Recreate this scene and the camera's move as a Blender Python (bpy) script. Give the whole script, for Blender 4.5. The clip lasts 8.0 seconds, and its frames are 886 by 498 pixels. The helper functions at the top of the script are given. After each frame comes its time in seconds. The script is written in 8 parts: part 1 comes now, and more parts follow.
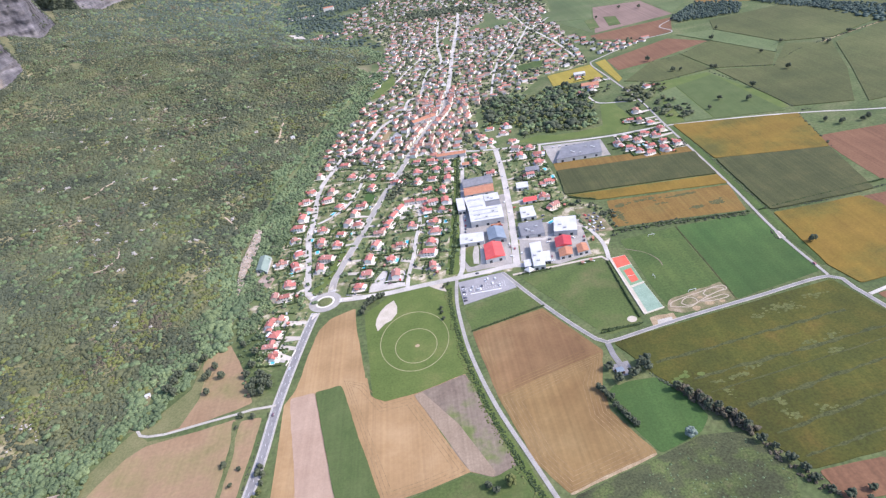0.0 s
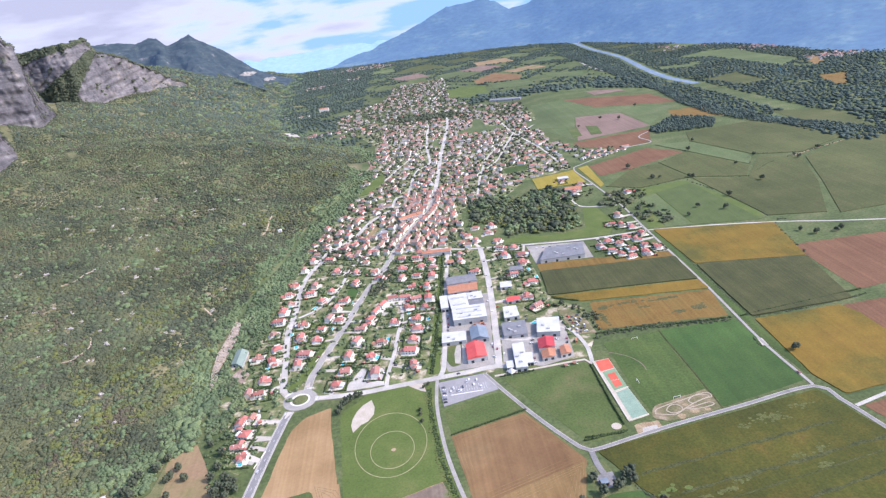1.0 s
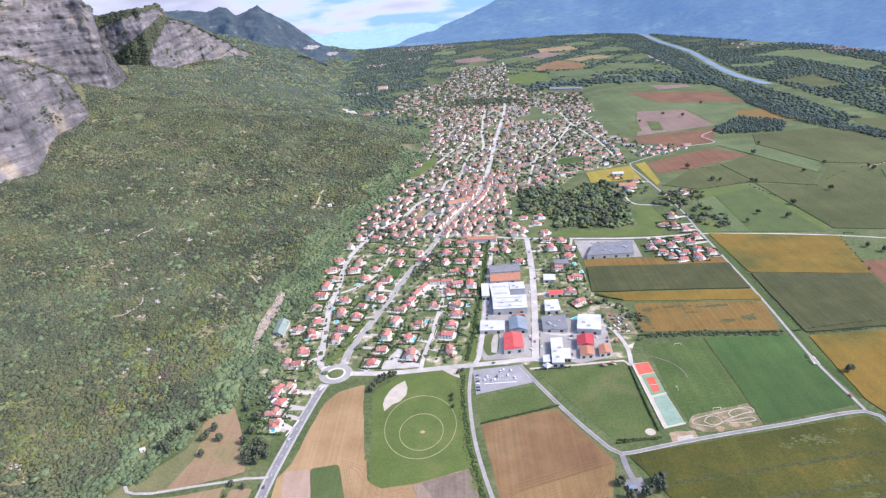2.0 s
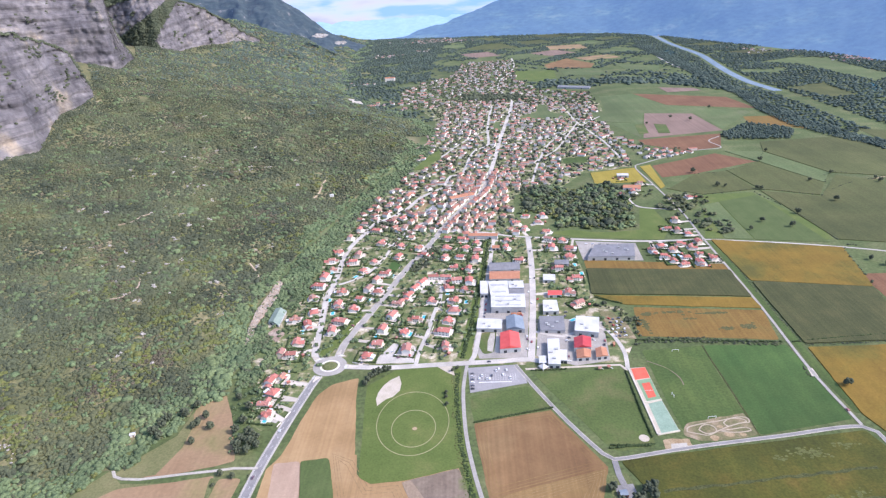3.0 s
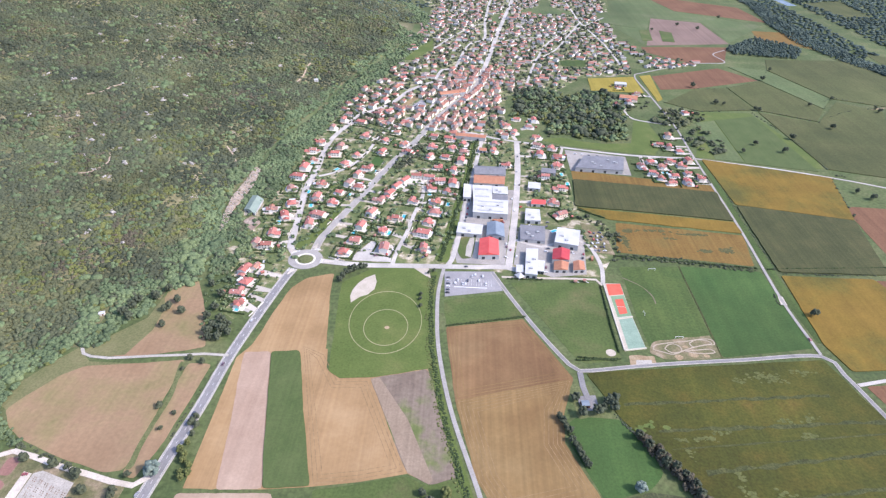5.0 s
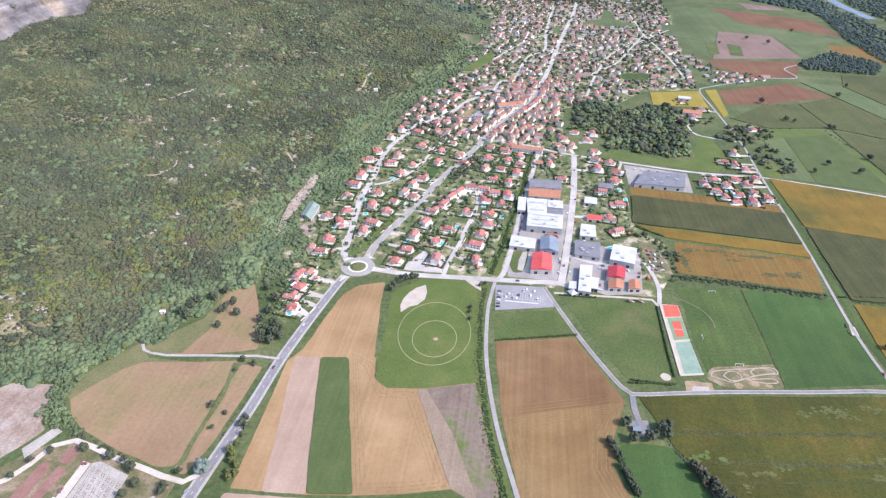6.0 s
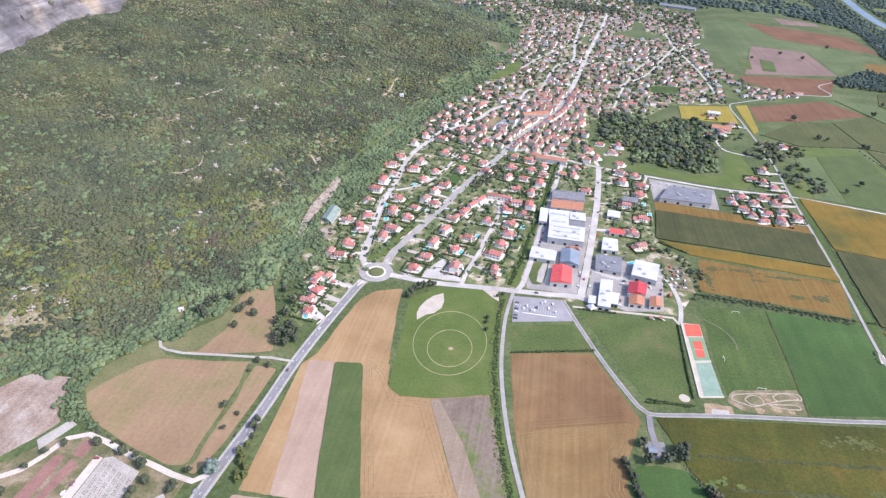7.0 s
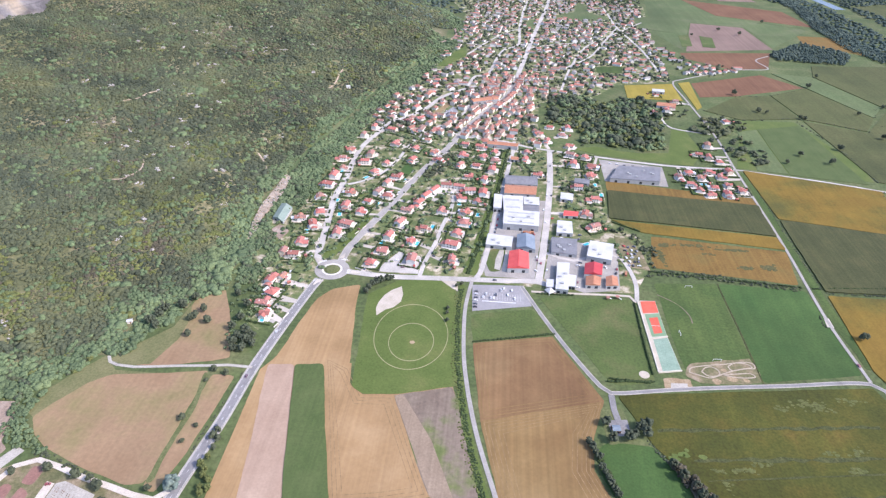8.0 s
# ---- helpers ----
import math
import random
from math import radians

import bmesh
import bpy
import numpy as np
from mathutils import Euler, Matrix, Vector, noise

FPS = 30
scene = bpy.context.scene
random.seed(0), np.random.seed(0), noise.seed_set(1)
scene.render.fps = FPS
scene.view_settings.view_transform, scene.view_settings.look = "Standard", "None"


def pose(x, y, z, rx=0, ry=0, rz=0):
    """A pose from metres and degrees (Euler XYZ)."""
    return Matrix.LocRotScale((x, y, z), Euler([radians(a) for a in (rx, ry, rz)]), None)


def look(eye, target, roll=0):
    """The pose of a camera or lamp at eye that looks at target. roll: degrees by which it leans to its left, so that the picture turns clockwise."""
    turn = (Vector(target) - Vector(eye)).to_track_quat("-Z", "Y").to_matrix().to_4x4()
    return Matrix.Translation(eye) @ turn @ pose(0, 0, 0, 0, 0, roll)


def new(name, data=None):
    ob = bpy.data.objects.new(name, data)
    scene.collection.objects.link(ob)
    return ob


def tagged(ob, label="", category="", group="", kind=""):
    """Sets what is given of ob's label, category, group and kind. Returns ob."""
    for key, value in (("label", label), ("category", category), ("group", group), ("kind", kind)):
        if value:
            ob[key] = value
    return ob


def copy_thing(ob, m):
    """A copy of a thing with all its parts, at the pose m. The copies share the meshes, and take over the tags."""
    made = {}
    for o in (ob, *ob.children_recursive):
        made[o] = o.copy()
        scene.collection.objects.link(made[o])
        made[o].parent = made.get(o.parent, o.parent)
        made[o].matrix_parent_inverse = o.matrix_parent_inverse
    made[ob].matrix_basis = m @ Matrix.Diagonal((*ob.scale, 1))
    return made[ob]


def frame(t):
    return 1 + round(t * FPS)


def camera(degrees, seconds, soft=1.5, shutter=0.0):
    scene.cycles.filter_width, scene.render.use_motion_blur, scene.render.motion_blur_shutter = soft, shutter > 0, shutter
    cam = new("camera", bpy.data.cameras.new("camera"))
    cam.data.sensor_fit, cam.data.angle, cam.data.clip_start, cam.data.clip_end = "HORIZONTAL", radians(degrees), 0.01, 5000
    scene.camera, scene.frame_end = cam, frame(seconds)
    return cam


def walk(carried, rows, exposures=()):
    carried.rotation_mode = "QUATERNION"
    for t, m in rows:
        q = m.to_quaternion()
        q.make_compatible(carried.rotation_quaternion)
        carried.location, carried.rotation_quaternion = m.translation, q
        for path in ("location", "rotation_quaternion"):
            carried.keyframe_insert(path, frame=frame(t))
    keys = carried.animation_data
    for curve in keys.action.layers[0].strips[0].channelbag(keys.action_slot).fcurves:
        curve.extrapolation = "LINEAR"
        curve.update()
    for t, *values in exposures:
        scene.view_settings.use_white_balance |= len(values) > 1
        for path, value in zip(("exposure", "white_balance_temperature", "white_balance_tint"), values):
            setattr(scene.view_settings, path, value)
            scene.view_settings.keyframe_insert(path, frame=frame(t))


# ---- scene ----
cam = camera(72.0, 8.0, 1.3)

PATH = [
    (0, (-1.341, -7.888, 384.042), (-1.374, -6.174, 383.011), -11.32),
    (0.5, (1.148, -5.629, 383.805), (1.222, -3.880, 382.839), -12.07),
    (1, (3.239, -3.741, 383.678), (3.304, -1.893, 382.916), -8.34),
    (1.5, (4.844, -1.889, 383.713), (4.834, -0.034, 382.964), -7.49),
    (1.7, (5.381, -1.030, 383.720), (5.325, 0.812, 382.943), -6.81),
    (2.8, (7.315, 5.033, 383.504), (7.201, 6.862, 382.701), -4.13),
    (3, (7.463, 6.619, 383.331), (7.364, 8.445, 382.521), -3.41),
    (3.5, (7.559, 11.218, 382.719), (7.516, 12.984, 381.780), -2.57),
    (4, (7.484, 16.253, 382.044), (7.491, 17.975, 381.027), -1.03),
    (4.5, (7.121, 20.538, 381.495), (7.204, 22.232, 380.435), 2.55),
    (4.7, (6.945, 21.964, 381.369), (6.976, 23.626, 380.256), 2.56),
    (5.8, (6.107, 27.151, 381.761), (5.942, 28.824, 380.678), 0.83),
    (6, (6.116, 28.137, 381.815), (5.907, 29.803, 380.729), 0.90),
    (6.5, (6.384, 30.717, 381.890), (6.178, 32.414, 380.852), 1.45),
    (7, (6.979, 33.576, 381.745), (6.701, 35.242, 380.673), 1.89),
    (7.5, (7.972, 36.862, 381.657), (7.688, 38.491, 380.531), 2.04),
    (8, (9.237, 40.490, 381.706), (9.095, 42.154, 380.605), 0.89),
]
walk(cam, [(t, look(eye, target, roll)) for t, eye, target, roll in PATH], [(0.0, 0.94, 5820, 20), (8.0, 0.94, 5820, 20)])
import itertools

# ---------------------------------------------------------------- world and sun
SUN_ELEVATION, SUN_AZIMUTH = 43.0, 104.0
world = bpy.data.worlds.new("sky")
scene.world = world
world.use_nodes = True
wn = world.node_tree
sky = wn.nodes.new("ShaderNodeTexSky")
sky.sky_type = "NISHITA"
sky.sun_disc = False
sky.sun_elevation = radians(SUN_ELEVATION)
sky.sun_rotation = radians(SUN_AZIMUTH)
sky.dust_density = 2.0
wn.links.new(sky.outputs["Color"], wn.nodes["Background"].inputs["Color"])
wn.nodes["Background"].inputs["Strength"].default_value = 0.15

sun_data = bpy.data.lights.new("sun", "SUN")
sun_data.energy, sun_data.angle, sun_data.color = 2.25, radians(0.53), (1.0, 0.92, 0.8)
sun = new("sun", sun_data)
_a, _e = radians(SUN_AZIMUTH), radians(SUN_ELEVATION)
sun.matrix_world = look((900 * math.sin(_a), 900 * math.cos(_a), 900), (900 * math.sin(_a) - math.sin(_a) * math.cos(_e), 900 * math.cos(_a) - math.cos(_a) * math.cos(_e), 900 - math.sin(_e)))

RNG = np.random.default_rng(7)


# ---------------------------------------------------------------- materials
def ramp(nt, stops):
    node = nt.nodes.new("ShaderNodeValToRGB")
    el = node.color_ramp.elements
    while len(el) < len(stops):
        el.new(0.5)
    for e, (p, c) in zip(el, stops):
        e.position, e.color = p, (*c, 1)
    return node


def mat(name, stops, scale=0.05, fine=1.2, grain=0.25, rough=0.9, rows=None, island=None, rand=None, relief=0.0, relief_scale=2.0, metal=0.0, detail=5.0, large=None, spec=0.3, squeeze=None):
    """A surface: a ramp over broad noise, a finer grain on it, rows (angle, spacing, amount) for tilled ground, and a hue that goes with the
    object (rand) or the loose piece (island)."""
    m = bpy.data.materials.new(name)
    m.use_nodes = True
    nt = m.node_tree
    bsdf = nt.nodes["Principled BSDF"]
    link = nt.links.new
    co = nt.nodes.new("ShaderNodeTexCoord").outputs["Object"]
    if squeeze:
        sq = nt.nodes.new("ShaderNodeMapping")
        sq.inputs["Scale"].default_value = squeeze
        link(co, sq.inputs["Vector"])
        co = sq.outputs["Vector"]

    def tex(s, d=detail, vec=None):
        n = nt.nodes.new("ShaderNodeTexNoise")
        n.inputs["Scale"].default_value, n.inputs["Detail"].default_value, n.inputs["Roughness"].default_value = s, d, 0.6
        link(vec or co, n.inputs["Vector"])
        return n.outputs["Fac"]

    def spread(v, lo, hi):
        n = nt.nodes.new("ShaderNodeMapRange")
        n.inputs["From Min"].default_value, n.inputs["From Max"].default_value = 0.3, 0.7
        n.inputs["To Min"].default_value, n.inputs["To Max"].default_value = lo, hi
        link(v, n.inputs["Value"])
        return n.outputs["Result"]

    base = spread(tex(scale), 0.0, 1.0)
    if rand is not None or island is not None:
        src = nt.nodes.new("ShaderNodeObjectInfo").outputs["Random"] if rand is not None else nt.nodes.new("ShaderNodeNewGeometry").outputs["Random Per Island"]
        mixf = nt.nodes.new("ShaderNodeMix")
        mixf.inputs["Factor"].default_value = rand if rand is not None else island
        link(base, mixf.inputs["A"])
        link(src, mixf.inputs["B"])
        base = mixf.outputs["Result"]
    cr = ramp(nt, stops)
    link(base, cr.inputs["Fac"])
    colour = cr.outputs["Color"]

    def times(col, fac):
        n = nt.nodes.new("ShaderNodeMix")
        n.data_type, n.blend_type = "RGBA", "MULTIPLY"
        n.inputs["Factor"].default_value = 1.0
        link(col, n.inputs[6])
        link(fac, n.inputs[7])
        return n.outputs[2]

    colour = times(colour, spread(tex(fine, 3.0), 1 - grain, 1 + grain))
    if large:
        colour = times(colour, spread(tex(large[0], 2.0), 1 - large[1], 1 + large[1]))
    if rows:
        angle, spacing, amount = rows
        mp = nt.nodes.new("ShaderNodeMapping")
        mp.inputs["Rotation"].default_value = (0, 0, radians(angle))
        mp.inputs["Scale"].default_value = (1 / spacing, 0.009 / spacing, 1)
        link(co, mp.inputs["Vector"])
        colour = times(colour, spread(tex(1.0, 2.0, mp.outputs["Vector"]), 1 - amount, 1 + amount))
    link(colour, bsdf.inputs["Base Color"])
    bsdf.inputs["Roughness"].default_value, bsdf.inputs["Metallic"].default_value = rough, metal
    bsdf.inputs["Specular IOR Level"].default_value = spec
    if relief:
        b = nt.nodes.new("ShaderNodeBump")
        b.inputs["Strength"].default_value, b.inputs["Distance"].default_value = 0.8, relief
        link(tex(relief_scale, 4.0), b.inputs["Height"])
        link(b.outputs["Normal"], bsdf.inputs["Normal"])
    return m


def two(a, b):
    return [(0.0, a), (1.0, b)]


M = {}
M["ground"] = mat("meadow_ground", [(0, (0.066, 0.094, 0.032)), (0.5, (0.095, 0.122, 0.043)), (1, (0.145, 0.152, 0.066))], 0.02, 0.25, 0.3, large=(0.003, 0.15))
M["ring"] = mat("mown_ring", two((0.27, 0.26, 0.13), (0.36, 0.33, 0.18)), 0.2, 1.0, 0.2)
M["verge"] = mat("verge_grass", two((0.092, 0.112, 0.0386), (0.156, 0.164, 0.069)), 0.06, 0.6, 0.3)
M["lawn"] = mat("mown_grass", [(0, (0.084, 0.12, 0.027)), (0.6, (0.105, 0.14, 0.034)), (1, (0.142, 0.158, 0.047))], 0.03, 0.5, 0.18)
M["pitch"] = mat("pitch_grass", two((0.0526, 0.0879, 0.0226), (0.0827, 0.115, 0.0301)), 0.025, 0.4, 0.2, rows=(4, 6, 0.10), large=(0.008, 0.18))
M["pitch_new"] = mat("bright_pitch_grass", two((0.0458, 0.0923, 0.023), (0.0677, 0.117, 0.0298)), 0.03, 0.5, 0.16, rows=(4, 8, 0.08), large=(0.008, 0.18))
M["pasture"] = mat("pale_pasture", [(0, (0.08389, 0.119, 0.04418)), (0.6, (0.1107, 0.1395, 0.05478)), (1, (0.1414, 0.1544, 0.07514))], 0.012, 0.3, 0.18, rows=(40, 9, 0.08), large=(0.004, 0.18))
# Crowns of the far woods, with the blue of haze put into their colour.
M["leaf_hazed"] = mat("hazed_wood_crown", two((0.05332, 0.0774, 0.0645), (0.09632, 0.1221, 0.09632)), 0.02, 0.6, 0.25, island=0.3, relief=0.3, relief_scale=1.2, spec=0.1, large=(0.008, 0.2))
M["stubble"] = mat("cereal_stubble", [(0, (0.2716, 0.1711, 0.07744)), (0.5, (0.3346, 0.2143, 0.1021)), (1, (0.3929, 0.267, 0.139))], 0.016, 0.3, 0.06, rows=(14, 3.2, 0.09), large=(0.008, 0.1))
M["stubble_brown"] = mat("brown_stubble", [(0, (0.1617, 0.09114, 0.0415)), (0.5, (0.2058, 0.1209, 0.05478)), (1, (0.245, 0.1562, 0.07304))], 0.018, 0.35, 0.07, rows=(14, 2.8, 0.09), large=(0.02, 0.12))
M["stubble_gold"] = mat("golden_stubble", [(0, (0.188, 0.1126, 0.04408)), (0.5, (0.2303, 0.1461, 0.05776)), (1, (0.2679, 0.1786, 0.076))], 0.018, 0.35, 0.07, rows=(18, 3.0, 0.11), large=(0.015, 0.1))
M["stubble_pale"] = mat("trampled_stubble", two((0.225, 0.15, 0.07), (0.3, 0.205, 0.105)), 0.04, 0.3, 0.3)
M["tilled"] = mat("pale_tilled_soil", two((0.342, 0.237, 0.166), (0.427, 0.309, 0.223)), 0.03, 0.5, 0.08, rows=(14, 2.6, 0.06))
M["strip_green"] = mat("green_crop", two((0.0723, 0.104, 0.0306), (0.0978, 0.126, 0.0425)), 0.04, 0.6, 0.12, rows=(14, 2.2, 0.07))
M["fallow"] = mat("grey_fallow", [(0, (0.172, 0.129, 0.0946)), (0.55, (0.215, 0.168, 0.125)), (0.8, (0.146, 0.163, 0.0602)), (1, (0.112, 0.146, 0.043))], 0.02, 0.3, 0.16, rows=(13, 3.0, 0.12))
M["dry"] = mat("dry_hay_meadow", [(0, (0.26, 0.165, 0.092)), (0.4, (0.3, 0.2, 0.114)), (0.62, (0.27, 0.2, 0.1)), (0.8, (0.22, 0.187, 0.08)), (1, (0.165, 0.16, 0.06))], 0.014, 0.3, 0.1, rows=(-35, 4.0, 0.06), large=(0.01, 0.12))
M["bare"] = mat("bare_stony_soil", [(0, (0.25, 0.18, 0.135)), (0.5, (0.33, 0.25, 0.19)), (1, (0.43, 0.37, 0.31))], 0.05, 0.5, 0.25, rows=(-50, 5, 0.15))
M["plum"] = mat("red_garden_soil", two((0.24, 0.125, 0.10), (0.32, 0.18, 0.14)), 0.08, 0.6, 0.15)
M["farm_soil"] = mat("dry_grassy_soil", [(0, (0.11, 0.115, 0.05)), (0.45, (0.17, 0.155, 0.075)), (0.7, (0.26, 0.205, 0.125)), (1, (0.34, 0.275, 0.19))], 0.06, 0.5, 0.25)
M["rough"] = mat("rough_weedy_grass", [(0, (0.048, 0.055, 0.026)), (0.5, (0.07, 0.078, 0.034)), (0.75, (0.085, 0.11, 0.034)), (1, (0.12, 0.125, 0.05))], 0.05, 0.6, 0.4, large=(0.015, 0.25))
M["olive"] = mat("soya_crop", [(0, (0.046, 0.0534, 0.00981)), (0.45, (0.0643, 0.0678, 0.0105)), (0.8, (0.0845, 0.0763, 0.0121)), (1, (0.106, 0.0805, 0.015))], 0.025, 0.5, 0.25, rows=(-8, 7, 0.10), large=(0.012, 0.2))
M["olive_dark"] = mat("dark_crop_band", two((0.044, 0.0528, 0.0176), (0.088, 0.0924, 0.0304)), 0.12, 0.6, 0.45)
M["weeds_dark"] = mat("dark_weeds", two((0.062, 0.072, 0.026), (0.115, 0.105, 0.04)), 0.12, 0.6, 0.3)
M["weeds_pale"] = mat("yellowish_weeds", two((0.085, 0.098, 0.028), (0.125, 0.13, 0.042)), 0.1, 0.6, 0.3)
M["olive_dry"] = mat("dry_olive_grass", two((0.125, 0.135, 0.052), (0.2, 0.185, 0.085)), 0.04, 0.5, 0.2)
M["fallow_pale"] = mat("pale_fallow", two((0.235, 0.175, 0.12), (0.31, 0.237, 0.165)), 0.03, 0.5, 0.12, rows=(14, 3.0, 0.1))
M["corn"] = mat("maize", [(0, (0.05219, 0.05859, 0.02009)), (0.5, (0.06581, 0.07128, 0.02511)), (1, (0.08623, 0.08496, 0.03114))], 0.03, 0.6, 0.18, rows=(80, 3.0, 0.16), relief=0.5, relief_scale=0.8)
M["corn_grey"] = mat("greyish_maize", [(0, (0.06961, 0.08128, 0.02736)), (0.5, (0.08588, 0.09579, 0.03191)), (1, (0.1065, 0.1107, 0.03951))], 0.012, 0.4, 0.2, rows=(60, 6, 0.08), large=(0.004, 0.15))
M["gold"] = mat("ripe_yellow_crop", [(0, (0.08835, 0.08277, 0.0186)), (0.28, (0.1302, 0.1042, 0.0186)), (0.55, (0.186, 0.1209, 0.0186)), (1, (0.2093, 0.1302, 0.02232))], 0.011, 0.5, 0.14, rows=(78, 3.5, 0.07), large=(0.03, 0.1))
M["pitch_worn"] = mat("worn_sports_grass", [(0, (0.07, 0.1, 0.028)), (0.5, (0.085, 0.118, 0.032)), (0.8, (0.112, 0.126, 0.044)), (1, (0.155, 0.138, 0.058))], 0.025, 0.45, 0.2, detail=6.0, large=(0.01, 0.15))
M["amber"] = mat("amber_stubble", [(0, (0.1562, 0.09393, 0.02269)), (0.5, (0.1972, 0.12, 0.03125)), (1, (0.1628, 0.12, 0.03404))], 0.025, 0.4, 0.14, rows=(82, 3.5, 0.14))
M["rust"] = mat("red_brown_soil", two((0.144, 0.073, 0.0387), (0.203, 0.107, 0.0563)), 0.015, 0.4, 0.14, rows=(60, 4.0, 0.14))
M["rose"] = mat("pink_brown_soil", two((0.189, 0.128, 0.101), (0.247, 0.174, 0.135)), 0.012, 0.4, 0.12, rows=(60, 4.0, 0.14))
M["rape"] = mat("bright_yellow_crop", two((0.25, 0.20, 0.03), (0.31, 0.245, 0.045)), 0.03, 0.5, 0.12, rows=(70, 4, 0.1))
M["gardens"] = mat("gardens_and_yards", [(0, (0.0819, 0.1092, 0.03992)), (0.33, (0.1147, 0.1442, 0.05253)), (0.54, (0.1638, 0.1769, 0.07354)), (0.66, (0.273, 0.2457, 0.1418)), (0.8, (0.4368, 0.3767, 0.2732)), (1, (0.5678, 0.5023, 0.3887))], 0.065, 0.5, 0.25, detail=5.0, large=(0.012, 0.15))
M["yard"] = mat("grey_concrete_yard", two((0.27, 0.25, 0.225), (0.38, 0.352, 0.315)), 0.06, 0.7, 0.16, large=(0.02, 0.14))
M["paving"] = mat("pale_terrace_paving", two((0.55, 0.5, 0.43), (0.74, 0.69, 0.61)), 0.15, 1.0, 0.12, rand=0.7)
M["scar"] = mat("greyish_bare_bank", [(0, (0.257, 0.1951, 0.1361)), (0.5, (0.378, 0.2961, 0.2203)), (1, (0.5443, 0.4551, 0.3564))], 0.12, 0.7, 0.3)
M["concrete"] = mat("pale_concrete_drive", two((0.4, 0.355, 0.295), (0.6, 0.54, 0.46)), 0.15, 1.0, 0.15, rand=0.7)
M["asphalt"] = mat("worn_asphalt", two((0.2, 0.19, 0.186), (0.285, 0.272, 0.262)), 0.08, 0.9, 0.14)
M["asphalt_mid"] = mat("sunbleached_asphalt", two((0.3, 0.278, 0.25), (0.4, 0.372, 0.335)), 0.08, 0.9, 0.14)
M["asphalt_pale"] = mat("pale_lane", two((0.41, 0.378, 0.335), (0.54, 0.5, 0.445)), 0.06, 0.7, 0.16, large=(0.015, 0.12))
M["lot"] = mat("car_park_asphalt", two((0.255, 0.245, 0.245), (0.345, 0.33, 0.328)), 0.05, 0.8, 0.1)
M["gravel"] = mat("pale_gravel", two((0.48, 0.42, 0.34), (0.64, 0.57, 0.48)), 0.08, 0.8, 0.15)
M["gravel_dull"] = mat("dull_gravel", two((0.36, 0.33, 0.28), (0.48, 0.44, 0.38)), 0.08, 0.8, 0.2)
M["sand"] = mat("pale_sand", two((0.426, 0.369, 0.287), (0.541, 0.476, 0.385)), 0.1, 0.8, 0.1)
M["dirt"] = mat("trodden_dirt", two((0.26, 0.18, 0.10), (0.40, 0.31, 0.19)), 0.1, 0.8, 0.2)
M["dirt_pale"] = mat("pale_packed_dirt", two((0.34, 0.28, 0.20), (0.46, 0.39, 0.30)), 0.15, 0.8, 0.2)
M["paint"] = mat("white_road_paint", two((0.66, 0.65, 0.62), (0.8, 0.79, 0.76)), 0.4, 2, 0.1, rough=0.7)
M["court_red"] = mat("red_court", two((0.55, 0.105, 0.065), (0.62, 0.14, 0.09)), 0.1, 0.8, 0.08)
M["court_green"] = mat("green_court", two((0.17, 0.27, 0.15), (0.22, 0.32, 0.19)), 0.1, 0.8, 0.08)
M["court_pale"] = mat("pale_green_court", two((0.21, 0.30, 0.22), (0.28, 0.37, 0.28)), 0.1, 0.8, 0.14)
M["render"] = mat("rendered_wall", [(0, (0.68, 0.60, 0.49)), (0.3, (0.76, 0.71, 0.63)), (0.65, (0.80, 0.78, 0.74)), (0.85, (0.70, 0.56, 0.42)), (1, (0.6, 0.55, 0.5))], 0.2, 1.5, 0.06, rand=0.85, rough=0.85)
M["roof"] = mat("clay_tiles", [(0, (0.26, 0.122, 0.095)), (0.2, (0.41, 0.15, 0.118)), (0.45, (0.49, 0.172, 0.14)), (0.7, (0.42, 0.186, 0.15)), (0.85, (0.3, 0.182, 0.15)), (1, (0.56, 0.22, 0.108))], 0.3, 1.8, 0.2, rand=0.85, relief=0.08, relief_scale=3.0)
M["roof_old"] = mat("old_clay_tiles", [(0, (0.2, 0.11, 0.082)), (0.25, (0.3, 0.145, 0.105)), (0.5, (0.37, 0.163, 0.118)), (0.75, (0.3, 0.175, 0.135)), (1, (0.245, 0.172, 0.138))], 0.3, 1.8, 0.22, rand=0.85, relief=0.08, relief_scale=3.0)
M["roof_far"] = mat("weathered_tiles", [(0, (0.2, 0.15, 0.125)), (0.16, (0.27, 0.15, 0.112)), (0.4, (0.37, 0.17, 0.125)), (0.62, (0.42, 0.19, 0.14)), (0.8, (0.27, 0.185, 0.15)), (0.92, (0.27, 0.245, 0.23)), (1, (0.5, 0.47, 0.44))], 0.3, 1.5, 0.12, island=0.95)
M["wall_far"] = mat("village_render", [(0, (0.56, 0.5028, 0.4389)), (0.4, (0.728, 0.6836, 0.627)), (1, (0.8288, 0.8136, 0.798))], 0.3, 1.5, 0.08, island=0.8)
M["white_roof"] = mat("white_membrane", two((0.5, 0.495, 0.48), (0.61, 0.605, 0.59)), 0.1, 1.0, 0.08, rough=0.6, large=(0.05, 0.06))
M["grey_roof"] = mat("grey_sheet_roof", two((0.17, 0.17, 0.178), (0.245, 0.242, 0.25)), 0.12, 1.0, 0.12, rough=0.6)
M["blue_roof"] = mat("blue_grey_sheet", two((0.17, 0.21, 0.25), (0.25, 0.29, 0.33)), 0.12, 1.0, 0.1, rough=0.5)
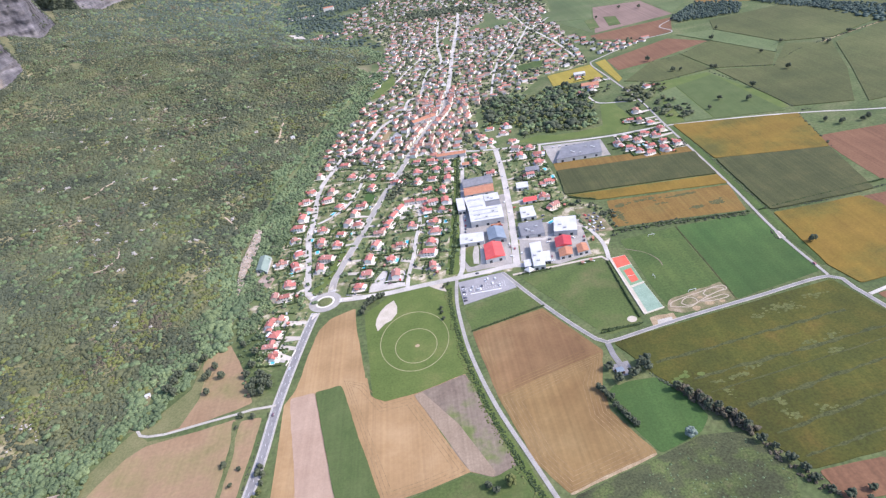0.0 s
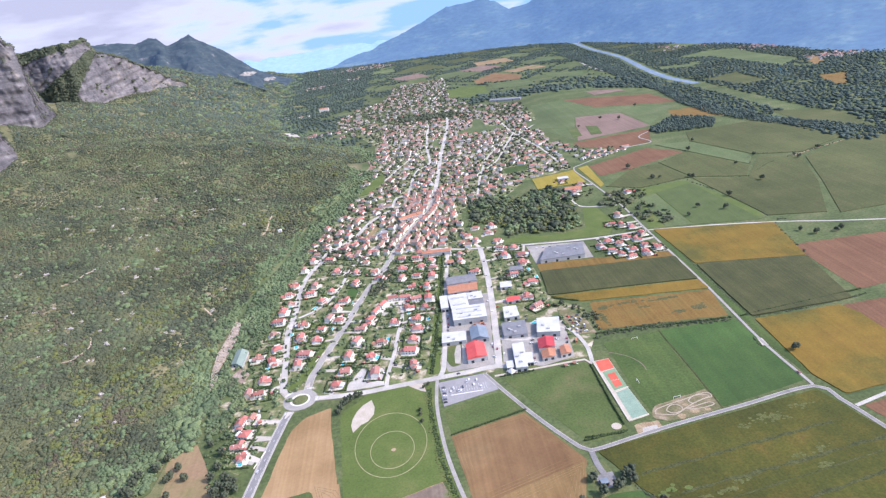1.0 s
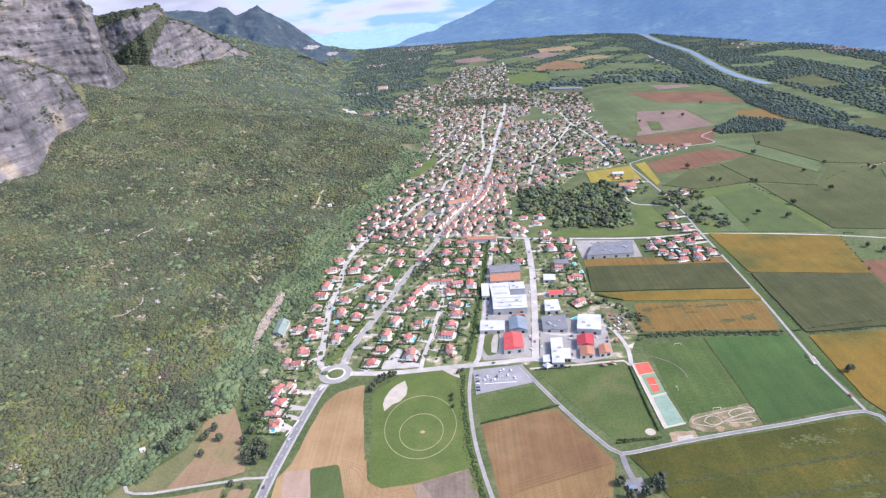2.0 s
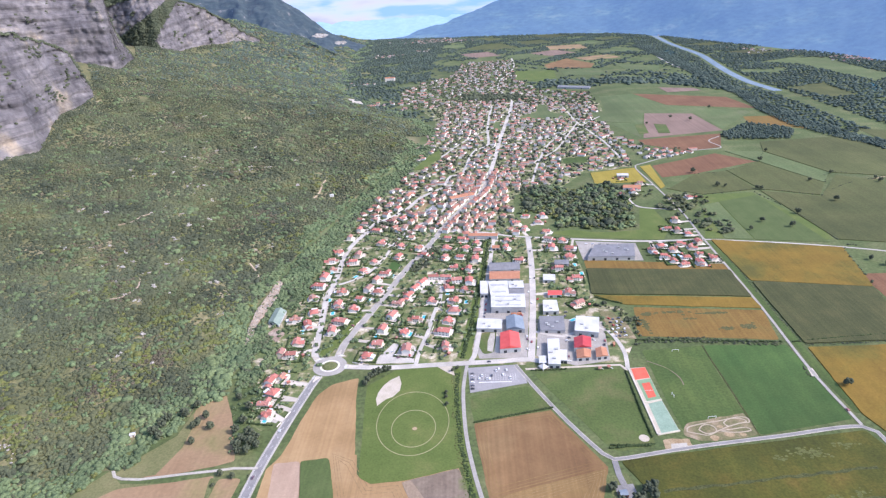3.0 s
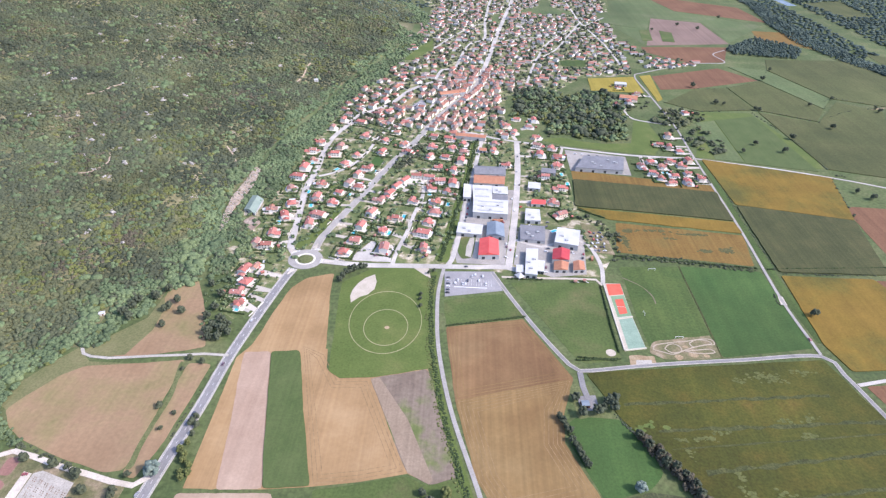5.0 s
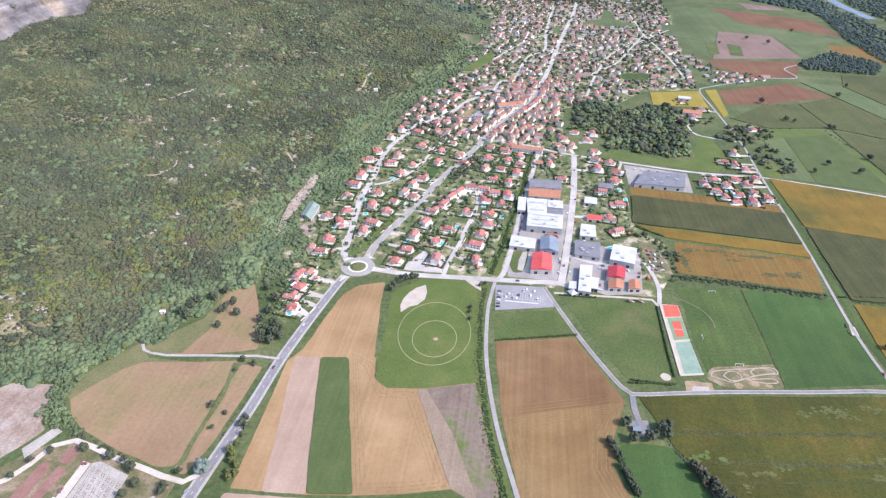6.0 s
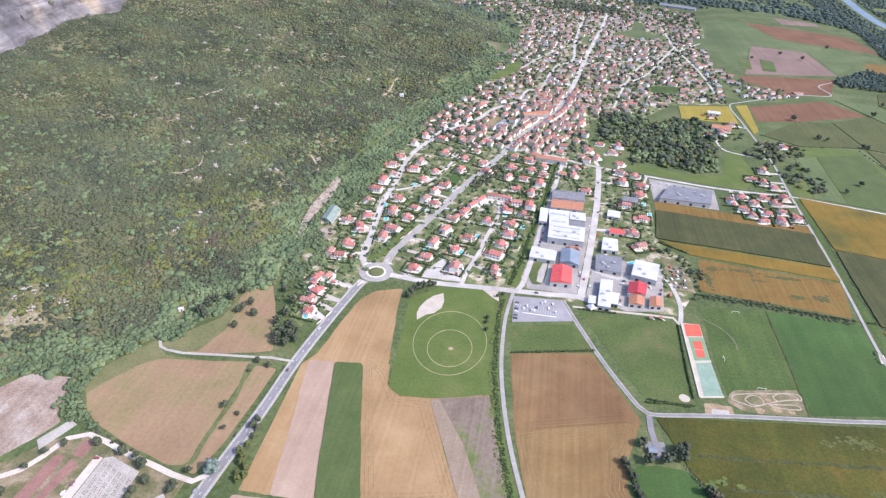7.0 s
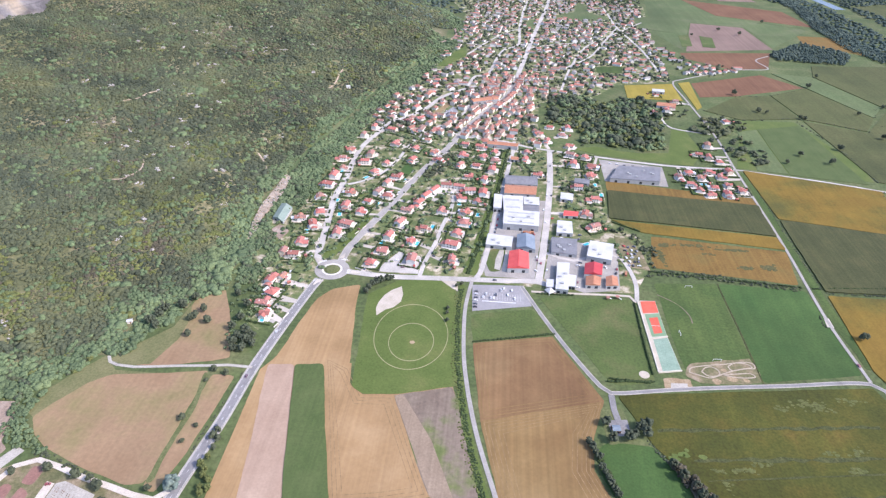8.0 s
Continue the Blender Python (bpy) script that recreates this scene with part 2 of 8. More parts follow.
M["red_roof"] = mat("bright_red_sheet", two((0.62, 0.085, 0.075), (0.70, 0.12, 0.1)), 0.15, 1.0, 0.06, rough=0.5)
M["wine_roof"] = mat("dark_red_sheet", two((0.40, 0.045, 0.055), (0.47, 0.07, 0.07)), 0.15, 1.0, 0.06, rough=0.5)
M["orange_roof"] = mat("orange_tiles", two((0.38, 0.17, 0.10), (0.46, 0.225, 0.135)), 0.2, 1.2, 0.14)
M["cladding"] = mat("pale_cladding", two((0.36, 0.36, 0.355), (0.46, 0.46, 0.45)), 0.2, 1.2, 0.08, rough=0.6)
M["glass"] = mat("dark_window", two((0.025, 0.03, 0.038), (0.06, 0.07, 0.08)), 0.5, 2, 0.1, rough=0.12, spec=0.6)
M["shutter"] = mat("brown_door", two((0.16, 0.08, 0.045), (0.25, 0.14, 0.08)), 0.5, 2, 0.1, rand=0.7)
M["pool"] = mat("pool_water", two((0.06, 0.42, 0.50), (0.12, 0.52, 0.58)), 0.3, 1.0, 0.08, rough=0.08, spec=0.5)
M["coping"] = mat("pool_coping", two((0.6, 0.56, 0.48), (0.7, 0.66, 0.58)), 0.5, 2, 0.08)
M["tarp"] = mat("green_grey_sheeting", two((0.2063, 0.26, 0.2145), (0.2687, 0.325, 0.2665)), 0.1, 1.0, 0.1, rough=0.7)
M["bark"] = mat("bark", two((0.09, 0.06, 0.04), (0.16, 0.115, 0.08)), 1.0, 6, 0.3)
M["leaf"] = mat("broadleaf_crown", [(0, (0.04709, 0.05776, 0.04125)), (0.3, (0.06895, 0.08026, 0.05198)), (0.6, (0.09095, 0.1028, 0.05858)), (0.85, (0.1162, 0.1232, 0.06187)), (1, (0.1475, 0.1415, 0.066))], 0.014, 0.75, 0.24, island=0.18, relief=0.7, relief_scale=0.75, spec=0.1, large=(0.011, 0.25))
M["leaf_scrub"] = mat("brownish_oak_scrub", [(0, (0.07336, 0.06783, 0.04851)), (0.5, (0.1059, 0.0943, 0.06468)), (1, (0.1467, 0.124, 0.08085))], 0.03, 0.75, 0.24, island=0.2, relief=0.7, relief_scale=0.75, spec=0.1, large=(0.02, 0.2))
M["leaf_yellow"] = mat("yellow_green_crown", [(0, (0.08897, 0.1033, 0.04339)), (0.5, (0.1202, 0.1347, 0.0474)), (1, (0.1624, 0.1599, 0.05534))], 0.03, 0.75, 0.24, island=0.2, relief=0.7, relief_scale=0.75, spec=0.1, large=(0.02, 0.2))
M["leaf_fresh"] = mat("fresh_green_crown", [(0, (0.07861, 0.1094, 0.05989)), (0.5, (0.1178, 0.1572, 0.07831)), (1, (0.1681, 0.2092, 0.0979))], 0.03, 0.75, 0.24, island=0.2, relief=0.7, relief_scale=0.75, spec=0.1, large=(0.02, 0.2))
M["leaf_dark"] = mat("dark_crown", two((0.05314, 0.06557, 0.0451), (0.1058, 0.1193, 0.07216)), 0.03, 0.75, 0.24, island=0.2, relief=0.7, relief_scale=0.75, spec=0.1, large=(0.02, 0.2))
M["leaf_blue"] = mat("silvery_crown", two((0.13, 0.17, 0.14), (0.19, 0.23, 0.19)), 0.1, 0.9, 0.3, island=0.6, relief=0.4, spec=0.1)
M["hedge"] = mat("clipped_hedge", two((0.036, 0.056, 0.024), (0.068, 0.092, 0.038)), 0.08, 0.9, 0.35, island=0.5, relief=0.4, spec=0.1)
M["potted"] = mat("potted_shrub_leaves", two((0.11, 0.1, 0.06), (0.3, 0.16, 0.11)), 0.3, 0.9, 0.3, island=0.7, spec=0.1)
M["scrub"] = mat("forest_floor", [(0, (0.085, 0.095, 0.045)), (0.5, (0.13, 0.13, 0.06)), (0.8, (0.19, 0.17, 0.09)), (1, (0.26, 0.225, 0.15))], 0.02, 0.3, 0.3)
M["rock"] = mat("limestone", [(0, (0.0946, 0.0894, 0.0972)), (0.4, (0.138, 0.129, 0.136)), (0.7, (0.181, 0.168, 0.167)), (0.86, (0.245, 0.212, 0.176)), (1, (0.301, 0.249, 0.189))], 0.011, 0.07, 0.3, relief=2.5, relief_scale=0.12, large=(0.02, 0.2))


def strata(m):
    """Tilted beds of stone, paler and darker in turn."""
    nt = m.node_tree
    bsdf = nt.nodes["Principled BSDF"]
    old = bsdf.inputs["Base Color"].links[0].from_socket
    co = nt.nodes.new("ShaderNodeTexCoord")
    mp = nt.nodes.new("ShaderNodeMapping")
    mp.inputs["Rotation"].default_value = (radians(-17), 0, 0)
    mp.inputs["Scale"].default_value = (0.006, 0.006, 0.075)
    nz = nt.nodes.new("ShaderNodeTexNoise")
    nz.inputs["Scale"].default_value, nz.inputs["Detail"].default_value = 1.0, 5
    r = nt.nodes.new("ShaderNodeMapRange")
    r.inputs["From Min"].default_value, r.inputs["From Max"].default_value, r.inputs["To Min"].default_value, r.inputs["To Max"].default_value = 0.35, 0.65, 0.74, 1.2
    mx = nt.nodes.new("ShaderNodeMix")
    mx.data_type, mx.blend_type = "RGBA", "MULTIPLY"
    mx.inputs["Factor"].default_value = 1.0
    link = nt.links.new
    link(co.outputs["Object"], mp.inputs["Vector"])
    link(mp.outputs["Vector"], nz.inputs["Vector"])
    link(nz.outputs["Fac"], r.inputs["Value"])
    link(old, mx.inputs[6])
    link(r.outputs["Result"], mx.inputs[7])
    mp2 = nt.nodes.new("ShaderNodeMapping")
    mp2.inputs["Rotation"].default_value = (radians(-17), radians(6), 0)
    mp2.inputs["Scale"].default_value = (0.02, 0.02, 0.32)
    n2 = nt.nodes.new("ShaderNodeTexNoise")
    n2.inputs["Scale"].default_value, n2.inputs["Detail"].default_value = 1.0, 6
    link(co.outputs["Object"], mp2.inputs["Vector"])
    link(mp2.outputs["Vector"], n2.inputs["Vector"])
    cracks = ramp(nt, [(0.0, (0.66, 0.65, 0.67)), (0.38, (0.76, 0.75, 0.77)), (0.46, (1.0, 1.0, 1.0)), (1.0, (1.12, 1.1, 1.06))])
    link(n2.outputs["Fac"], cracks.inputs["Fac"])
    m2 = nt.nodes.new("ShaderNodeMix")
    m2.data_type, m2.blend_type = "RGBA", "MULTIPLY"
    m2.inputs["Factor"].default_value = 1.0
    link(mx.outputs[2], m2.inputs[6])
    link(cracks.outputs["Color"], m2.inputs[7])
    link(m2.outputs[2], bsdf.inputs["Base Color"])


strata(M["rock"])
M["boulder"] = mat("pale_rock", two((0.3, 0.28, 0.25), (0.44, 0.41, 0.37)), 0.2, 0.8, 0.25, relief=0.3)
M["river"] = mat("pale_river_water", two((0.20, 0.25, 0.28), (0.28, 0.33, 0.36)), 0.01, 0.1, 0.1, rough=0.25, spec=0.5)
M["lake"] = mat("turquoise_pond", two((0.04, 0.20, 0.26), (0.07, 0.27, 0.33)), 0.02, 0.1, 0.08, rough=0.15, spec=0.5)
M["car_paint"] = mat("car_paint", [(0, (0.75, 0.75, 0.75)), (0.4, (0.6, 0.6, 0.62)), (0.6, (0.03, 0.03, 0.035)), (0.8, (0.12, 0.13, 0.16)), (1, (0.45, 0.04, 0.03))], 0.3, 1.0, 0.03, rand=1.0, rough=0.3, spec=0.5)
M["tyre"] = mat("tyre_rubber", two((0.02, 0.02, 0.02), (0.035, 0.035, 0.035)), 1, 3, 0.1)
M["metal"] = mat("white_metal", two((0.7, 0.7, 0.7), (0.8, 0.8, 0.8)), 1, 3, 0.05, rough=0.4)
M["netting"] = mat("court_fence", two((0.5, 0.47, 0.38), (0.6, 0.56, 0.46)), 0.5, 2, 0.1)


def distant(name, stops, scale, haze_glow, strength):
    """A hillside many kilometres off; the blue air before it is added as emission."""
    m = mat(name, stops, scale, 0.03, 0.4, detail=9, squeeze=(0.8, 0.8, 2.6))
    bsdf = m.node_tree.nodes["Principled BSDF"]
    bsdf.inputs["Emission Color"].default_value = (*haze_glow, 1)
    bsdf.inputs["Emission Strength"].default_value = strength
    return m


# Blue haze of the distance, painted in as emission on all three.
M["far_hill"] = distant("hazed_wooded_mountain", [(0, (0.022, 0.042, 0.05)), (0.5, (0.034, 0.058, 0.056)), (0.7, (0.042, 0.07, 0.058)), (0.86, (0.07, 0.1, 0.068)), (1, (0.11, 0.125, 0.085))], 0.005, (0.12, 0.21, 0.385), 0.6)
M["peak_wood"] = distant("hazed_dark_wood", [(0, (0.018, 0.03, 0.03)), (0.5, (0.03, 0.044, 0.04)), (0.85, (0.05, 0.062, 0.052)), (1, (0.20, 0.18, 0.17))], 0.012, (0.065, 0.115, 0.23), 0.22)
M["far_ridge"] = distant("hazed_ridge", two((0.05, 0.08, 0.1), (0.08, 0.1, 0.12)), 0.004, (0.30, 0.47, 0.72), 0.75)


# ---------------------------------------------------------------- building helpers
def mesh_of(name, verts, faces, materials, slots=None, smooth=False):
    me = bpy.data.meshes.new(name)
    verts = np.asarray(verts, np.float32).reshape(-1, 3)
    if isinstance(faces, np.ndarray):
        n, k = faces.shape
        me.vertices.add(len(verts))
        me.vertices.foreach_set("co", verts.ravel())
        me.loops.add(n * k)
        me.loops.foreach_set("vertex_index", faces.astype(np.int32).ravel())
        me.polygons.add(n)
        me.polygons.foreach_set("loop_start", np.arange(0, n * k, k, dtype=np.int32))
        me.update(calc_edges=True)
    else:
        me.from_pydata([tuple(map(float, v)) for v in verts], [], faces)
    for m in materials if isinstance(materials, (list, tuple)) else [materials]:
        me.materials.append(m)
    if slots is not None:
        me.polygons.foreach_set("material_index", np.asarray(slots, np.int32))
    if smooth:
        me.polygons.foreach_set("use_smooth", np.ones(len(me.polygons), bool))
    me.update()
    return me


def part(name, me, parent, label=""):
    ob = new(name, me)
    ob.parent = parent
    if label:
        tagged(ob, label)
    return ob


def setting(name, me, label, category):
    return tagged(new(name, me), label, category, kind="structure")


class Shape:
    """Collects boxes and prisms into one mesh."""

    def __init__(self):
        self.v, self.f = [], []

    def add(self, verts, faces):
        n = len(self.v)
        self.v += [tuple(p) for p in verts]
        self.f += [tuple(n + i for i in f) for f in faces]
        return self

    def box(self, x0, y0, z0, x1, y1, z1):
        return self.prism([(x0, y0), (x1, y0), (x1, y1), (x0, y1)], z0, z1)

    def prism(self, pts, z0, z1, inset=0.0):
        n = len(pts)
        cx, cy = sum(p[0] for p in pts) / n, sum(p[1] for p in pts) / n
        top = [(cx + (x - cx) * (1 - inset), cy + (y - cy) * (1 - inset), z1) for x, y in pts]
        return self.add([(x, y, z0) for x, y in pts] + top, [tuple(reversed(range(n))), tuple(range(n, 2 * n))] + [(i, (i + 1) % n, n + (i + 1) % n, n + i) for i in range(n)])

    def mesh(self, name, material, smooth=False):
        return mesh_of(name, self.v, self.f, material, smooth=smooth)


def ccw(pts):
    area = sum(a[0] * b[1] - b[0] * a[1] for a, b in zip(pts, pts[1:] + pts[:1]))
    return pts if area > 0 else pts[::-1]


def smooth_line(pts, step=12.0):
    """A curve through the points, at even small steps."""
    p = [np.array(q, float) for q in pts]
    p = [2 * p[0] - p[1]] + p + [2 * p[-1] - p[-2]]
    out = []
    for a, b, c, d in zip(p, p[1:], p[2:], p[3:]):
        n = max(1, int(np.linalg.norm(c - b) / step))
        for i in range(n):
            t = i / n
            out.append(0.5 * (2 * b + (c - a) * t + (2 * a - 5 * b + 4 * c - d) * t * t + (3 * b - a - 3 * c + d) * t**3))
    return np.array(out + [p[-2]])


def ribbon(line, left, right, z0, z1):
    """A raised strip along a line, from left to right metres beside it."""
    d = np.gradient(line, axis=0)
    d /= np.linalg.norm(d, axis=1)[:, None] + 1e-9
    nrm = np.stack([-d[:, 1], d[:, 0]], 1)
    a, b = line + nrm * left, line + nrm * right
    n = len(line)
    v = np.concatenate([np.c_[a, np.full(n, z1)], np.c_[b, np.full(n, z1)], np.c_[a, np.full(n, z0)], np.c_[b, np.full(n, z0)]])
    f = []
    for i in range(n - 1):
        f += [(n + i, n + i + 1, i + 1, i), (i, i + 1, 2 * n + i + 1, 2 * n + i), (n + i + 1, n + i, 3 * n + i, 3 * n + i + 1)]
    return v, f


# ---------------------------------------------------------------- ground, hillside, cliffs, mountains
FOOT_Y = [-900, 250, 304, 348, 419, 465, 533, 661, 821, 924, 1081, 1210, 1415, 1694, 1800, 1950, 2100, 2300, 2700, 3500, 4900]
FOOT_X = [-700, -500, -470, -430, -328, -310, -266, -276, -262, -243, -216, -177, -134, -98, -135, -215, -330, -430, -520, -600, -700]

UPPER_Y, UPPER_X = [1694, 2100, 2700, 3500, 4900], [-98, -170, -230, -300, -420]


def foot(y):
    return np.interp(y, FOOT_Y, FOOT_X)


def rise(x, y):
    """Height of the ground: flat valley floor, wooded slope beyond the foot of the hill."""
    d = np.maximum(foot(y) - x, 0.0)
    upper = np.maximum(np.interp(y, UPPER_Y, UPPER_X) - x, 0.0) * np.interp(y, [2300, 3000, 3400, 4300], [1.0, 1.16, 1.1, 0.45])
    z = 0.235 * d * np.minimum(d / 90.0, 1.0) ** 0.6
    z = z * np.interp(y, [1700, 1960, 2400, 2830, 3050, 3400, 4300], [1.0, 1.09, 1.48, 2.0, 2.15, 1.95, 0.8])
    z = np.where(y > 1700, np.minimum(z, 0.235 * upper), z)
    return z + np.minimum(d / 60.0, 1.0) * (5 * np.sin(x / 57.0 + y / 83.0) + 4 * np.sin(y / 41.0 - x / 90.0))


gx = np.concatenate([np.arange(-1500, -80, 20.0), np.arange(-80, 800, 55.0), np.arange(800, 3700, 100.0)])
gy = np.concatenate([np.arange(-900, 100, 60.0), np.arange(100, 2400, 24.0), np.arange(2400, 4950, 60.0)])
XX, YY = np.meshgrid(gx, gy)
ZZ = rise(XX, YY)
nx, ny = len(gx), len(gy)
idx = np.arange(nx * ny).reshape(ny, nx)
quads = np.stack([idx[:-1, :-1], idx[:-1, 1:], idx[1:, 1:], idx[1:, :-1]], -1).reshape(-1, 4)
qx, qy = XX[:-1, :-1].ravel() + 10, YY[:-1, :-1].ravel() + 12
setting("ground", mesh_of("ground", np.stack([XX, YY, ZZ], -1), quads, [M["ground"], M["scrub"]], slots=(qx < foot(qy)).astype(int), smooth=True), "green valley floor and scrubby hillside", "ground")

def fbm(x, y, z, octaves=4):
    return noise.fractal(Vector((x, y, z)), 0.9, 2.1, octaves)


# Three limestone walls. For each: bearing, distance and height angle of the foot, then bearing and height angle of the crest.
WALLS = {
    "near": ([-56, -50, -44, -40.5, -38, -36, -34.5, -33.5, -32.3, -31.1], [1030, 1071, 1142, 1234, 1310, 1355, 1443, 1536, 1591, 1656], [-13.4, -13.1, -12.15, -11.45, -10.45, -9.9, -9.05, -8.05, -7.75, -7.35], [-56, -46, -40, -36, -33.5, -32.2, -31.6, -31.1], [2.3, 0.8, -0.5, -1.7, -2.7, -3.4, -5.0, -6.6], 0.25),
    "high": ([-46, -37, -34, -31.9, -30.5, -29.2, -27.5], [1805, 1948, 1995, 2024, 2004, 1981, 2205], [-1.9, -2.2, -2.9, -4.0, -4.9, -5.7, -5.0], [-46, -37, -34, -31.9, -30.4, -29.5, -28.8, -28.75, -28.55, -28.0, -27.5], [2.9, 2.7, 2.4, 2.1, 2.2, 1.7, 0.7, -0.8, -2.4, -3.7, -4.7], 0.06),
    "far": ([-30, -28.5, -27, -25.6, -22.9, -21, -19, -17.6], [2511, 2511, 2464, 2418, 2604, 2706, 2846, 2967], [-2.0, -2.5, -3.5, -4.5, -4.6, -4.6, -4.5, -4.4], [-30, -28.1, -26, -24.3, -24.0, -23.6, -22.1, -19.9, -18.5, -17.6], [0.0, 0.3, 0.45, 0.6, 0.5, -0.4, -0.95, -2.4, -3.4, -3.8], -0.75),
}


def wall_point(wall, a, t):
    """The cliff face at bearing a, from its foot (t = 0) to its edge (1)."""
    az_b, r_b, el_b, az_c, el_c, tilt = WALLS[wall]
    r0 = float(np.interp(a, az_b, r_b))
    z0 = 383 + r0 * math.tan(radians(float(np.interp(a, az_b, el_b))))
    crest = float(np.interp(a, az_c, el_c))
    high = max(2.0, 383 + (r0 + 60) * math.tan(radians(crest)) - z0)
    deep = 10 + 0.42 * high
    top = z0 + high + deep * math.tan(radians(crest)) + 7 * fbm(a * 2.0, 0, 3) * min(1, high / 60)
    z0 -= 18
    z = z0 + (top - z0) * t
    u = radians(a) * r0
    dip = z + tilt * u
    bed = (dip / 30.0 + 0.35 * fbm(u / 170, z / 90, 9)) % 1.0
    thin = (dip / 9.0 + 0.3 * fbm(u / 90, z / 50, 5)) % 1.0
    ledge = 7.0 * max(0.0, (bed - 0.4) / 0.6) + 3.2 * thin
    rib = 11 * abs(fbm(u / 60, z / 200, 8)) + 4 * abs(fbm(u / 17, z / 60, 4))
    amp = min(1.0, high / 70)
    r = r0 + deep * t + amp * (ledge + rib - 26 * fbm(u / 130, z / 200, 1) - 4 * fbm(u / 12, z / 14, 2))
    return r * math.sin(radians(a)), r * math.cos(radians(a)), z


def wooded_gully(a, p):
    """The wooded crest and the slanting gully that part the upper cliff from the long wall."""
    el = math.degrees(math.atan2(p[2] - 383, math.hypot(p[0], p[1])))
    crest = float(np.interp(a, WALLS["far"][3], WALLS["far"][4]))
    cap = float(np.interp(a, [-30, -28.3, -26, -24.3, -24], [1.1, 0.75, 0.4, 0.2, 0.0]))
    below = el < float(np.interp(a, [-30, -27.6, -24.2, -23.7], [-3.7, -2.4, -0.35, 0.0])) + 0.1 * fbm(a * 3, el * 2, 5)
    before = a < float(np.interp(el, [-4.8, -4.5, -3.4, -0.7, -0.3], [-25.0, -25.2, -25.9, -23.9, -23.7])) + 0.15 * fbm(a * 3, el * 3, 2)
    return el > crest - cap or (below and before)


def cliffs(wall, label):
    """A limestone wall above the wood: dipping ledges and buttresses, a wooded back."""
    az_b = WALLS[wall][0]
    azs = np.arange(az_b[0], az_b[-1], 0.13 if wall != "far" else 0.1)
    face, rows_n = 46, 50
    v = []
    for a in azs:
        for k in range(rows_n):
            if k < face:
                v.append(wall_point(wall, a, k / (face - 1)))
            else:
                q = k - face + 1
                x, y, z = wall_point(wall, a, 1.0)
                s = 1 + 0.018 * q
                v.append((x * s, y * s, z - 1.2 * q * q - 8 * (q > 3)))
    n = len(azs)
    ii = np.arange(n * rows_n).reshape(n, rows_n)
    f = np.stack([ii[:-1, :-1], ii[1:, :-1], ii[1:, 1:], ii[:-1, 1:]], -1)
    slots = np.zeros(f.shape[:2], int)
    slots[:, face - 1:] = 1
    if wall == "far":
        for i, a in enumerate(azs[:-1]):
            for k in range(face - 1):
                if wooded_gully(a, v[i * rows_n + k]):
                    slots[i, k] = 1
    me = mesh_of("cliff", v, f.reshape(-1, 4), [M["rock"], M["leaf_dark"]], slots=slots.ravel())
    return setting("cliff", me, label, "cliff")


cliffs("near", "grey limestone buttress standing on the wooded slope")
cliffs("high", "high grey limestone wall with a wooded crest")
cliffs("far", "long pale limestone wall with dipping beds")


def peak():
    """Wooded ridge and pyramid peak behind the cliffs."""
    az_p = [-27, -22, -20.6, -20.0, -19.6, -19.0, -18.4, -17.4, -16.9, -16.5, -16.0, -14.1, -11.9, -10.9, -10, -8]
    el_p = [0.2, 0.0, -0.3, -0.1, 0.0, -0.1, -0.8, -0.5, -0.3, -0.15, -0.6, -1.8, -3.7, -4.2, -4.6, -5.3]
    azs, ks = np.arange(-27, -8, 0.14), 34
    v = []
    for a in azs:
        crest = 383 + 4300 * math.tan(radians(float(np.interp(a, az_p, el_p))))
        for k in range(ks):
            t = k / (ks - 1)
            r = 3250 + 1050 * t
            z0 = float(rise(3250 * math.sin(radians(a)), 3250 * math.cos(radians(a)))) - 25
            z = z0 + (crest - z0) * t**1.25 + (45 * fbm(a / 2.2, t * 2.0, 5) + 14 * fbm(a / 0.5, t * 8, 6)) * min(1, 3 * (1 - t)) * min(1, 5 * t) + 5 * fbm(a * 3, t * 20, 7)
            v.append((r * math.sin(radians(a)), r * math.cos(radians(a)), z))
    n = len(azs)
    ii = np.arange(n * ks).reshape(n, ks)
    f = np.stack([ii[:-1, :-1], ii[1:, :-1], ii[1:, 1:], ii[:-1, 1:]], -1)
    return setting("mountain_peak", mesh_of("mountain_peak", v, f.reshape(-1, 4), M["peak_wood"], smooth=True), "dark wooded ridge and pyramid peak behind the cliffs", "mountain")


peak()


def outcrop(name, azimuth, elevation, wide, high):
    """A pale bare scar on the flank of the far ridge."""
    rows_n, cols = 9, 16
    r0, v = 3330, []
    for i in range(cols):
        a = azimuth + wide * (i / (cols - 1) - 0.5)
        for k in range(rows_n):
            t = k / (rows_n - 1)
            edge = high * (1 - abs(2 * i / (cols - 1) - 1) ** 3) * (0.75 + 0.5 * fbm(a * 4, 1, 2))
            el = elevation + edge * (t - 0.5)
            r = r0 + 45 * t + 16 * fbm(a * 6, t * 3, 4)
            v.append((r * math.sin(radians(a)), r * math.cos(radians(a)), 383 + r * math.tan(radians(el))))
    ii = np.arange(cols * rows_n).reshape(cols, rows_n)
    f = np.stack([ii[:-1, :-1], ii[1:, :-1], ii[1:, 1:], ii[:-1, 1:]], -1).reshape(-1, 4)
    return setting(name, mesh_of(name, v, f, M["boulder"]), "pale bare rock scar on the wooded ridge", "cliff")


outcrop("rock_scar_upper", -12.6, -3.95, 1.5, 0.45)
outcrop("rock_scar_lower", -10.9, -4.65, 1.1, 0.42)

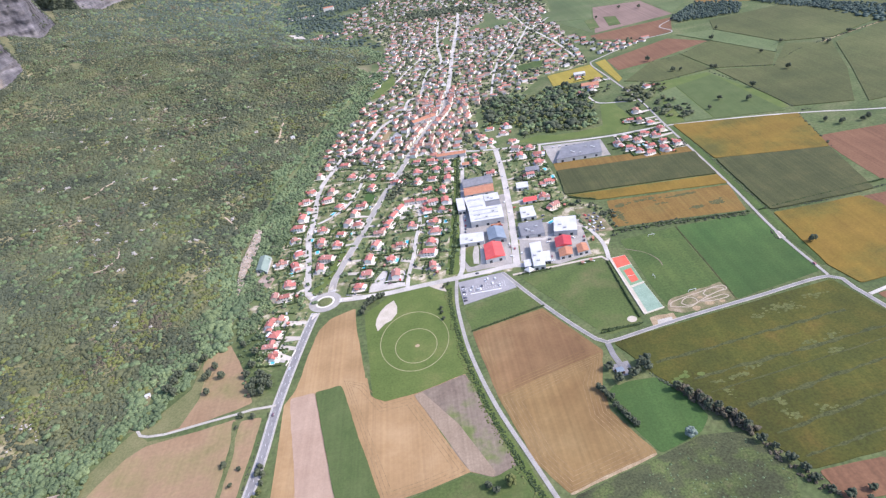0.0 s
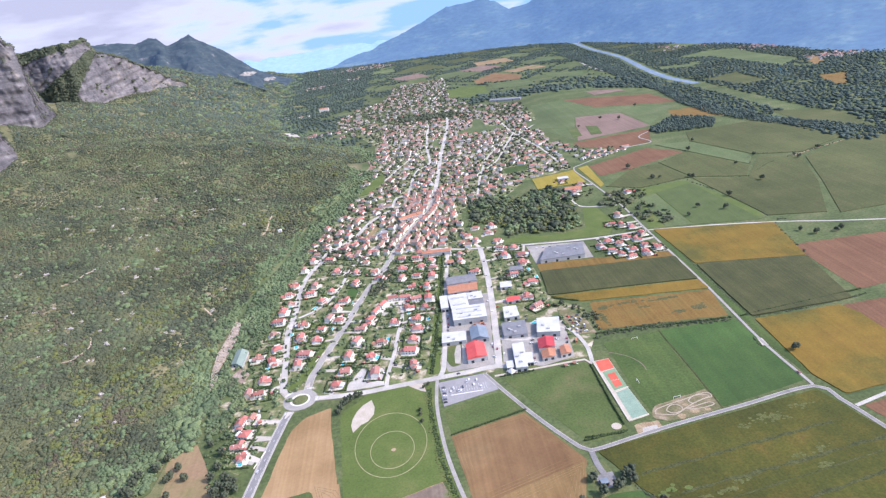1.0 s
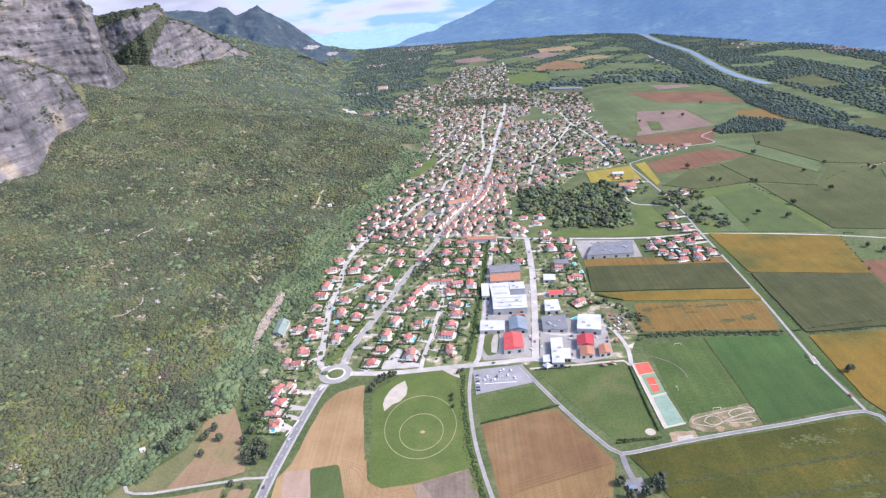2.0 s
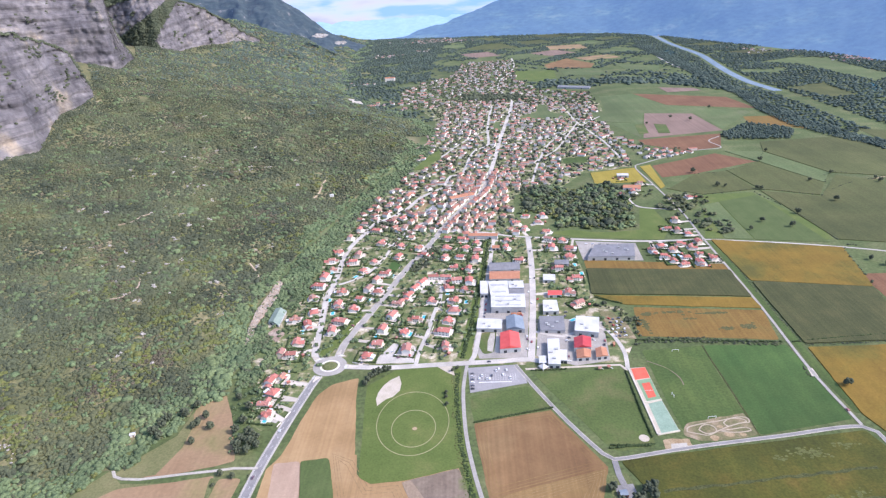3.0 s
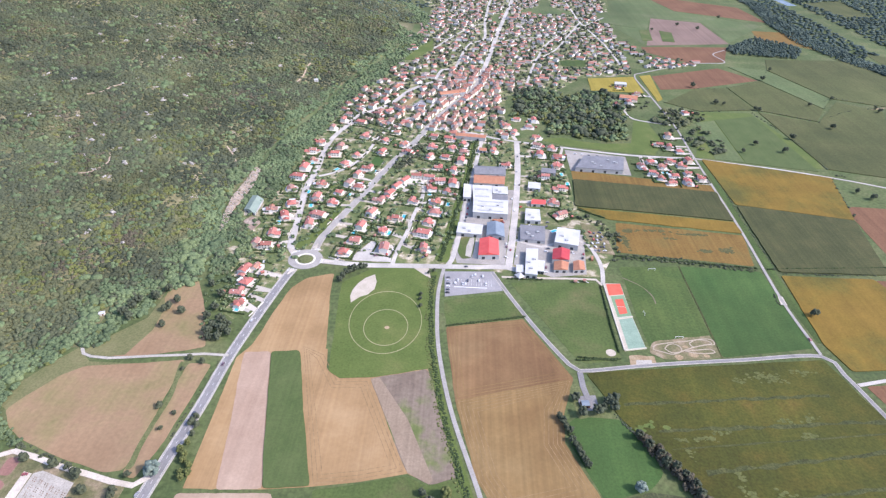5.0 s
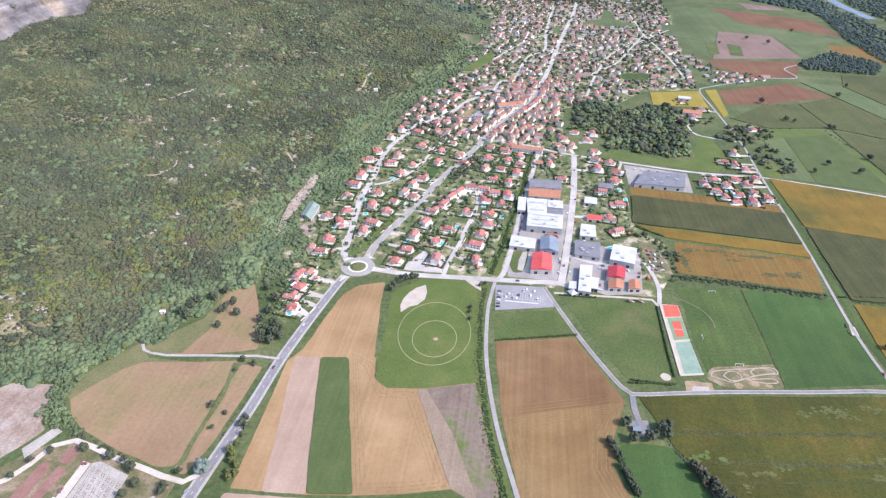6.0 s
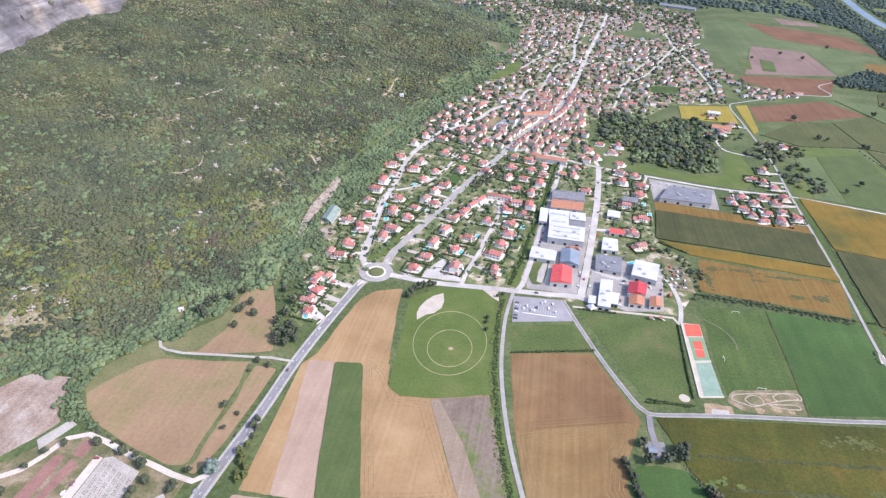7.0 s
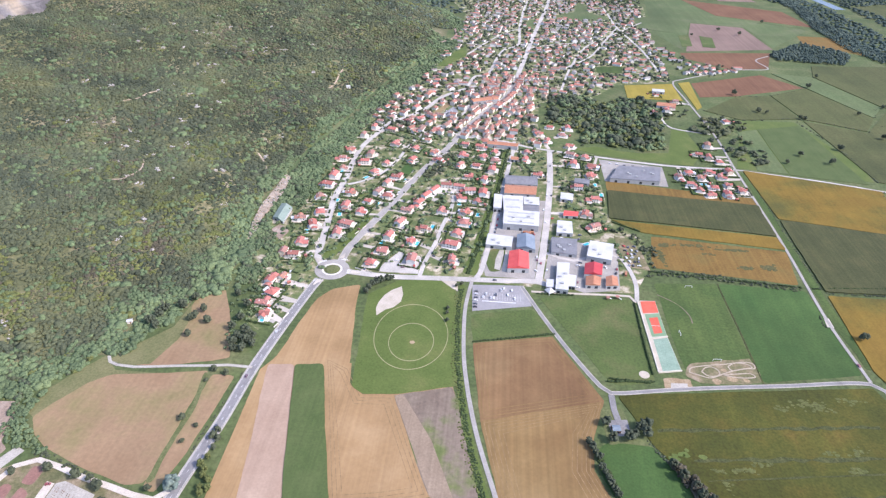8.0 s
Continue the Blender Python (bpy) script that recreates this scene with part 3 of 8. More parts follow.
AZ = [-6, -3, -1.6, 1, 3, 5.4, 8, 9.6, 10.7, 12.5, 17, 21.8, 26, 30, 36.5, 46, 60]
FOOT_R = [4560, 4540, 4510, 4470, 4450, 4420, 4400, 4380, 4360, 4330, 4000, 3600, 3330, 3130, 2680, 2500, 2400]
TOP_EL = [-4.5, -3.9, -3.6, -2.7, -2.0, -1.0, -0.75, -0.95, -1.8, -1.5, 1.2, 3.0, 3.8, 4.2, 4.5, 4.8, 5.0]


def mountain(name, label, az, foot_r, top_el, back, material, rough_el):
    ks = 30
    v = []
    for a in az:
        r0, el = float(np.interp(a, AZ, foot_r)), float(np.interp(a, AZ, top_el))
        for k in range(ks):
            t = k / (ks - 1)
            r = r0 + (back - r0) * t
            top = 385 + back * math.tan(radians(el + rough_el * fbm(a * 0.9, 0, 8)))
            z = -6 + (top + 6) * t**1.2 + (42 * fbm(a / 7.0, t * 1.6, 5) + 9 * fbm(a / 2.2, t * 5, 6)) * min(1, 4 * t) * min(1, (back - r0) / 1100)
            v.append((r * math.sin(radians(a)), r * math.cos(radians(a)), z))
    n = len(az)
    ii = np.arange(n * ks).reshape(n, ks)
    f = np.stack([ii[:-1, :-1], ii[1:, :-1], ii[1:, 1:], ii[:-1, 1:]], -1)
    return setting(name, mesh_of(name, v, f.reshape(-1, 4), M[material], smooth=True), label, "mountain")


mountain("mountain", "distant wooded mountains closing the valley, blued with painted haze", np.arange(-6, 60, 0.3), FOOT_R, TOP_EL, 4780, "far_hill", 0.12)
mountain("mountain_ridge", "ridge at the end of the valley, pale blue with painted haze", np.arange(-16, 12, 0.3), [4700] * len(AZ), [-3.0] * 6 + [-3.4] * 11, 4850, "far_ridge", 0.25)


def sky_backdrop():
    m = bpy.data.materials.new("cloudy_sky")
    m.use_nodes = True
    nt = m.node_tree
    nt.nodes.remove(nt.nodes["Principled BSDF"])
    link = nt.links.new
    co = nt.nodes.new("ShaderNodeTexCoord")
    mp = nt.nodes.new("ShaderNodeMapping")
    mp.inputs["Scale"].default_value = (0.0009, 0.0009, 0.0042)
    link(co.outputs["Object"], mp.inputs["Vector"])
    nz = nt.nodes.new("ShaderNodeTexNoise")
    nz.inputs["Scale"].default_value, nz.inputs["Detail"].default_value = 1.6, 8
    link(mp.outputs["Vector"], nz.inputs["Vector"])
    sep = nt.nodes.new("ShaderNodeSeparateXYZ")
    link(co.outputs["Object"], sep.inputs["Vector"])
    lean = nt.nodes.new("ShaderNodeMath")
    lean.operation = "MULTIPLY_ADD"
    link(sep.outputs["X"], lean.inputs[0])
    lean.inputs[1].default_value = -0.00013
    link(nz.outputs["Fac"], lean.inputs[2])
    cr = ramp(nt, [(0.47, (0.36, 0.60, 0.92)), (0.56, (0.66, 0.77, 0.93)), (0.64, (0.72, 0.735, 0.83)), (0.8, (0.54, 0.56, 0.67))])
    link(lean.outputs[0], cr.inputs["Fac"])
    em = nt.nodes.new("ShaderNodeEmission")
    link(cr.outputs["Color"], em.inputs["Color"])
    em.inputs["Strength"].default_value = 0.6
    link(em.outputs["Emission"], nt.nodes["Material Output"].inputs["Surface"])
    v, f = [], []
    steps = np.radians(np.arange(-50, 50.1, 2.0))
    for a in steps:
        v += [(4880 * math.sin(a), 4880 * math.cos(a), -20), (4880 * math.sin(a), 4880 * math.cos(a), 1100)]
    for i in range(len(steps) - 1):
        f.append((2 * i, 2 * i + 1, 2 * i + 3, 2 * i + 2))
    return setting("backdrop", mesh_of("backdrop", v, f, m), "pale blue sky with white and grey clouds", "sky")


sky_backdrop()


# ---------------------------------------------------------------- fields
FIELD_COUNT = itertools.count()


GROWN = {"stubble", "stubble_brown", "stubble_gold", "tilled", "strip_green", "fallow", "dry", "bare", "lawn", "pitch", "pitch_new", "pitch_worn", "olive", "corn", "gold", "amber", "rust", "rough", "verge", "dirt", "plum"}


def ragged(pts, step=3.0, wild=0.55):
    """The same outline with uneven, slightly rounded edges, as ploughs and mowers leave them."""
    rnd = np.random.default_rng(int(abs(pts[0][0]) * 7 + abs(pts[0][1])))
    p = np.array(pts, float)
    if len(p) < 3:
        return pts
    out = []
    for i in range(len(p)):
        a, q = p[i], p[(i + 1) % len(p)]
        length = np.linalg.norm(q - a)
        n = max(1, int(length / step))
        side = np.array([-(q - a)[1], (q - a)[0]]) / max(length, 1e-6)
        drift = np.cumsum(rnd.normal(0, 0.3, n + 1))
        drift -= np.linspace(drift[0], drift[-1], n + 1)
        amount = np.clip(drift, -1.6, 1.6) * wild + rnd.normal(0, 0.16, n + 1)
        out += [a + (q - a) * k / n + side * amount[k] for k in range(n)]
    out = np.array(out)
    out = 0.5 * out + 0.25 * (np.roll(out, 1, 0) + np.roll(out, -1, 0))
    return [(float(x), float(y)) for x, y in out]


def field(name, label, material, pts, height=0.12, base=-0.3):
    height += 0.0035 * (next(FIELD_COUNT) % 14)
    pts = list(pts)
    if material in GROWN and sum(p[1] for p in pts) / len(pts) < 900 and name != "crop_band":
        pts = ragged(pts)
    s = Shape().prism(ccw(pts), base, height)
    return setting(name, s.mesh(name, M[material]), label, "field")


field("town_ground", "gardens, yards and lawns between the houses", "gardens", [(-262, 590), (-268, 700), (-240, 860), (-200, 1060), (-140, 1260), (-80, 1500), (-90, 1800), (-150, 2000), (100, 2300), (420, 1960), (380, 1640), (352, 1262), (240, 1230), (180, 1140), (88, 1110), (80, 1010), (96, 906), (158, 890), (160, 700), (192, 660), (186, 600), (165, 556), (60, 556), (-9, 563), (-130, 566), (-160, 540), (-200, 460), (-215, 470), (-232, 560)], 0.05)
setting("field_base_west", Shape().prism(ccw([(-180, 411), (-173, 424), (-127, 426), (-103, 426), (-99, 400), (-86, 391), (-60, 394), (-12, 407.5), (6, 345), (16.5, 301), (-3, 292.5), (-20, 300.5), (-54, 291.5), (-88, 285.5), (-121, 281.4), (-176, 279)]), -0.3, 0.06).mesh("field_base_west", M["stubble"]), "beige stubble ground under the strips", "field")
setting("field_base_east", Shape().prism(ccw([(2.5, 463.5), (76, 480.5), (114, 405), (113.5, 402), (101.5, 365), (98.5, 335), (118, 288), (49, 267), (30.5, 298), (13, 372)]), -0.3, 0.06).mesh("field_base_east", M["stubble_brown"]), "brown stubble ground beside the canal lane", "field")
field("field_stubble", "beige cereal stubble beside the main road", "stubble", [(-119, 541), (-146, 530), (-157, 514), (-164, 480), (-172, 426), (-175, 419), (-128, 424), (-102, 408), (-107, 443), (-116, 501)])
field("field_stubble_left", "narrow beige stubble strip along the main road", "stubble", [(-172, 422), (-181, 410), (-176, 326), (-176, 280), (-152.5, 279), (-175, 417)], 0.1)
field("field_tilled", "pale pinkish tilled strip", "tilled", [(-175.5, 417), (-152.6, 419), (-121, 282), (-153, 279)], 0.2)
field("field_crop", "narrow strip of green crop", "strip_green", [(-152, 419), (-127.8, 422), (-88, 286), (-120.6, 282)], 0.7)
field("field_stubble_low", "beige stubble below the landing meadow", "stubble", [(-127.3, 422), (-127, 432), (-104, 422), (-100, 403), (-95, 397), (-86, 389), (-61, 391), (-21, 301), (-54, 292), (-87.5, 286)], 0.11)
field("field_fallow", "grey-brown fallow strip with green weeds", "fallow", [(-60, 392), (-12, 407), (6, 345), (17, 300), (-3, 292), (-20.5, 301)])
field("fallow_pale", "pale worn edge of the fallow strip", "fallow_pale", [(-59.5, 392), (-52, 394), (-24, 350), (-1, 296), (-4, 292.5), (-20, 301)], 0.2)
field("field_pink_low", "pale pink bare field", "tilled", [(-179, 275), (-113, 279), (-92, 180), (-188, 170)])
field("field_grass_south", "green meadow with trees below the stubble", "pitch_worn", [(-86, 283), (-54, 290), (-20, 298.5), (-6, 291), (16, 298), (40, 215), (-60, 190)], 0.14)
field("landing_meadow", "mown green landing meadow", "lawn", [(-108, 525), (-80, 553), (-40, 561), (-20, 543), (-5, 409), (-60, 393.5), (-85, 391), (-97, 398), (-101, 443), (-107, 501)], 0.16)
field("field_green_south", "green grass plot below the car park", "pitch_worn", [(-2, 504), (58, 519), (80, 484), (2, 466)])
field("field_brown", "brown stubble field with a worn patch", "stubble_brown", [(2, 463), (76, 480), (114, 405), (13, 374)])
field("field_golden", "golden-brown stubble field", "stubble_gold", [(13, 372.6), (113.4, 403.8), (101, 365), (98, 335), (119, 287), (48, 266), (30, 298)])
field("sports_meadow", "mown meadow beside the tennis courts", "pitch_worn", [(66, 539), (158, 545), (159, 470), (161, 430), (128, 423), (120, 430)])
field("football_pitch", "worn green football pitch", "pitch", [(187, 576), (253, 583), (253, 441), (191, 438), (188, 490)])
field("football_pitch_east", "bright green football pitch", "pitch_new", [(255.5, 583), (343, 580), (344, 458), (254.5, 440)])
field("field_amber", "amber stubble with dark patches", "amber", [(202, 672), (351, 655), (340, 590), (191, 606)])
field("field_amber_strip", "narrow amber strip", "amber", [(167, 812), (354, 784), (355, 765), (165, 785)])
field("field_maize", "dark green maize field", "corn", [(165, 783.5), (354.5, 763.5), (352, 688), (158, 709)], 1.3)
field("field_soya_strip", "yellow-green crop strip", "gold", [(159, 706), (351, 686), (352, 659), (193, 679)], 0.6)
field("field_yellow", "ripe golden-yellow field", "gold", [(367, 868), (537, 823), (508, 704), (369, 731)], 0.8)
field("field_maize_east", "large dark green maize field", "corn", [(369, 729), (507, 702), (484, 584), (363, 581)], 1.3)
field("field_amber_east", "orange-brown stubble field", "rust", [(512, 740), (640, 735), (640, 620), (505, 600), (509, 702)])
field("field_gold_south", "golden-brown crop field", "gold", [(362, 574), (462, 575), (470, 552), (470, 478), (440, 437), (365, 430), (356, 463)], 0.7)
field("lane_verge", "lush green verge along the straight lane", "pitch", [(351, 465), (348.5, 534), (356, 676), (361, 860), (367.5, 860), (366, 731), (361, 660), (359, 580), (360, 520), (356, 465)], 0.1)
field("field_rust_east", "orange-brown bare field", "rust", [(463, 573), (560, 575), (560, 480), (472, 474)])
field("field_rust_low", "brown ploughed field", "rust", [(368, 412), (520, 432), (520, 330), (388, 345)])
field("field_soya", "large olive soya field", "olive", [(126, 411), (346, 443), (372, 338), (368, 262), (212, 252), (190, 292), (166, 335), (146, 363), (132, 398)], 0.5)
field("meadow_south", "bright green meadow with hedges", "pitch_new", [(112, 362), (146, 361), (162, 338), (168, 312), (156, 298), (121, 286), (104, 330), (101, 352)])
field("meadow_rough", "rough weedy meadow", "rough", [(50, 264), (119, 284), (156, 296), (186, 292), (203, 258), (190, 225), (110, 225), (60, 230)], 0.2)
field("yard_ground", "trodden grassy yard round the hut", "verge", [(108, 396), (128, 398), (135, 367), (112, 359)])
field("field_hay", "dry hay meadow on the wood's edge", "dry", [(-298, 403), (-297, 432), (-277, 454), (-277, 500), (-254, 517), (-240, 490), (-226, 457), (-212, 421), (-232, 414), (-270, 404.5)])
field("hay_green_slope", "greener strip of the upper hay meadow", "olive_dry", [(-316, 407), (-300, 432), (-280, 456), (-278, 490), (-270, 470), (-268, 440), (-278, 406), (-298, 402)], 0.21)
field("hay_edge", "pale olive grass between the wood and the hay meadow", "olive_dry", [(-322, 412), (-304, 396), (-262, 396), (-301, 390), (-318, 378), (-331, 358), (-340, 339), (-350, 345), (-348, 368), (-335, 392)], 0.09)
field("field_hay_large", "large dry brown hay meadow", "dry", [(-313, 313), (-328, 323), (-341, 339), (-332, 358), (-319, 379), (-303, 391), (-280, 394), (-258, 397), (-224, 404), (-223, 373), (-223, 337), (-224, 291), (-236.5, 288), (-271, 297.5)])
field("field_hay_strip", "narrow dry meadow beside the road", "dry", [(-219, 400), (-199, 400), (-200, 385), (-202, 355), (-206, 315), (-213, 284), (-223, 287), (-223.5, 300), (-221.5, 345)])
field("field_bare", "bare stony plot", "bare", [(-405, 348), (-397, 351), (-361, 353.5), (-352, 330), (-349.5, 314.8), (-340, 309), (-350, 288), (-362, 268), (-400, 235), (-440, 290), (-420, 320)])
field("farm_ground", "dry trodden ground round the nursery", "farm_soil", [(-440, 190), (-445, 240), (-400, 234), (-352, 268), (-336, 290), (-314, 304), (-292, 299), (-257, 288), (-216, 280), (-222, 190)], 0.05)
field("field_track_plot", "pale gravel plot", "gravel_dull", [(-334, 312), (-326, 308.5), (-337.5, 281.5), (-345.5, 289)])
field("garden_plot", "reddish garden soil", "plum", [(-322, 281), (-314, 280), (-313.5, 258), (-314, 236), (-325, 236), (-324, 260)])
field("garden_plot_small", "narrow bed of reddish soil", "plum", [(-308.5, 280), (-299, 275), (-303, 252), (-306, 234), (-311, 235), (-310, 258)])
field("garden_plot_upper", "bed of reddish soil below the lane", "plum", [(-310.5, 297), (-301, 296), (-301, 281), (-311, 282)])
field("yard_dirt", "trodden dirt yard under the trees", "gravel_dull", [(-232, 259), (-226, 266), (-220, 260), (-225, 245), (-236.7, 242)], 0.12)
field("village_green", "green paddock in the village", "pasture", [(73, 1655), (91, 1652), (103, 1758), (83, 1740)], 0.3)
FAR_PLOTS = []
for name, label, material, pts in (("field_foothill", "pale meadow on the foothill", "pasture", [(-352, 2235), (-300, 2185), (-258, 2110), (-285, 2115), (-330, 2170)]), ("field_manor", "green meadow beside the manor", "pasture", [(-255, 2520), (-150, 2490), (-150, 2425), (-240, 2440)]), ("field_terrace", "dry yellow meadow above the hamlet", "olive_dry", [(-500, 2960), (-440, 2930), (-425, 2860), (-470, 2880)])):
    FAR_PLOTS.append(pts)
    field(name, label, material, pts, 0.4)
field("village_meadow", "green meadow between the houses", "pasture", [(150, 1800), (218, 1775), (297, 1778), (294, 1818), (255, 1846), (250, 1973), (229, 1969), (215, 1863)], 0.3)
field("village_meadow_east", "green meadow at the village edge", "pasture", [(366, 1823), (479, 1829), (445, 1660), (364, 1697)], 0.3)
field("village_orchard", "grassy orchard in the village", "pitch", [(213, 1345), (270, 1354), (263, 1308), (213, 1305)], 0.3)
field("village_lawn", "green lawn between two streets", "pitch_new", [(-122, 800), (-106, 790), (-100, 820), (-113, 834)], 0.3)
field("verge_triangle", "grass verge between two roads", "lawn", [(-172, 582), (-158, 589), (-146, 625), (-134, 676), (-142, 690), (-152, 644), (-161, 610), (-171, 603)], 0.2)
field("house_yard", "pale paved forecourt of a house", "asphalt_pale", [(-106, 572), (-89, 606), (-64, 598), (-62, 566), (-104, 566)], 0.2)
field("house_yard_hill", "beige earth yard below the wood", "bare", [(-239, 649), (-224, 635), (-229, 614), (-247, 637)], 0.4)
field("foot_meadow", "bright green grass at the foot of the wood", "lawn", [(-122, 1300), (-96, 1390), (-66, 1475), (-62, 1392), (-98, 1310)], 0.8)
field("allotment", "dry brown plot in the village", "dry", [(-100, 1034), (-76, 1092), (-69, 1084), (-88, 1030)], 0.3)
field("market_square", "grey village car park", "lot", [(-83, 1028), (-64, 1074), (-54, 1050), (-66, 1022)], 0.3)
field("field_rape_west", "bright yellow crop", "rape", [(255, 1230), (350, 1252), (349, 1156), (250, 1158)], 0.6)
field("field_rape_east", "narrow bright yellow crop", "rape", [(363, 1258), (387, 1269), (376, 1126), (364, 1112)], 0.6)
field("field_russet", "red-brown ploughed field", "rust", [(389, 1261), (545, 1334), (602, 1260), (454, 1194), (386, 1180)])
field("field_grey_crop", "grey-green crop field", "corn_grey", [(376, 1108), (454, 1191), (520, 1204), (530, 1087), (427, 1071)], 0.8)
field("field_grey_crop_north", "grey-green crop field", "corn_grey", [(522, 1205), (604, 1258), (660, 1107), (620, 1044), (535, 1087)], 0.8)
field("pasture_hamlet", "bright green pasture with a few trees by the hamlet", "strip_green", [(440, 1030), (516, 1056), (529, 843), (431, 862), (434, 930)], 0.4)
field("pasture_hamlet_pale", "mown paler strip of the pasture", "pasture", [(404, 1018), (438, 1028), (432, 925), (429, 864), (389, 871)], 0.4)
field("field_olive_north", "yellowish crop field", "pasture", [(571, 1346), (646, 1331), (699, 1165), (661, 1109), (606, 1260)], 1.0)
field("field_grey_crop_far", "grey-green maize field", "corn_grey", [(676, 1412), (855, 1428), (1010, 1240), (785, 1134), (703, 1166), (649, 1334)], 0.8)
field("field_pasture", "bright green pasture", "lawn", [(425, 1068), (514, 1072), (545, 900), (540, 852), (362, 876)])
field("field_grey_crop_east", "wide grey-green maize field", "corn_grey", [(532, 1077), (619, 1038), (702, 1148), (765, 1105), (700, 960), (625, 830), (545, 852)], 0.8)
field("field_olive_east", "olive crop field by the tree belt", "corn_grey", [(770, 1100), (990, 1210), (1100, 1050), (900, 830), (640, 820), (705, 955)], 0.8)
field("field_orange_far", "bright orange stubble field", "amber", [(745, 1675), (845, 1668), (837, 1510), (727, 1590)])
field("field_rose_far", "pinkish tilled field", "rose", [(510, 1774), (634, 1742), (639, 1536), (434, 1494)])
field("field_russet_far", "red-brown tilled field", "rust", [(417, 1480), (623, 1505), (577, 1382), (499, 1363), (414, 1439)])
field("field_russet_north", "red-brown tilled field far off", "rust", [(555, 2083), (808, 1953), (823, 1772), (603, 1876)])
field("paddock_far", "small green plot beside the pink soil", "pitch_worn", [(448, 1638), (475, 1645), (459, 1541), (434, 1535)], 0.5)
field("paddock_far_east", "small green plot among the pink soil", "pitch_worn", [(499, 1640), (526, 1624), (510, 1532), (482, 1537)], 0.5)
field("field_green_far", "green meadows beyond the village", "pasture", [(441, 2066), (552, 2081), (600, 1874), (794, 1738), (645, 1550), (640, 1745), (508, 1778), (430, 1500), (389, 1657)], 0.08)
field("meadow_wood", "grass strip below the wood", "lawn", [(130, 917), (165, 899), (262, 881), (300, 876), (326, 930), (319, 1022), (298, 1012), (274, 918), (231, 911), (194, 917), (168, 929)])


def far_plots():
    """The patchwork of small fields on the far plain."""
    rnd = np.random.default_rng(31)
    named = [("corn_grey", [(1039, 2053), (1181, 2109), (1169, 1895), (1085, 1868)]), ("pasture", [(1202, 2634), (1369, 2723), (1494, 2664), (1461, 2502), (1468, 2192), (1350, 2105), (1326, 2337), (1311, 2537)]), ("pasture", [(1059, 2476), (1203, 2429), (1196, 2373), (1045, 2391)]), ("amber", [(1299, 1845), (1380, 1826), (1263, 1663), (1244, 1694)]), ("stubble_gold", [(1479, 2177), (1535, 2181), (1474, 2064), (1412, 2026)]), ("corn_grey", [(938, 1494), (1034, 1441), (1052, 1371), (1000, 1210), (960, 1242), (928, 1340)]), ("pasture", [(559, 2473), (629, 2488), (792, 2341), (736, 2163), (604, 2232), (528, 2342)]), ("rose", [(666, 2173), (769, 2131), (779, 2080), (666, 2079)]), ("pasture", [(651, 2873), (717, 2736), (817, 2703), (779, 2558), (667, 2636)]), ("lawn", [(213, 2733), (379, 2704), (354, 2393), (203, 2493)]), ("stubble_brown", [(354, 2880), (488, 3070), (577, 2845), (540, 2727), (364, 2768)]), ("pasture", [(406, 2723), (569, 2694), (563, 2512), (401, 2547)]), ("corn_grey", [(9, 3732), (115, 3923), (220, 3957), (313, 3654), (120, 3600)])]
    for k, (tone, pts) in enumerate(named):
        FAR_PLOTS.append(pts)
        field("field_far", "field among the woods of the far plain", tone, pts, 0.3 + 0.01 * k)
    tones = ["pasture", "corn_grey", "corn_grey", "rose", "pasture", "corn_grey", "corn", "dry", "pasture"]
    spots = [(640, 3050), (760, 3300), (450, 3330), (300, 3250), (560, 3550), (80, 3400), (-60, 3900), (420, 3900), (720, 3750), (180, 4250), (560, 4250), (860, 3900), (1250, 3350), (1450, 3050), (1320, 2950), (1480, 1420), (1560, 1700)]
    for k, (x, y) in enumerate(spots):
        w, d, a = rnd.uniform(50, 100), rnd.uniform(50, 110), rnd.uniform(-0.35, 0.35) + 0.2
        c, q = math.cos(a), math.sin(a)
        pts = [(x + u * w * c - v * d * q + rnd.uniform(-15, 15), y + u * w * q + v * d * c + rnd.uniform(-15, 15)) for u, v in ((-1, -1), (1, -1), (1, 1), (-1, 1))]
        FAR_PLOTS.append(pts)
        field("field_far", "small field on the far plain", tones[int(rnd.integers(0, len(tones)))], pts, 0.45 + 0.01 * k)


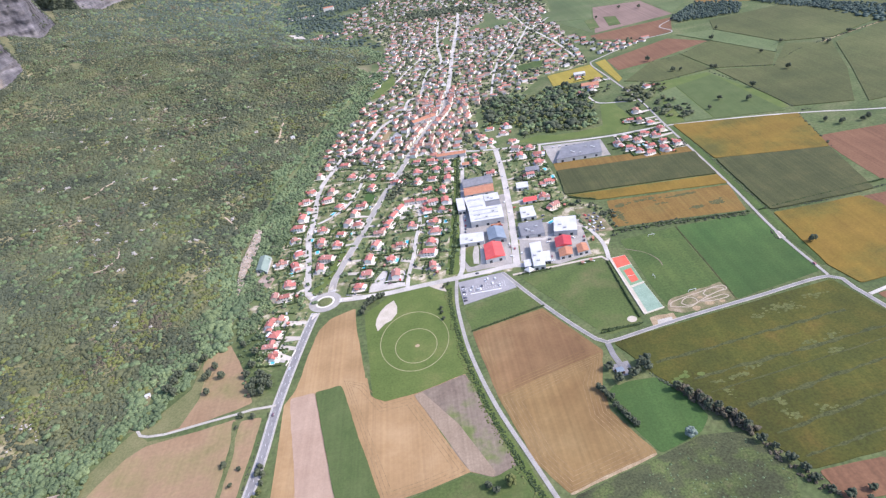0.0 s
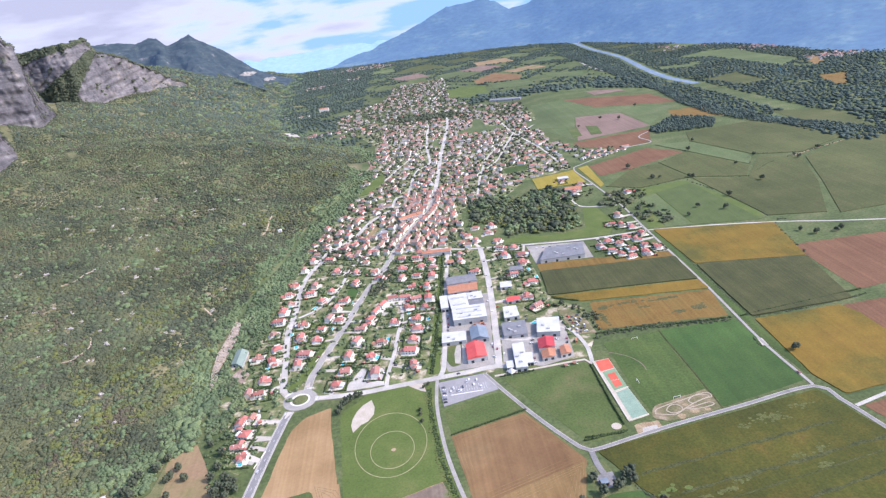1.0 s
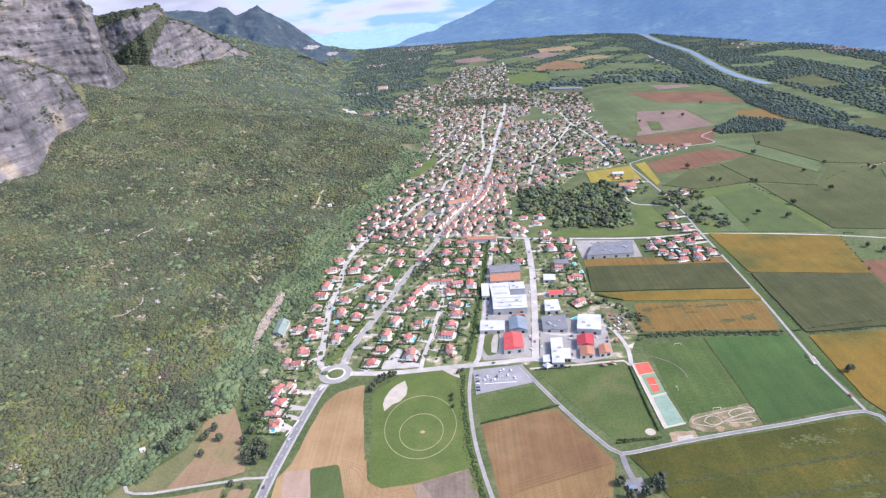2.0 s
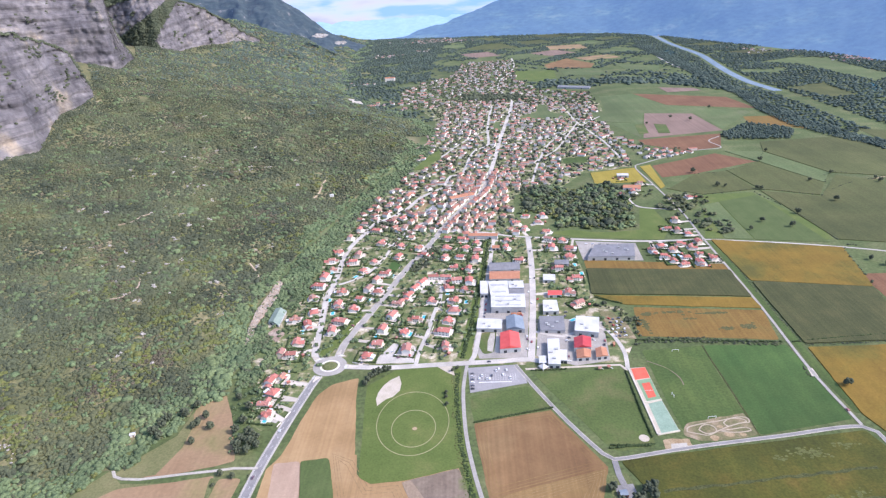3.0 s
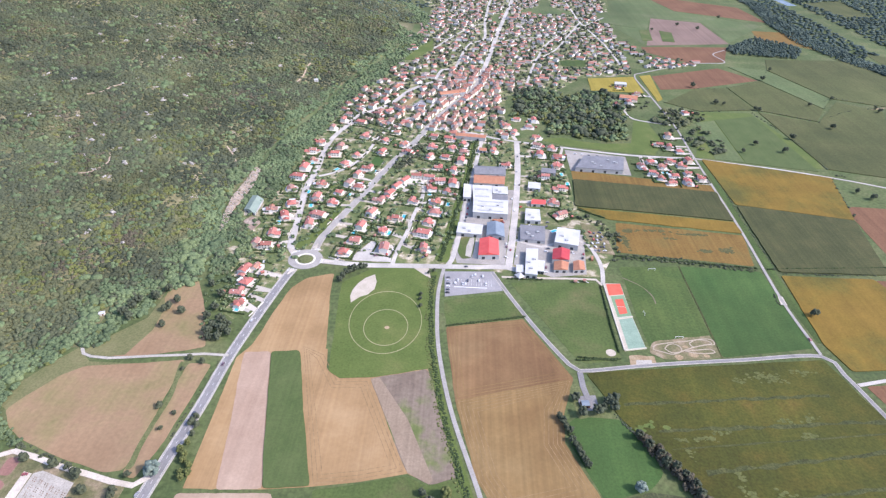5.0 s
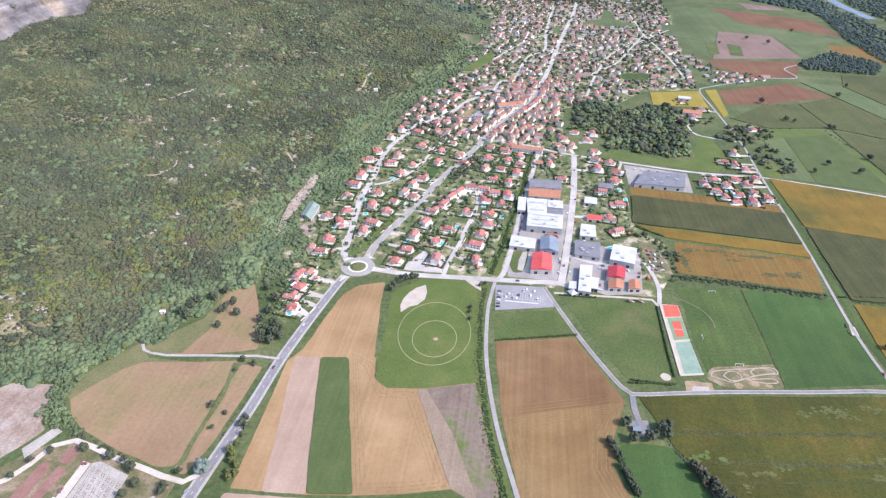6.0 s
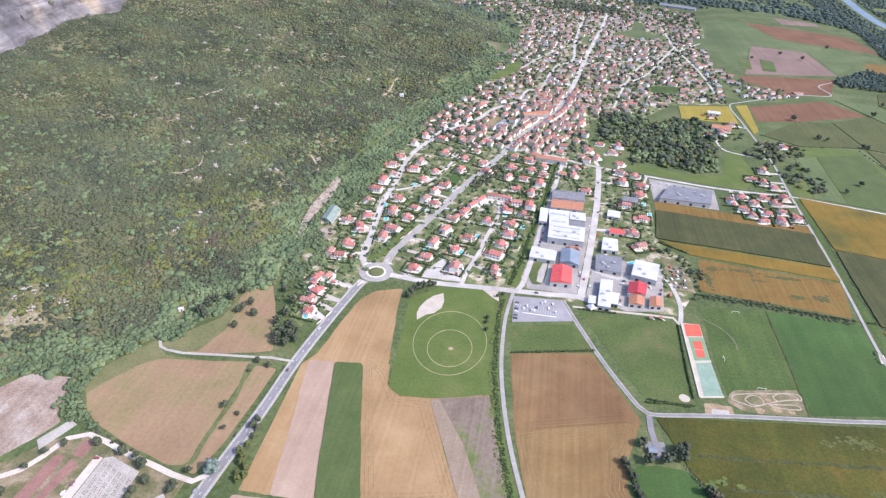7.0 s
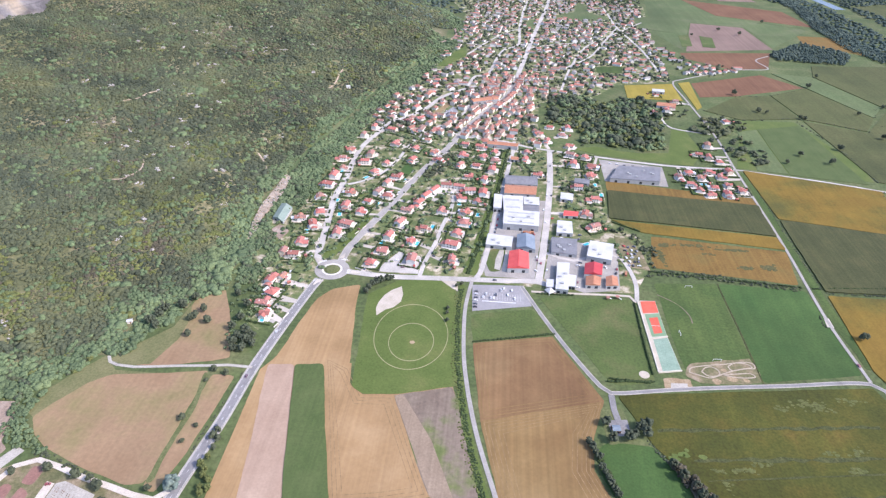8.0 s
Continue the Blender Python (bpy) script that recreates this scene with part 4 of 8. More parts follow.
far_plots()
def crop_bands():
    """Dark weedy bands and a few pale patches in the soya."""
    rnd = random.Random(17)
    for k, (x0, y0, x1, y1, w) in enumerate([(152, 377, 330, 399, 3.4), (174, 351, 366, 373, 4.2), (180, 334, 370, 362, 1.6), (200, 314, 372, 346, 4.5), (206, 285, 370, 318, 3.4), (214, 262, 368, 290, 3.0)]):
        n = 26
        pts = [(x0 + (x1 - x0) * i / n, y0 + (y1 - y0) * i / n) for i in range(n + 1)]
        up = [(x, y + w * rnd.uniform(0.05, 0.75)) for x, y in pts]
        lo = [(x, y - w * rnd.uniform(0.05, 0.75)) for x, y in reversed(pts)]
        field("crop_band", "dark weedy band across the soya", "olive_dark", up + lo, 0.56 + 0.004 * k)
    blots = Shape()
    for cx, cy, rx, ry, n in ((284, 416, 17, 6, 46), (258, 410, 8, 4, 16), (318, 424, 12, 4, 14), (303, 373, 9, 4, 12), (283, 368, 7, 3, 10), (208, 346, 14, 3, 24), (223, 352, 8, 3, 14), (190, 344, 6, 2, 10), (225, 313, 3, 8, 16), (227, 298, 6, 4, 14), (196, 330, 5, 3, 8), (252, 300, 8, 4, 12), (292, 354, 8, 3, 9)):
        for k in range(n):
            x, y, r = cx + rx * rnd.gauss(0, 0.5), cy + ry * rnd.gauss(0, 0.5), rnd.uniform(0.5, 1.7)
            blots.prism([(x + 1.5 * r * rnd.uniform(0.6, 1.2) * math.cos(a), y + r * rnd.uniform(0.6, 1.2) * math.sin(a)) for a in np.linspace(0, 5.5, 8)], 0.3, 0.6 + 0.002 * (k % 20))
    setting("soya_weeds", blots.mesh("soya_weeds", M["weeds_pale"]), "pale yellow-green weeds in patches through the soya", "weeds")
    blots = Shape()
    for k in range(150):
        x, y, r = rnd.gauss(161, 7), rnd.gauss(365, 8), rnd.uniform(0.7, 2.4)
        if y > 0.55 * (x - 128) + 337 or y < -1.15 * (x - 142) + 366:
            continue
        blots.prism([(x + 1.3 * r * rnd.uniform(0.7, 1.2) * math.cos(a), y + r * rnd.uniform(0.7, 1.2) * math.sin(a)) for a in np.linspace(0, 5.5, 8)], 0.3, 0.65 + 0.002 * (k % 20))
    setting("lush_weeds", blots.mesh("lush_weeds", M["lawn"]), "lush green weeds in a corner of the soya", "weeds")


crop_bands()

field("field_orange_corner", "orange-brown plot beyond the ditch", "rust", [(215, 250), (262, 252), (262, 225), (218, 225)], 0.3)
field("meadow_track", "dirt edge of the golden field", "dirt", [(119, 286), (48, 265), (47, 267), (118, 288)], 0.24)


def headland(name, label, material, pts, insets, top):
    """Thin passes of the plough or the mower, running round inside the edge of a field."""
    q = np.array(ccw(list(pts)), float)
    n = len(q)

    def inset(d):
        out = []
        for k in range(n):
            a, b, c = q[k - 1], q[k], q[(k + 1) % n]
            u, w = (b - a) / np.linalg.norm(b - a), (c - b) / np.linalg.norm(c - b)
            m = np.array([-u[1] - w[1], u[0] + w[0]])
            m /= max(0.6, float(m @ m) / 2)
            out.append(b + m * d)
        return out

    s = Shape()
    for d, w in insets:
        outer, inner_ring = inset(d), inset(d + w)
        v = [(x, y, top) for x, y in outer + inner_ring]
        s.add(v, [(k, (k + 1) % n, (k + 1) % n + n, k + n) for k in range(n)])
    return setting(name, s.mesh(name, M[material]), label, "marking")


headland("headland_brown", "paler passes round the edge of the brown stubble", "stubble_gold", [(2, 463), (76, 480), (114, 405), (13, 374)], ((1.5, 0.9), (4.6, 0.5), (8.2, 0.6)), 0.2)
headland("headland_golden", "paler passes round the edge of the golden stubble", "stubble_pale", [(13, 372.6), (113.4, 403.8), (101, 365), (98, 335), (119, 287), (48, 266), (30, 298)], ((2.2, 0.4), (5.2, 0.45), (8.4, 0.4), (11.8, 0.45), (15.4, 0.4)), 0.2)
headland("headland_stubble", "browner passes round the edge of the beige stubble", "stubble_pale", [(-127, 430), (-104, 420), (-86, 389), (-61, 391), (-21, 301), (-54, 292), (-87.5, 286)], ((1.8, 0.6), (5.0, 0.5), (8.5, 0.5)), 0.19)


# ---------------------------------------------------------------- roads and paths
ROADS, ROAD_LINES = [], {}


def road(name, label, pts, width, material="asphalt", lines=False, z=0.28, shoulder=0.0):
    line = smooth_line(pts)
    z += 0.006 * len(ROADS)
    ROADS.append((line, width))
    ROAD_LINES[name] = line
    s = Shape().add(*ribbon(line, width / 2, -width / 2, -0.2, z))
    ob = setting(name, s.mesh(name, M[material]), label, "road")
    if shoulder:
        for side in (1, -1):
            a, b = sorted((side * (width / 2 + 0.02), side * (width / 2 + shoulder)), reverse=True)
            part("verge", Shape().add(*ribbon(line, a, b, -0.2, z - 0.06)).mesh("verge", M["gravel_dull"]), ob)
    if lines:
        for side in (1, -1):
            o = side * (width / 2 - 0.35)
            part("edge_line", Shape().add(*ribbon(line, o + 0.09, o - 0.09, z - 0.02, z + 0.02)).mesh("edge_line", M["paint"]), ob)
        fine = smooth_line(pts, 3.0)
        s = Shape()
        for i in range(0, len(fine) - 3, 4):
            s.add(*ribbon(fine[i:i + 2], 0.11, -0.11, z - 0.02, z + 0.02))
        part("centre_line", s.mesh("centre_line", M["paint"]), ob)
    return ob


road("road_main_south", "grey main road with white markings", [(-216, 120), (-205, 230), (-197, 305), (-191, 355), (-187, 410), (-178, 473), (-168, 530), (-164, 546)], 7.5, lines=True, shoulder=1.4)
road("road_main_north", "grey main road into the village", [(-149, 580), (-147, 605), (-140, 633), (-128, 672), (-112, 726), (-101, 766), (-85, 822), (-64, 880), (-37, 976), (-11, 1047), (28, 1142), (49, 1258)], 7.2, "asphalt_mid", lines=False, shoulder=1.0)
road("road_main_far", "pale straight road on through the village", [(49, 1258), (66, 1385), (83, 1521), (103, 1665), (138, 1910), (152, 2040)], 7.8, "asphalt_pale", shoulder=1.0)
road("road_west", "pale residential street", [(-168, 572), (-177, 586), (-181, 628), (-185, 663), (-190, 707), (-191, 740), (-189, 775), (-190, 812), (-192, 840), (-187, 894), (-176, 934), (-167, 976), (-156, 998), (-138, 1014), (-111, 1059), (-92, 1112), (-66, 1153), (-30, 1190)], 6.6, "asphalt_pale", shoulder=0.8)
road("road_east", "pale street past the car park", [(-138, 562), (-92, 558), (-49, 560), (-9, 562), (31, 564), (65, 566), (86, 558)], 8.0, "asphalt_pale")
road("road_canal", "grey lane beside the canal", [(-2, 560), (4, 575), (11, 625), (17, 685), (26, 767), (34, 843), (40, 897), (42, 932)], 5.5, "asphalt_pale")
road("road_canal_south", "pale lane along the canal", [(-4, 558), (-7, 530), (-8, 500), (-4, 436), (9, 365), (28, 300), (52, 220), (75, 150)], 3.6, "asphalt_mid")
road("road_estate", "grey street through the business park", [(66, 566), (75, 639), (84, 726), (91, 813), (95, 906)], 8.0, "asphalt_pale")
road("road_cross", "pale cross street", [(30, 930), (59, 915), (95, 905), (164, 890), (264, 872), (358, 870)], 5.0, "asphalt_pale")
road("road_cross_east", "narrow pale lane between the fields", [(358, 870), (467, 846), (559, 817), (640, 785), (900, 700)], 3.2, "asphalt_pale")
road("road_south_east", "grey country lane with pale gravel edges", [(48, 556), (67, 511), (90, 462), (113, 421), (121, 414), (132, 415), (189, 426), (271, 438), (346, 448), (356, 425), (368, 370), (382, 300), (400, 220)], 2.7, "asphalt", shoulder=0.8)
road("road_east_branch", "pale country lane", [(362, 413), (400, 423), (445, 434), (560, 462), (700, 500)], 3.6, "asphalt_pale")
road("road_long", "straight pale country lane", [(347, 450), (345, 534), (353, 676), (358, 872), (363, 993), (357, 1148), (353, 1254), (380, 1285), (500, 1360), (575, 1378), (570, 1440), (610, 1480)], 3.0, "asphalt_mid")
road("road_field", "dark farm track between the fields", [(620, 1040), (760, 1120), (1000, 1200)], 2.5, "dirt")
road("lane_wood", "pale gravel lane to the wood", [(-319, 412), (-314, 405), (-306, 402), (-290, 401), (-255, 406), (-226, 409.5), (-210, 412), (-188, 411.5)], 2.8, "gravel_dull")
road("lane_low", "white gravel farm lane", [(-400, 214), (-349, 253.5), (-337, 263), (-329.6, 277.4), (-324, 295), (-310, 302), (-292.7, 298), (-271.7, 291.7), (-244.6, 285.5), (-228.5, 281.4), (-211.5, 279), (-203, 287)], 4.5, "gravel")
road("path_sports", "yellow sandy path", [(58, 548), (97, 549), (139, 551), (158, 551), (163, 541)], 3.0, "sand")
road("track_sports", "grey access track", [(164, 543), (168, 570), (166, 596), (159, 621), (143, 630), (106, 610), (77, 622)], 4.5, "asphalt_pale")
road("lane_hut", "grey lane to the hut", [(121, 412), (121, 396), (124, 376)], 5.0, "asphalt")
road("street_inner", "grey street in the housing estate", [(-60, 562), (-57, 592), (-50, 628), (-45, 670), (-38, 713), (-38, 746)], 4.5, "asphalt_pale")
road("street_terrace", "pale street between the roads", [(-189, 757), (-176, 764), (-154, 782), (-137, 812), (-126, 853), (-120, 889), (-105, 941), (-78, 983), (-60, 1006), (-43, 1048), (-36, 1095)], 4.5, "asphalt_pale")
road("street_far", "pale street far off in the village", [(155, 2040), (124, 2405), (217, 2840), (234, 3183)], 8.0, "asphalt_pale")
road("street_village_east", "pale village lane", [(130, 1180), (160, 1330), (210, 1500), (300, 1640), (380, 1760)], 4.5, "asphalt_pale")
road("street_hill_village", "pale street on the hill side of the village", [(-46, 1185), (-34, 1250), (-10, 1264), (7, 1383), (23, 1452), (54, 1500), (58, 1651), (70, 1838), (85, 1990)], 6.5, "asphalt_pale")
road("street_bend_village", "pale lane along the foot of the hill", [(-60, 1400), (-41, 1449), (-12, 1528), (34, 1620), (62, 1645)], 4.5, "asphalt_pale")
road("street_east_village", "pale lane through the eastern houses", [(300, 1925), (303, 1844), (307, 1692), (333, 1492), (340, 1330)], 5.0, "asphalt_pale")
road("street_mid_village", "pale lane between the gardens", [(150, 1330), (210, 1420), (260, 1560), (309, 1700)], 4.5, "asphalt_pale")
road("street_cross_village", "pale cross lane in the village", [(-90, 1500), (0, 1470), (70, 1470), (160, 1520), (330, 1560)], 4.5, "asphalt_pale")
road("street_court", "short pale lane", [(-60, 957), (-30, 940), (30, 930)], 4.5, "asphalt_pale")
road("street_yard", "short pale lane to the farm", [(357, 1000), (300, 1020), (292, 1060)], 3.5, "asphalt_pale")


def disc_ring(s, cx, cy, r0, r1, z0, z1, n=48, sx=1.0, sy=1.0, turn=0.0):
    c, q = math.cos(radians(turn)), math.sin(radians(turn))
    ring = []
    for r, z in ((r1, z0), (r1, z1), (r0, z1), (r0, z0)):
        for i in range(n):
            a = 2 * math.pi * i / n
            u, w = r * sx * math.cos(a), r * sy * math.sin(a)
            ring.append((cx + u * c - w * q, cy + u * q + w * c, z))
    f = []
    for k in range(3):
        f += [(k * n + i, k * n + (i + 1) % n, (k + 1) * n + (i + 1) % n, (k + 1) * n + i) for i in range(n)]
    return s.add(ring, f)


def roundabout():
    cx, cy = -155, 564
    ob = setting("roundabout", disc_ring(Shape(), cx, cy, 11.0, 18.6, -0.2, 0.33).mesh("roundabout", M["asphalt_mid"]), "roundabout with a planted island", "road")
    part("kerb", disc_ring(Shape(), cx, cy, 8.9, 11.0, -0.2, 0.45).mesh("kerb", M["paving"]), ob, "wide pale stone apron")
    part("island", Shape().prism([(cx + 8.9 * math.cos(2 * math.pi * i / 32), cy + 8.9 * math.sin(2 * math.pi * i / 32)) for i in range(32)], -0.2, 1.1, 0.35).mesh("island", M["verge"]), ob, "low grassy mound")
    for x, y, a in ((-166, 543, -70), (-146, 584, 80), (-137, 562, -5), (-168, 578, 125)):
        s = Shape()
        c, q = math.cos(radians(a)), math.sin(radians(a))
        for k in range(-3, 4):
            px, py = x - q * k * 1.1, y + c * k * 1.1
            s.prism([(px - c * 1.5 + q * .25, py - q * 1.5 - c * .25), (px + c * 1.5 + q * .25, py + q * 1.5 - c * .25), (px + c * 1.5 - q * .25, py + q * 1.5 + c * .25), (px - c * 1.5 - q * .25, py - q * 1.5 + c * .25)], 0.3, 0.36)
        part("zebra_crossing", s.mesh("zebra_crossing", M["paint"]), ob)

    for k, a in enumerate((-113, 77, -7, 140)):
        c, q = math.cos(radians(a)), math.sin(radians(a))
        tri = [(cx + u * c - w * q, cy + u * q + w * c) for u, w in ((21.5, -3.0), (22.5, 0.0), (21.5, 3.0), (32, 0.5), (32, -0.5))]
        part("splitter_island", Shape().prism(ccw([tri[0], tri[4], tri[3], tri[2]]), 0.2, 0.62).mesh("splitter_island", M["concrete"]), ob)


roundabout()


def landing_target():
    s = disc_ring(Shape(), -56.0, 468.5, 44.9, 45.7, 0.1, 0.26, 72, 0.76, 1.0, 2)
    ob = setting("landing_target", s.mesh("landing_target", M["ring"]), "two pale mown rings of a landing target", "marking")
    part("inner_ring", disc_ring(Shape(), -54.7, 459.5, 25.2, 26.0, 0.1, 0.26, 72, 0.81, 1.0, 2).mesh("inner_ring", M["ring"]), ob)
    part("centre_spot", Shape().prism([(-53.5 + 2.4 * math.cos(k), 458.5 + 2.2 * math.sin(k)) for k in np.linspace(0, 6.0, 14)], 0.1, 0.26).mesh("centre_spot", M["dirt"]), ob)


landing_target()
field("sand_patch", "pale sandy practice patch", "sand", [(-93.5, 493), (-96, 504), (-95, 514), (-91, 526), (-85, 535), (-76, 542), (-72.5, 529), (-73, 517), (-79, 507), (-86, 503)], 0.22)
field("sand_corner", "sandy corner by the street", "sand", [(-40, 560.5), (-20, 557), (-17, 540), (-24, 545)], 0.22)
field("hut_forecourt", "grey gravel forecourt", "asphalt", [(114, 384), (130, 386), (131, 370), (116, 368)], 0.2)


def car_park():
    ob = setting("car_park", Shape().prism(ccw([(-3, 553), (50, 557), (58, 524), (-1, 510)]), -0.2, 0.26).mesh("car_park", M["lot"]), "grey asphalt car park with marked bays", "car park")
    s = Shape()
    for k in range(17):
        x = 5 + 2.6 * k
        s.prism([(x, 536), (x + 0.15, 536), (x + 0.15, 541), (x, 541)], 0.25, 0.3)
        s.prism([(x, 530), (x + 0.15, 530), (x + 0.15, 535), (x, 535)], 0.25, 0.3)
    part("bay_marking", s.mesh("bay_marking", M["paint"]), ob)
    part("kerb", Shape().box(8, 526.4, 0.2, 42, 527.4, 0.4).mesh("kerb", M["paint"]), ob)
    return ob


car_park()
field("estate_yard", "grey concrete yards of the business park", "yard", [(10, 570), (62, 570), (70, 640), (82, 745), (15, 745), (6, 660), (4, 600)], 0.13)
field("estate_yard_east", "grey concrete yards of the business park", "yard", [(72, 572), (112, 552), (150, 560), (158, 640), (84, 655)], 0.13)
field("warehouse_yard", "grey yard round the long hall", "yard", [(166, 882), (254, 866), (250, 804), (166, 812)], 0.13)
field("village_square", "pale parking square in the village", "lot", [(-30, 1120), (0, 1175), (-20, 1190), (-52, 1130)], 0.2)
field("grass_island", "grass plot in front of the red hall", "pitch_worn", [(6, 605), (9, 620), (27, 629), (31, 622), (26, 581), (15, 578)], 0.2)
field("storage_yard", "dull earthen yard full of parked vehicles", "farm_soil", [(163, 604), (188, 600), (185, 635), (174, 662), (158, 668), (160, 640)], 0.2)
field("gravel_corner", "pale gravelled corner beside the grass plot", "gravel_dull", [(19, 585), (25, 582), (29, 614), (29, 623), (24, 622), (20, 604)], 0.24)
field("gravel_bay", "pale gravel beside the red hall", "gravel", [(27, 580), (32.5, 580), (34, 612), (31, 621)], 0.24)


def tennis():
    ob = setting("tennis_courts", Shape().prism(ccw([(164, 545), (182.6, 546), (183.6, 493), (186.8, 446.5), (166, 442)]), -0.2, 0.14).mesh("tennis_courts", M["sand"]), "red and green sports courts in a sandy surround", "sports court")
    part("red_court", Shape().prism(ccw([(167.5, 544), (182.4, 545.5), (182.4, 527.5), (167, 524.5)]), 0, 0.2).mesh("red_court", M["court_red"]), ob)
    g = part("green_court", Shape().prism(ccw([(168.3, 523.5), (182.6, 526.5), (183.4, 493.5), (169.2, 489)]), 0, 0.2).mesh("green_court", M["court_green"]), ob)
    part("playing_area", Shape().prism(ccw([(171.6, 518), (180, 520), (180.2, 497), (172, 494.7)]), 0.1, 0.25).mesh("playing_area", M["court_red"]), g)
    part("court_line", Shape().box(171.8, 506.6, 0.2, 180.1, 506.9, 0.29).mesh("court_line", M["paint"]), g)
    part("pale_court", Shape().prism(ccw([(169.6, 486.5), (183.4, 490.5), (186.4, 448.5), (170, 444.5)]), 0, 0.2).mesh("pale_court", M["court_pale"]), ob)
    for x0, y0, x1, y1 in ((164.5, 545, 166, 443), (166, 488, 184, 492), (166, 443, 187, 447.5)):
        line = np.array([(x0, y0), ((x0 + x1) / 2, (y0 + y1) / 2), (x1, y1)], float)
        part("low_wall", Shape().add(*ribbon(line, 0.5, -0.5, 0, 0.9)).mesh("low_wall", M["netting"]), ob)


tennis()


def bmx_track():
    ob = setting("dirt_track", Shape().prism(ccw(ragged([(189, 441), (192, 452), (198, 458), (230, 465), (252, 470), (255, 452), (252, 440), (236, 436), (200, 434)], 2.0, 1.0)), -0.2, 0.16).mesh("dirt_track", M["farm_soil"]), "winding dirt bike track with pale berms", "track")
    rings = [[(193, 446), (196, 452), (209, 456), (228, 460), (244, 464), (252, 463), (252, 457), (244, 456), (232, 452), (220, 446), (210, 441), (202, 443)], [(204, 448), (208, 453), (214, 455), (219, 451), (218, 445), (209, 443)], [(229, 457), (236, 462), (246, 462), (250, 458), (241, 455), (231, 452)], [(222, 446), (233, 448), (246, 450), (249, 446), (240, 444), (230, 444)]]
    for i, r in enumerate(rings):
        line = smooth_line(r + r[:1], 2.0)
        part("berm", Shape().add(*ribbon(line, 0.55, -0.55, 0.0, 0.32 + 0.03 * i)).mesh("berm", M["dirt_pale"]), ob)
    for x, y, r in ((214, 437.5, 3.6), (228, 441.5, 4.0), (240, 441, 2.6), (224, 452, 2.4)):
        part("bare_mound", Shape().prism([(x + 1.3 * r * math.cos(a) * (1 + 0.15 * math.sin(3 * a + x)), y + r * math.sin(a) * (1 + 0.15 * math.cos(2 * a + y))) for a in np.linspace(0, 5.9, 14)], 0.0, 0.28, 0.25).mesh("bare_mound", M["dirt"]), ob)
    part("trodden_margin", Shape().prism(ccw(ragged([(167, 420), (168, 436), (176, 438), (192, 437), (191, 424)], 1.5, 1.0)), 0, 0.17).mesh("trodden_margin", M["dirt"]), ob)
    part("pale_pad", Shape().prism(ccw([(172, 421), (187, 423), (188, 432), (174, 431)]), 0, 0.22).mesh("pale_pad", M["gravel_dull"]), ob)


bmx_track()
field("lay_by", "pale gravel lay-by beside the lane", "gravel", [(343.5, 538), (348, 536), (347, 522), (341, 523)], 0.24)
field("hay_green_line", "grassy furrow through the dry meadow", "verge", [(-224, 402), (-221, 390), (-217.5, 366), (-217.8, 347), (-219.5, 331), (-219.6, 311), (-218, 292), (-223, 290), (-223.6, 311), (-222.8, 331), (-221.6, 347), (-221.2, 366), (-224.6, 385), (-227, 402)], 0.26)

field("round_pad", "small round sandy pad", "sand", [(153 + 4.6 * math.cos(k), 439 + 4.6 * math.sin(k)) for k in np.linspace(0, 6.0, 16)], 0.2)
field("hill_scar", "bare grey-brown strip on the wood's edge", "scar", [(-274, 780), (-264, 770), (-260, 725), (-263, 684), (-266, 660), (-261, 616), (-266, 610), (-274, 650), (-278, 694), (-274, 740)], 1.6)
road("river", "pale grey river far across the valley", [(994, 2010), (988, 2068), (981, 2219), (1008, 2487), (1068, 2866), (1086, 3054), (1097, 3453), (1150, 4000)], 30.0, "river", z=0.2)
road("canal_road", "pale dyke track beside the river woods", [(880, 2441), (874, 2771), (905, 3100), (933, 3439)], 9.0, "asphalt_pale")
field("pond", "turquoise gravel pond", "lake", [(963, 3164), (1008, 3194), (1011, 3013), (961, 2983)], 0.3)
field("pond_east", "turquoise pond", "lake", [(1283, 2056), (1314, 2061), (1285, 1957), (1247, 1939)], 0.2)


# ---------------------------------------------------------------- paths and bare patches on the ground
PATHS = []


def path(name, label, pts, width, material="dirt", lift=0.55):
    """A trodden strip that follows the slope."""
    line = smooth_line(pts, 5.0)
    PATHS.append((line, width))
    v, f = ribbon(line, width / 2, -width / 2, -1.2, 0.0)
    v = np.array(v)
    v[:, 2] += rise(v[:, 0], v[:, 1]) + lift
    return setting(name, Shape().add([tuple(q) for q in v], f).mesh(name, M[material]), label, "path")


path("path_foot", "grassy track along the foot of the wood", [(-270, 786), (-269, 830), (-262, 890), (-250, 930), (-240, 970), (-230, 1020), (-221, 1081), (-207, 1170), (-180, 1258), (-155, 1335), (-132, 1410)], 6.0, "pasture")
path("quarry_floor", "pale bare quarry floor in the wood", [(-368, 2110), (-385, 2160), (-398, 2200)], 40, "gravel_dull", 1.5)
path("path_rocks", "stony path down the slope", [(-440, 728), (-430, 705), (-426, 691), (-432, 665), (-447, 655)], 1.8, "scar")
path("path_hill", "pale stony path on the slope", [(-284, 1175), (-286, 1150), (-285, 1125), (-289, 1090)], 2.2, "scar")
path("path_upper", "pale stony path on the slope", [(-500, 905), (-508, 885), (-512, 860), (-530, 840)], 1.7, "scar")
path("path_clearing", "pale stony path on the slope", [(-330, 830), (-318, 815), (-305, 790)], 2.2, "scar")
path("path_pasture", "pale bend of a track round a pasture", [(-125, 1490), (-108, 1515), (-96, 1560), (-104, 1620)], 5.0, "bare", 1.6)
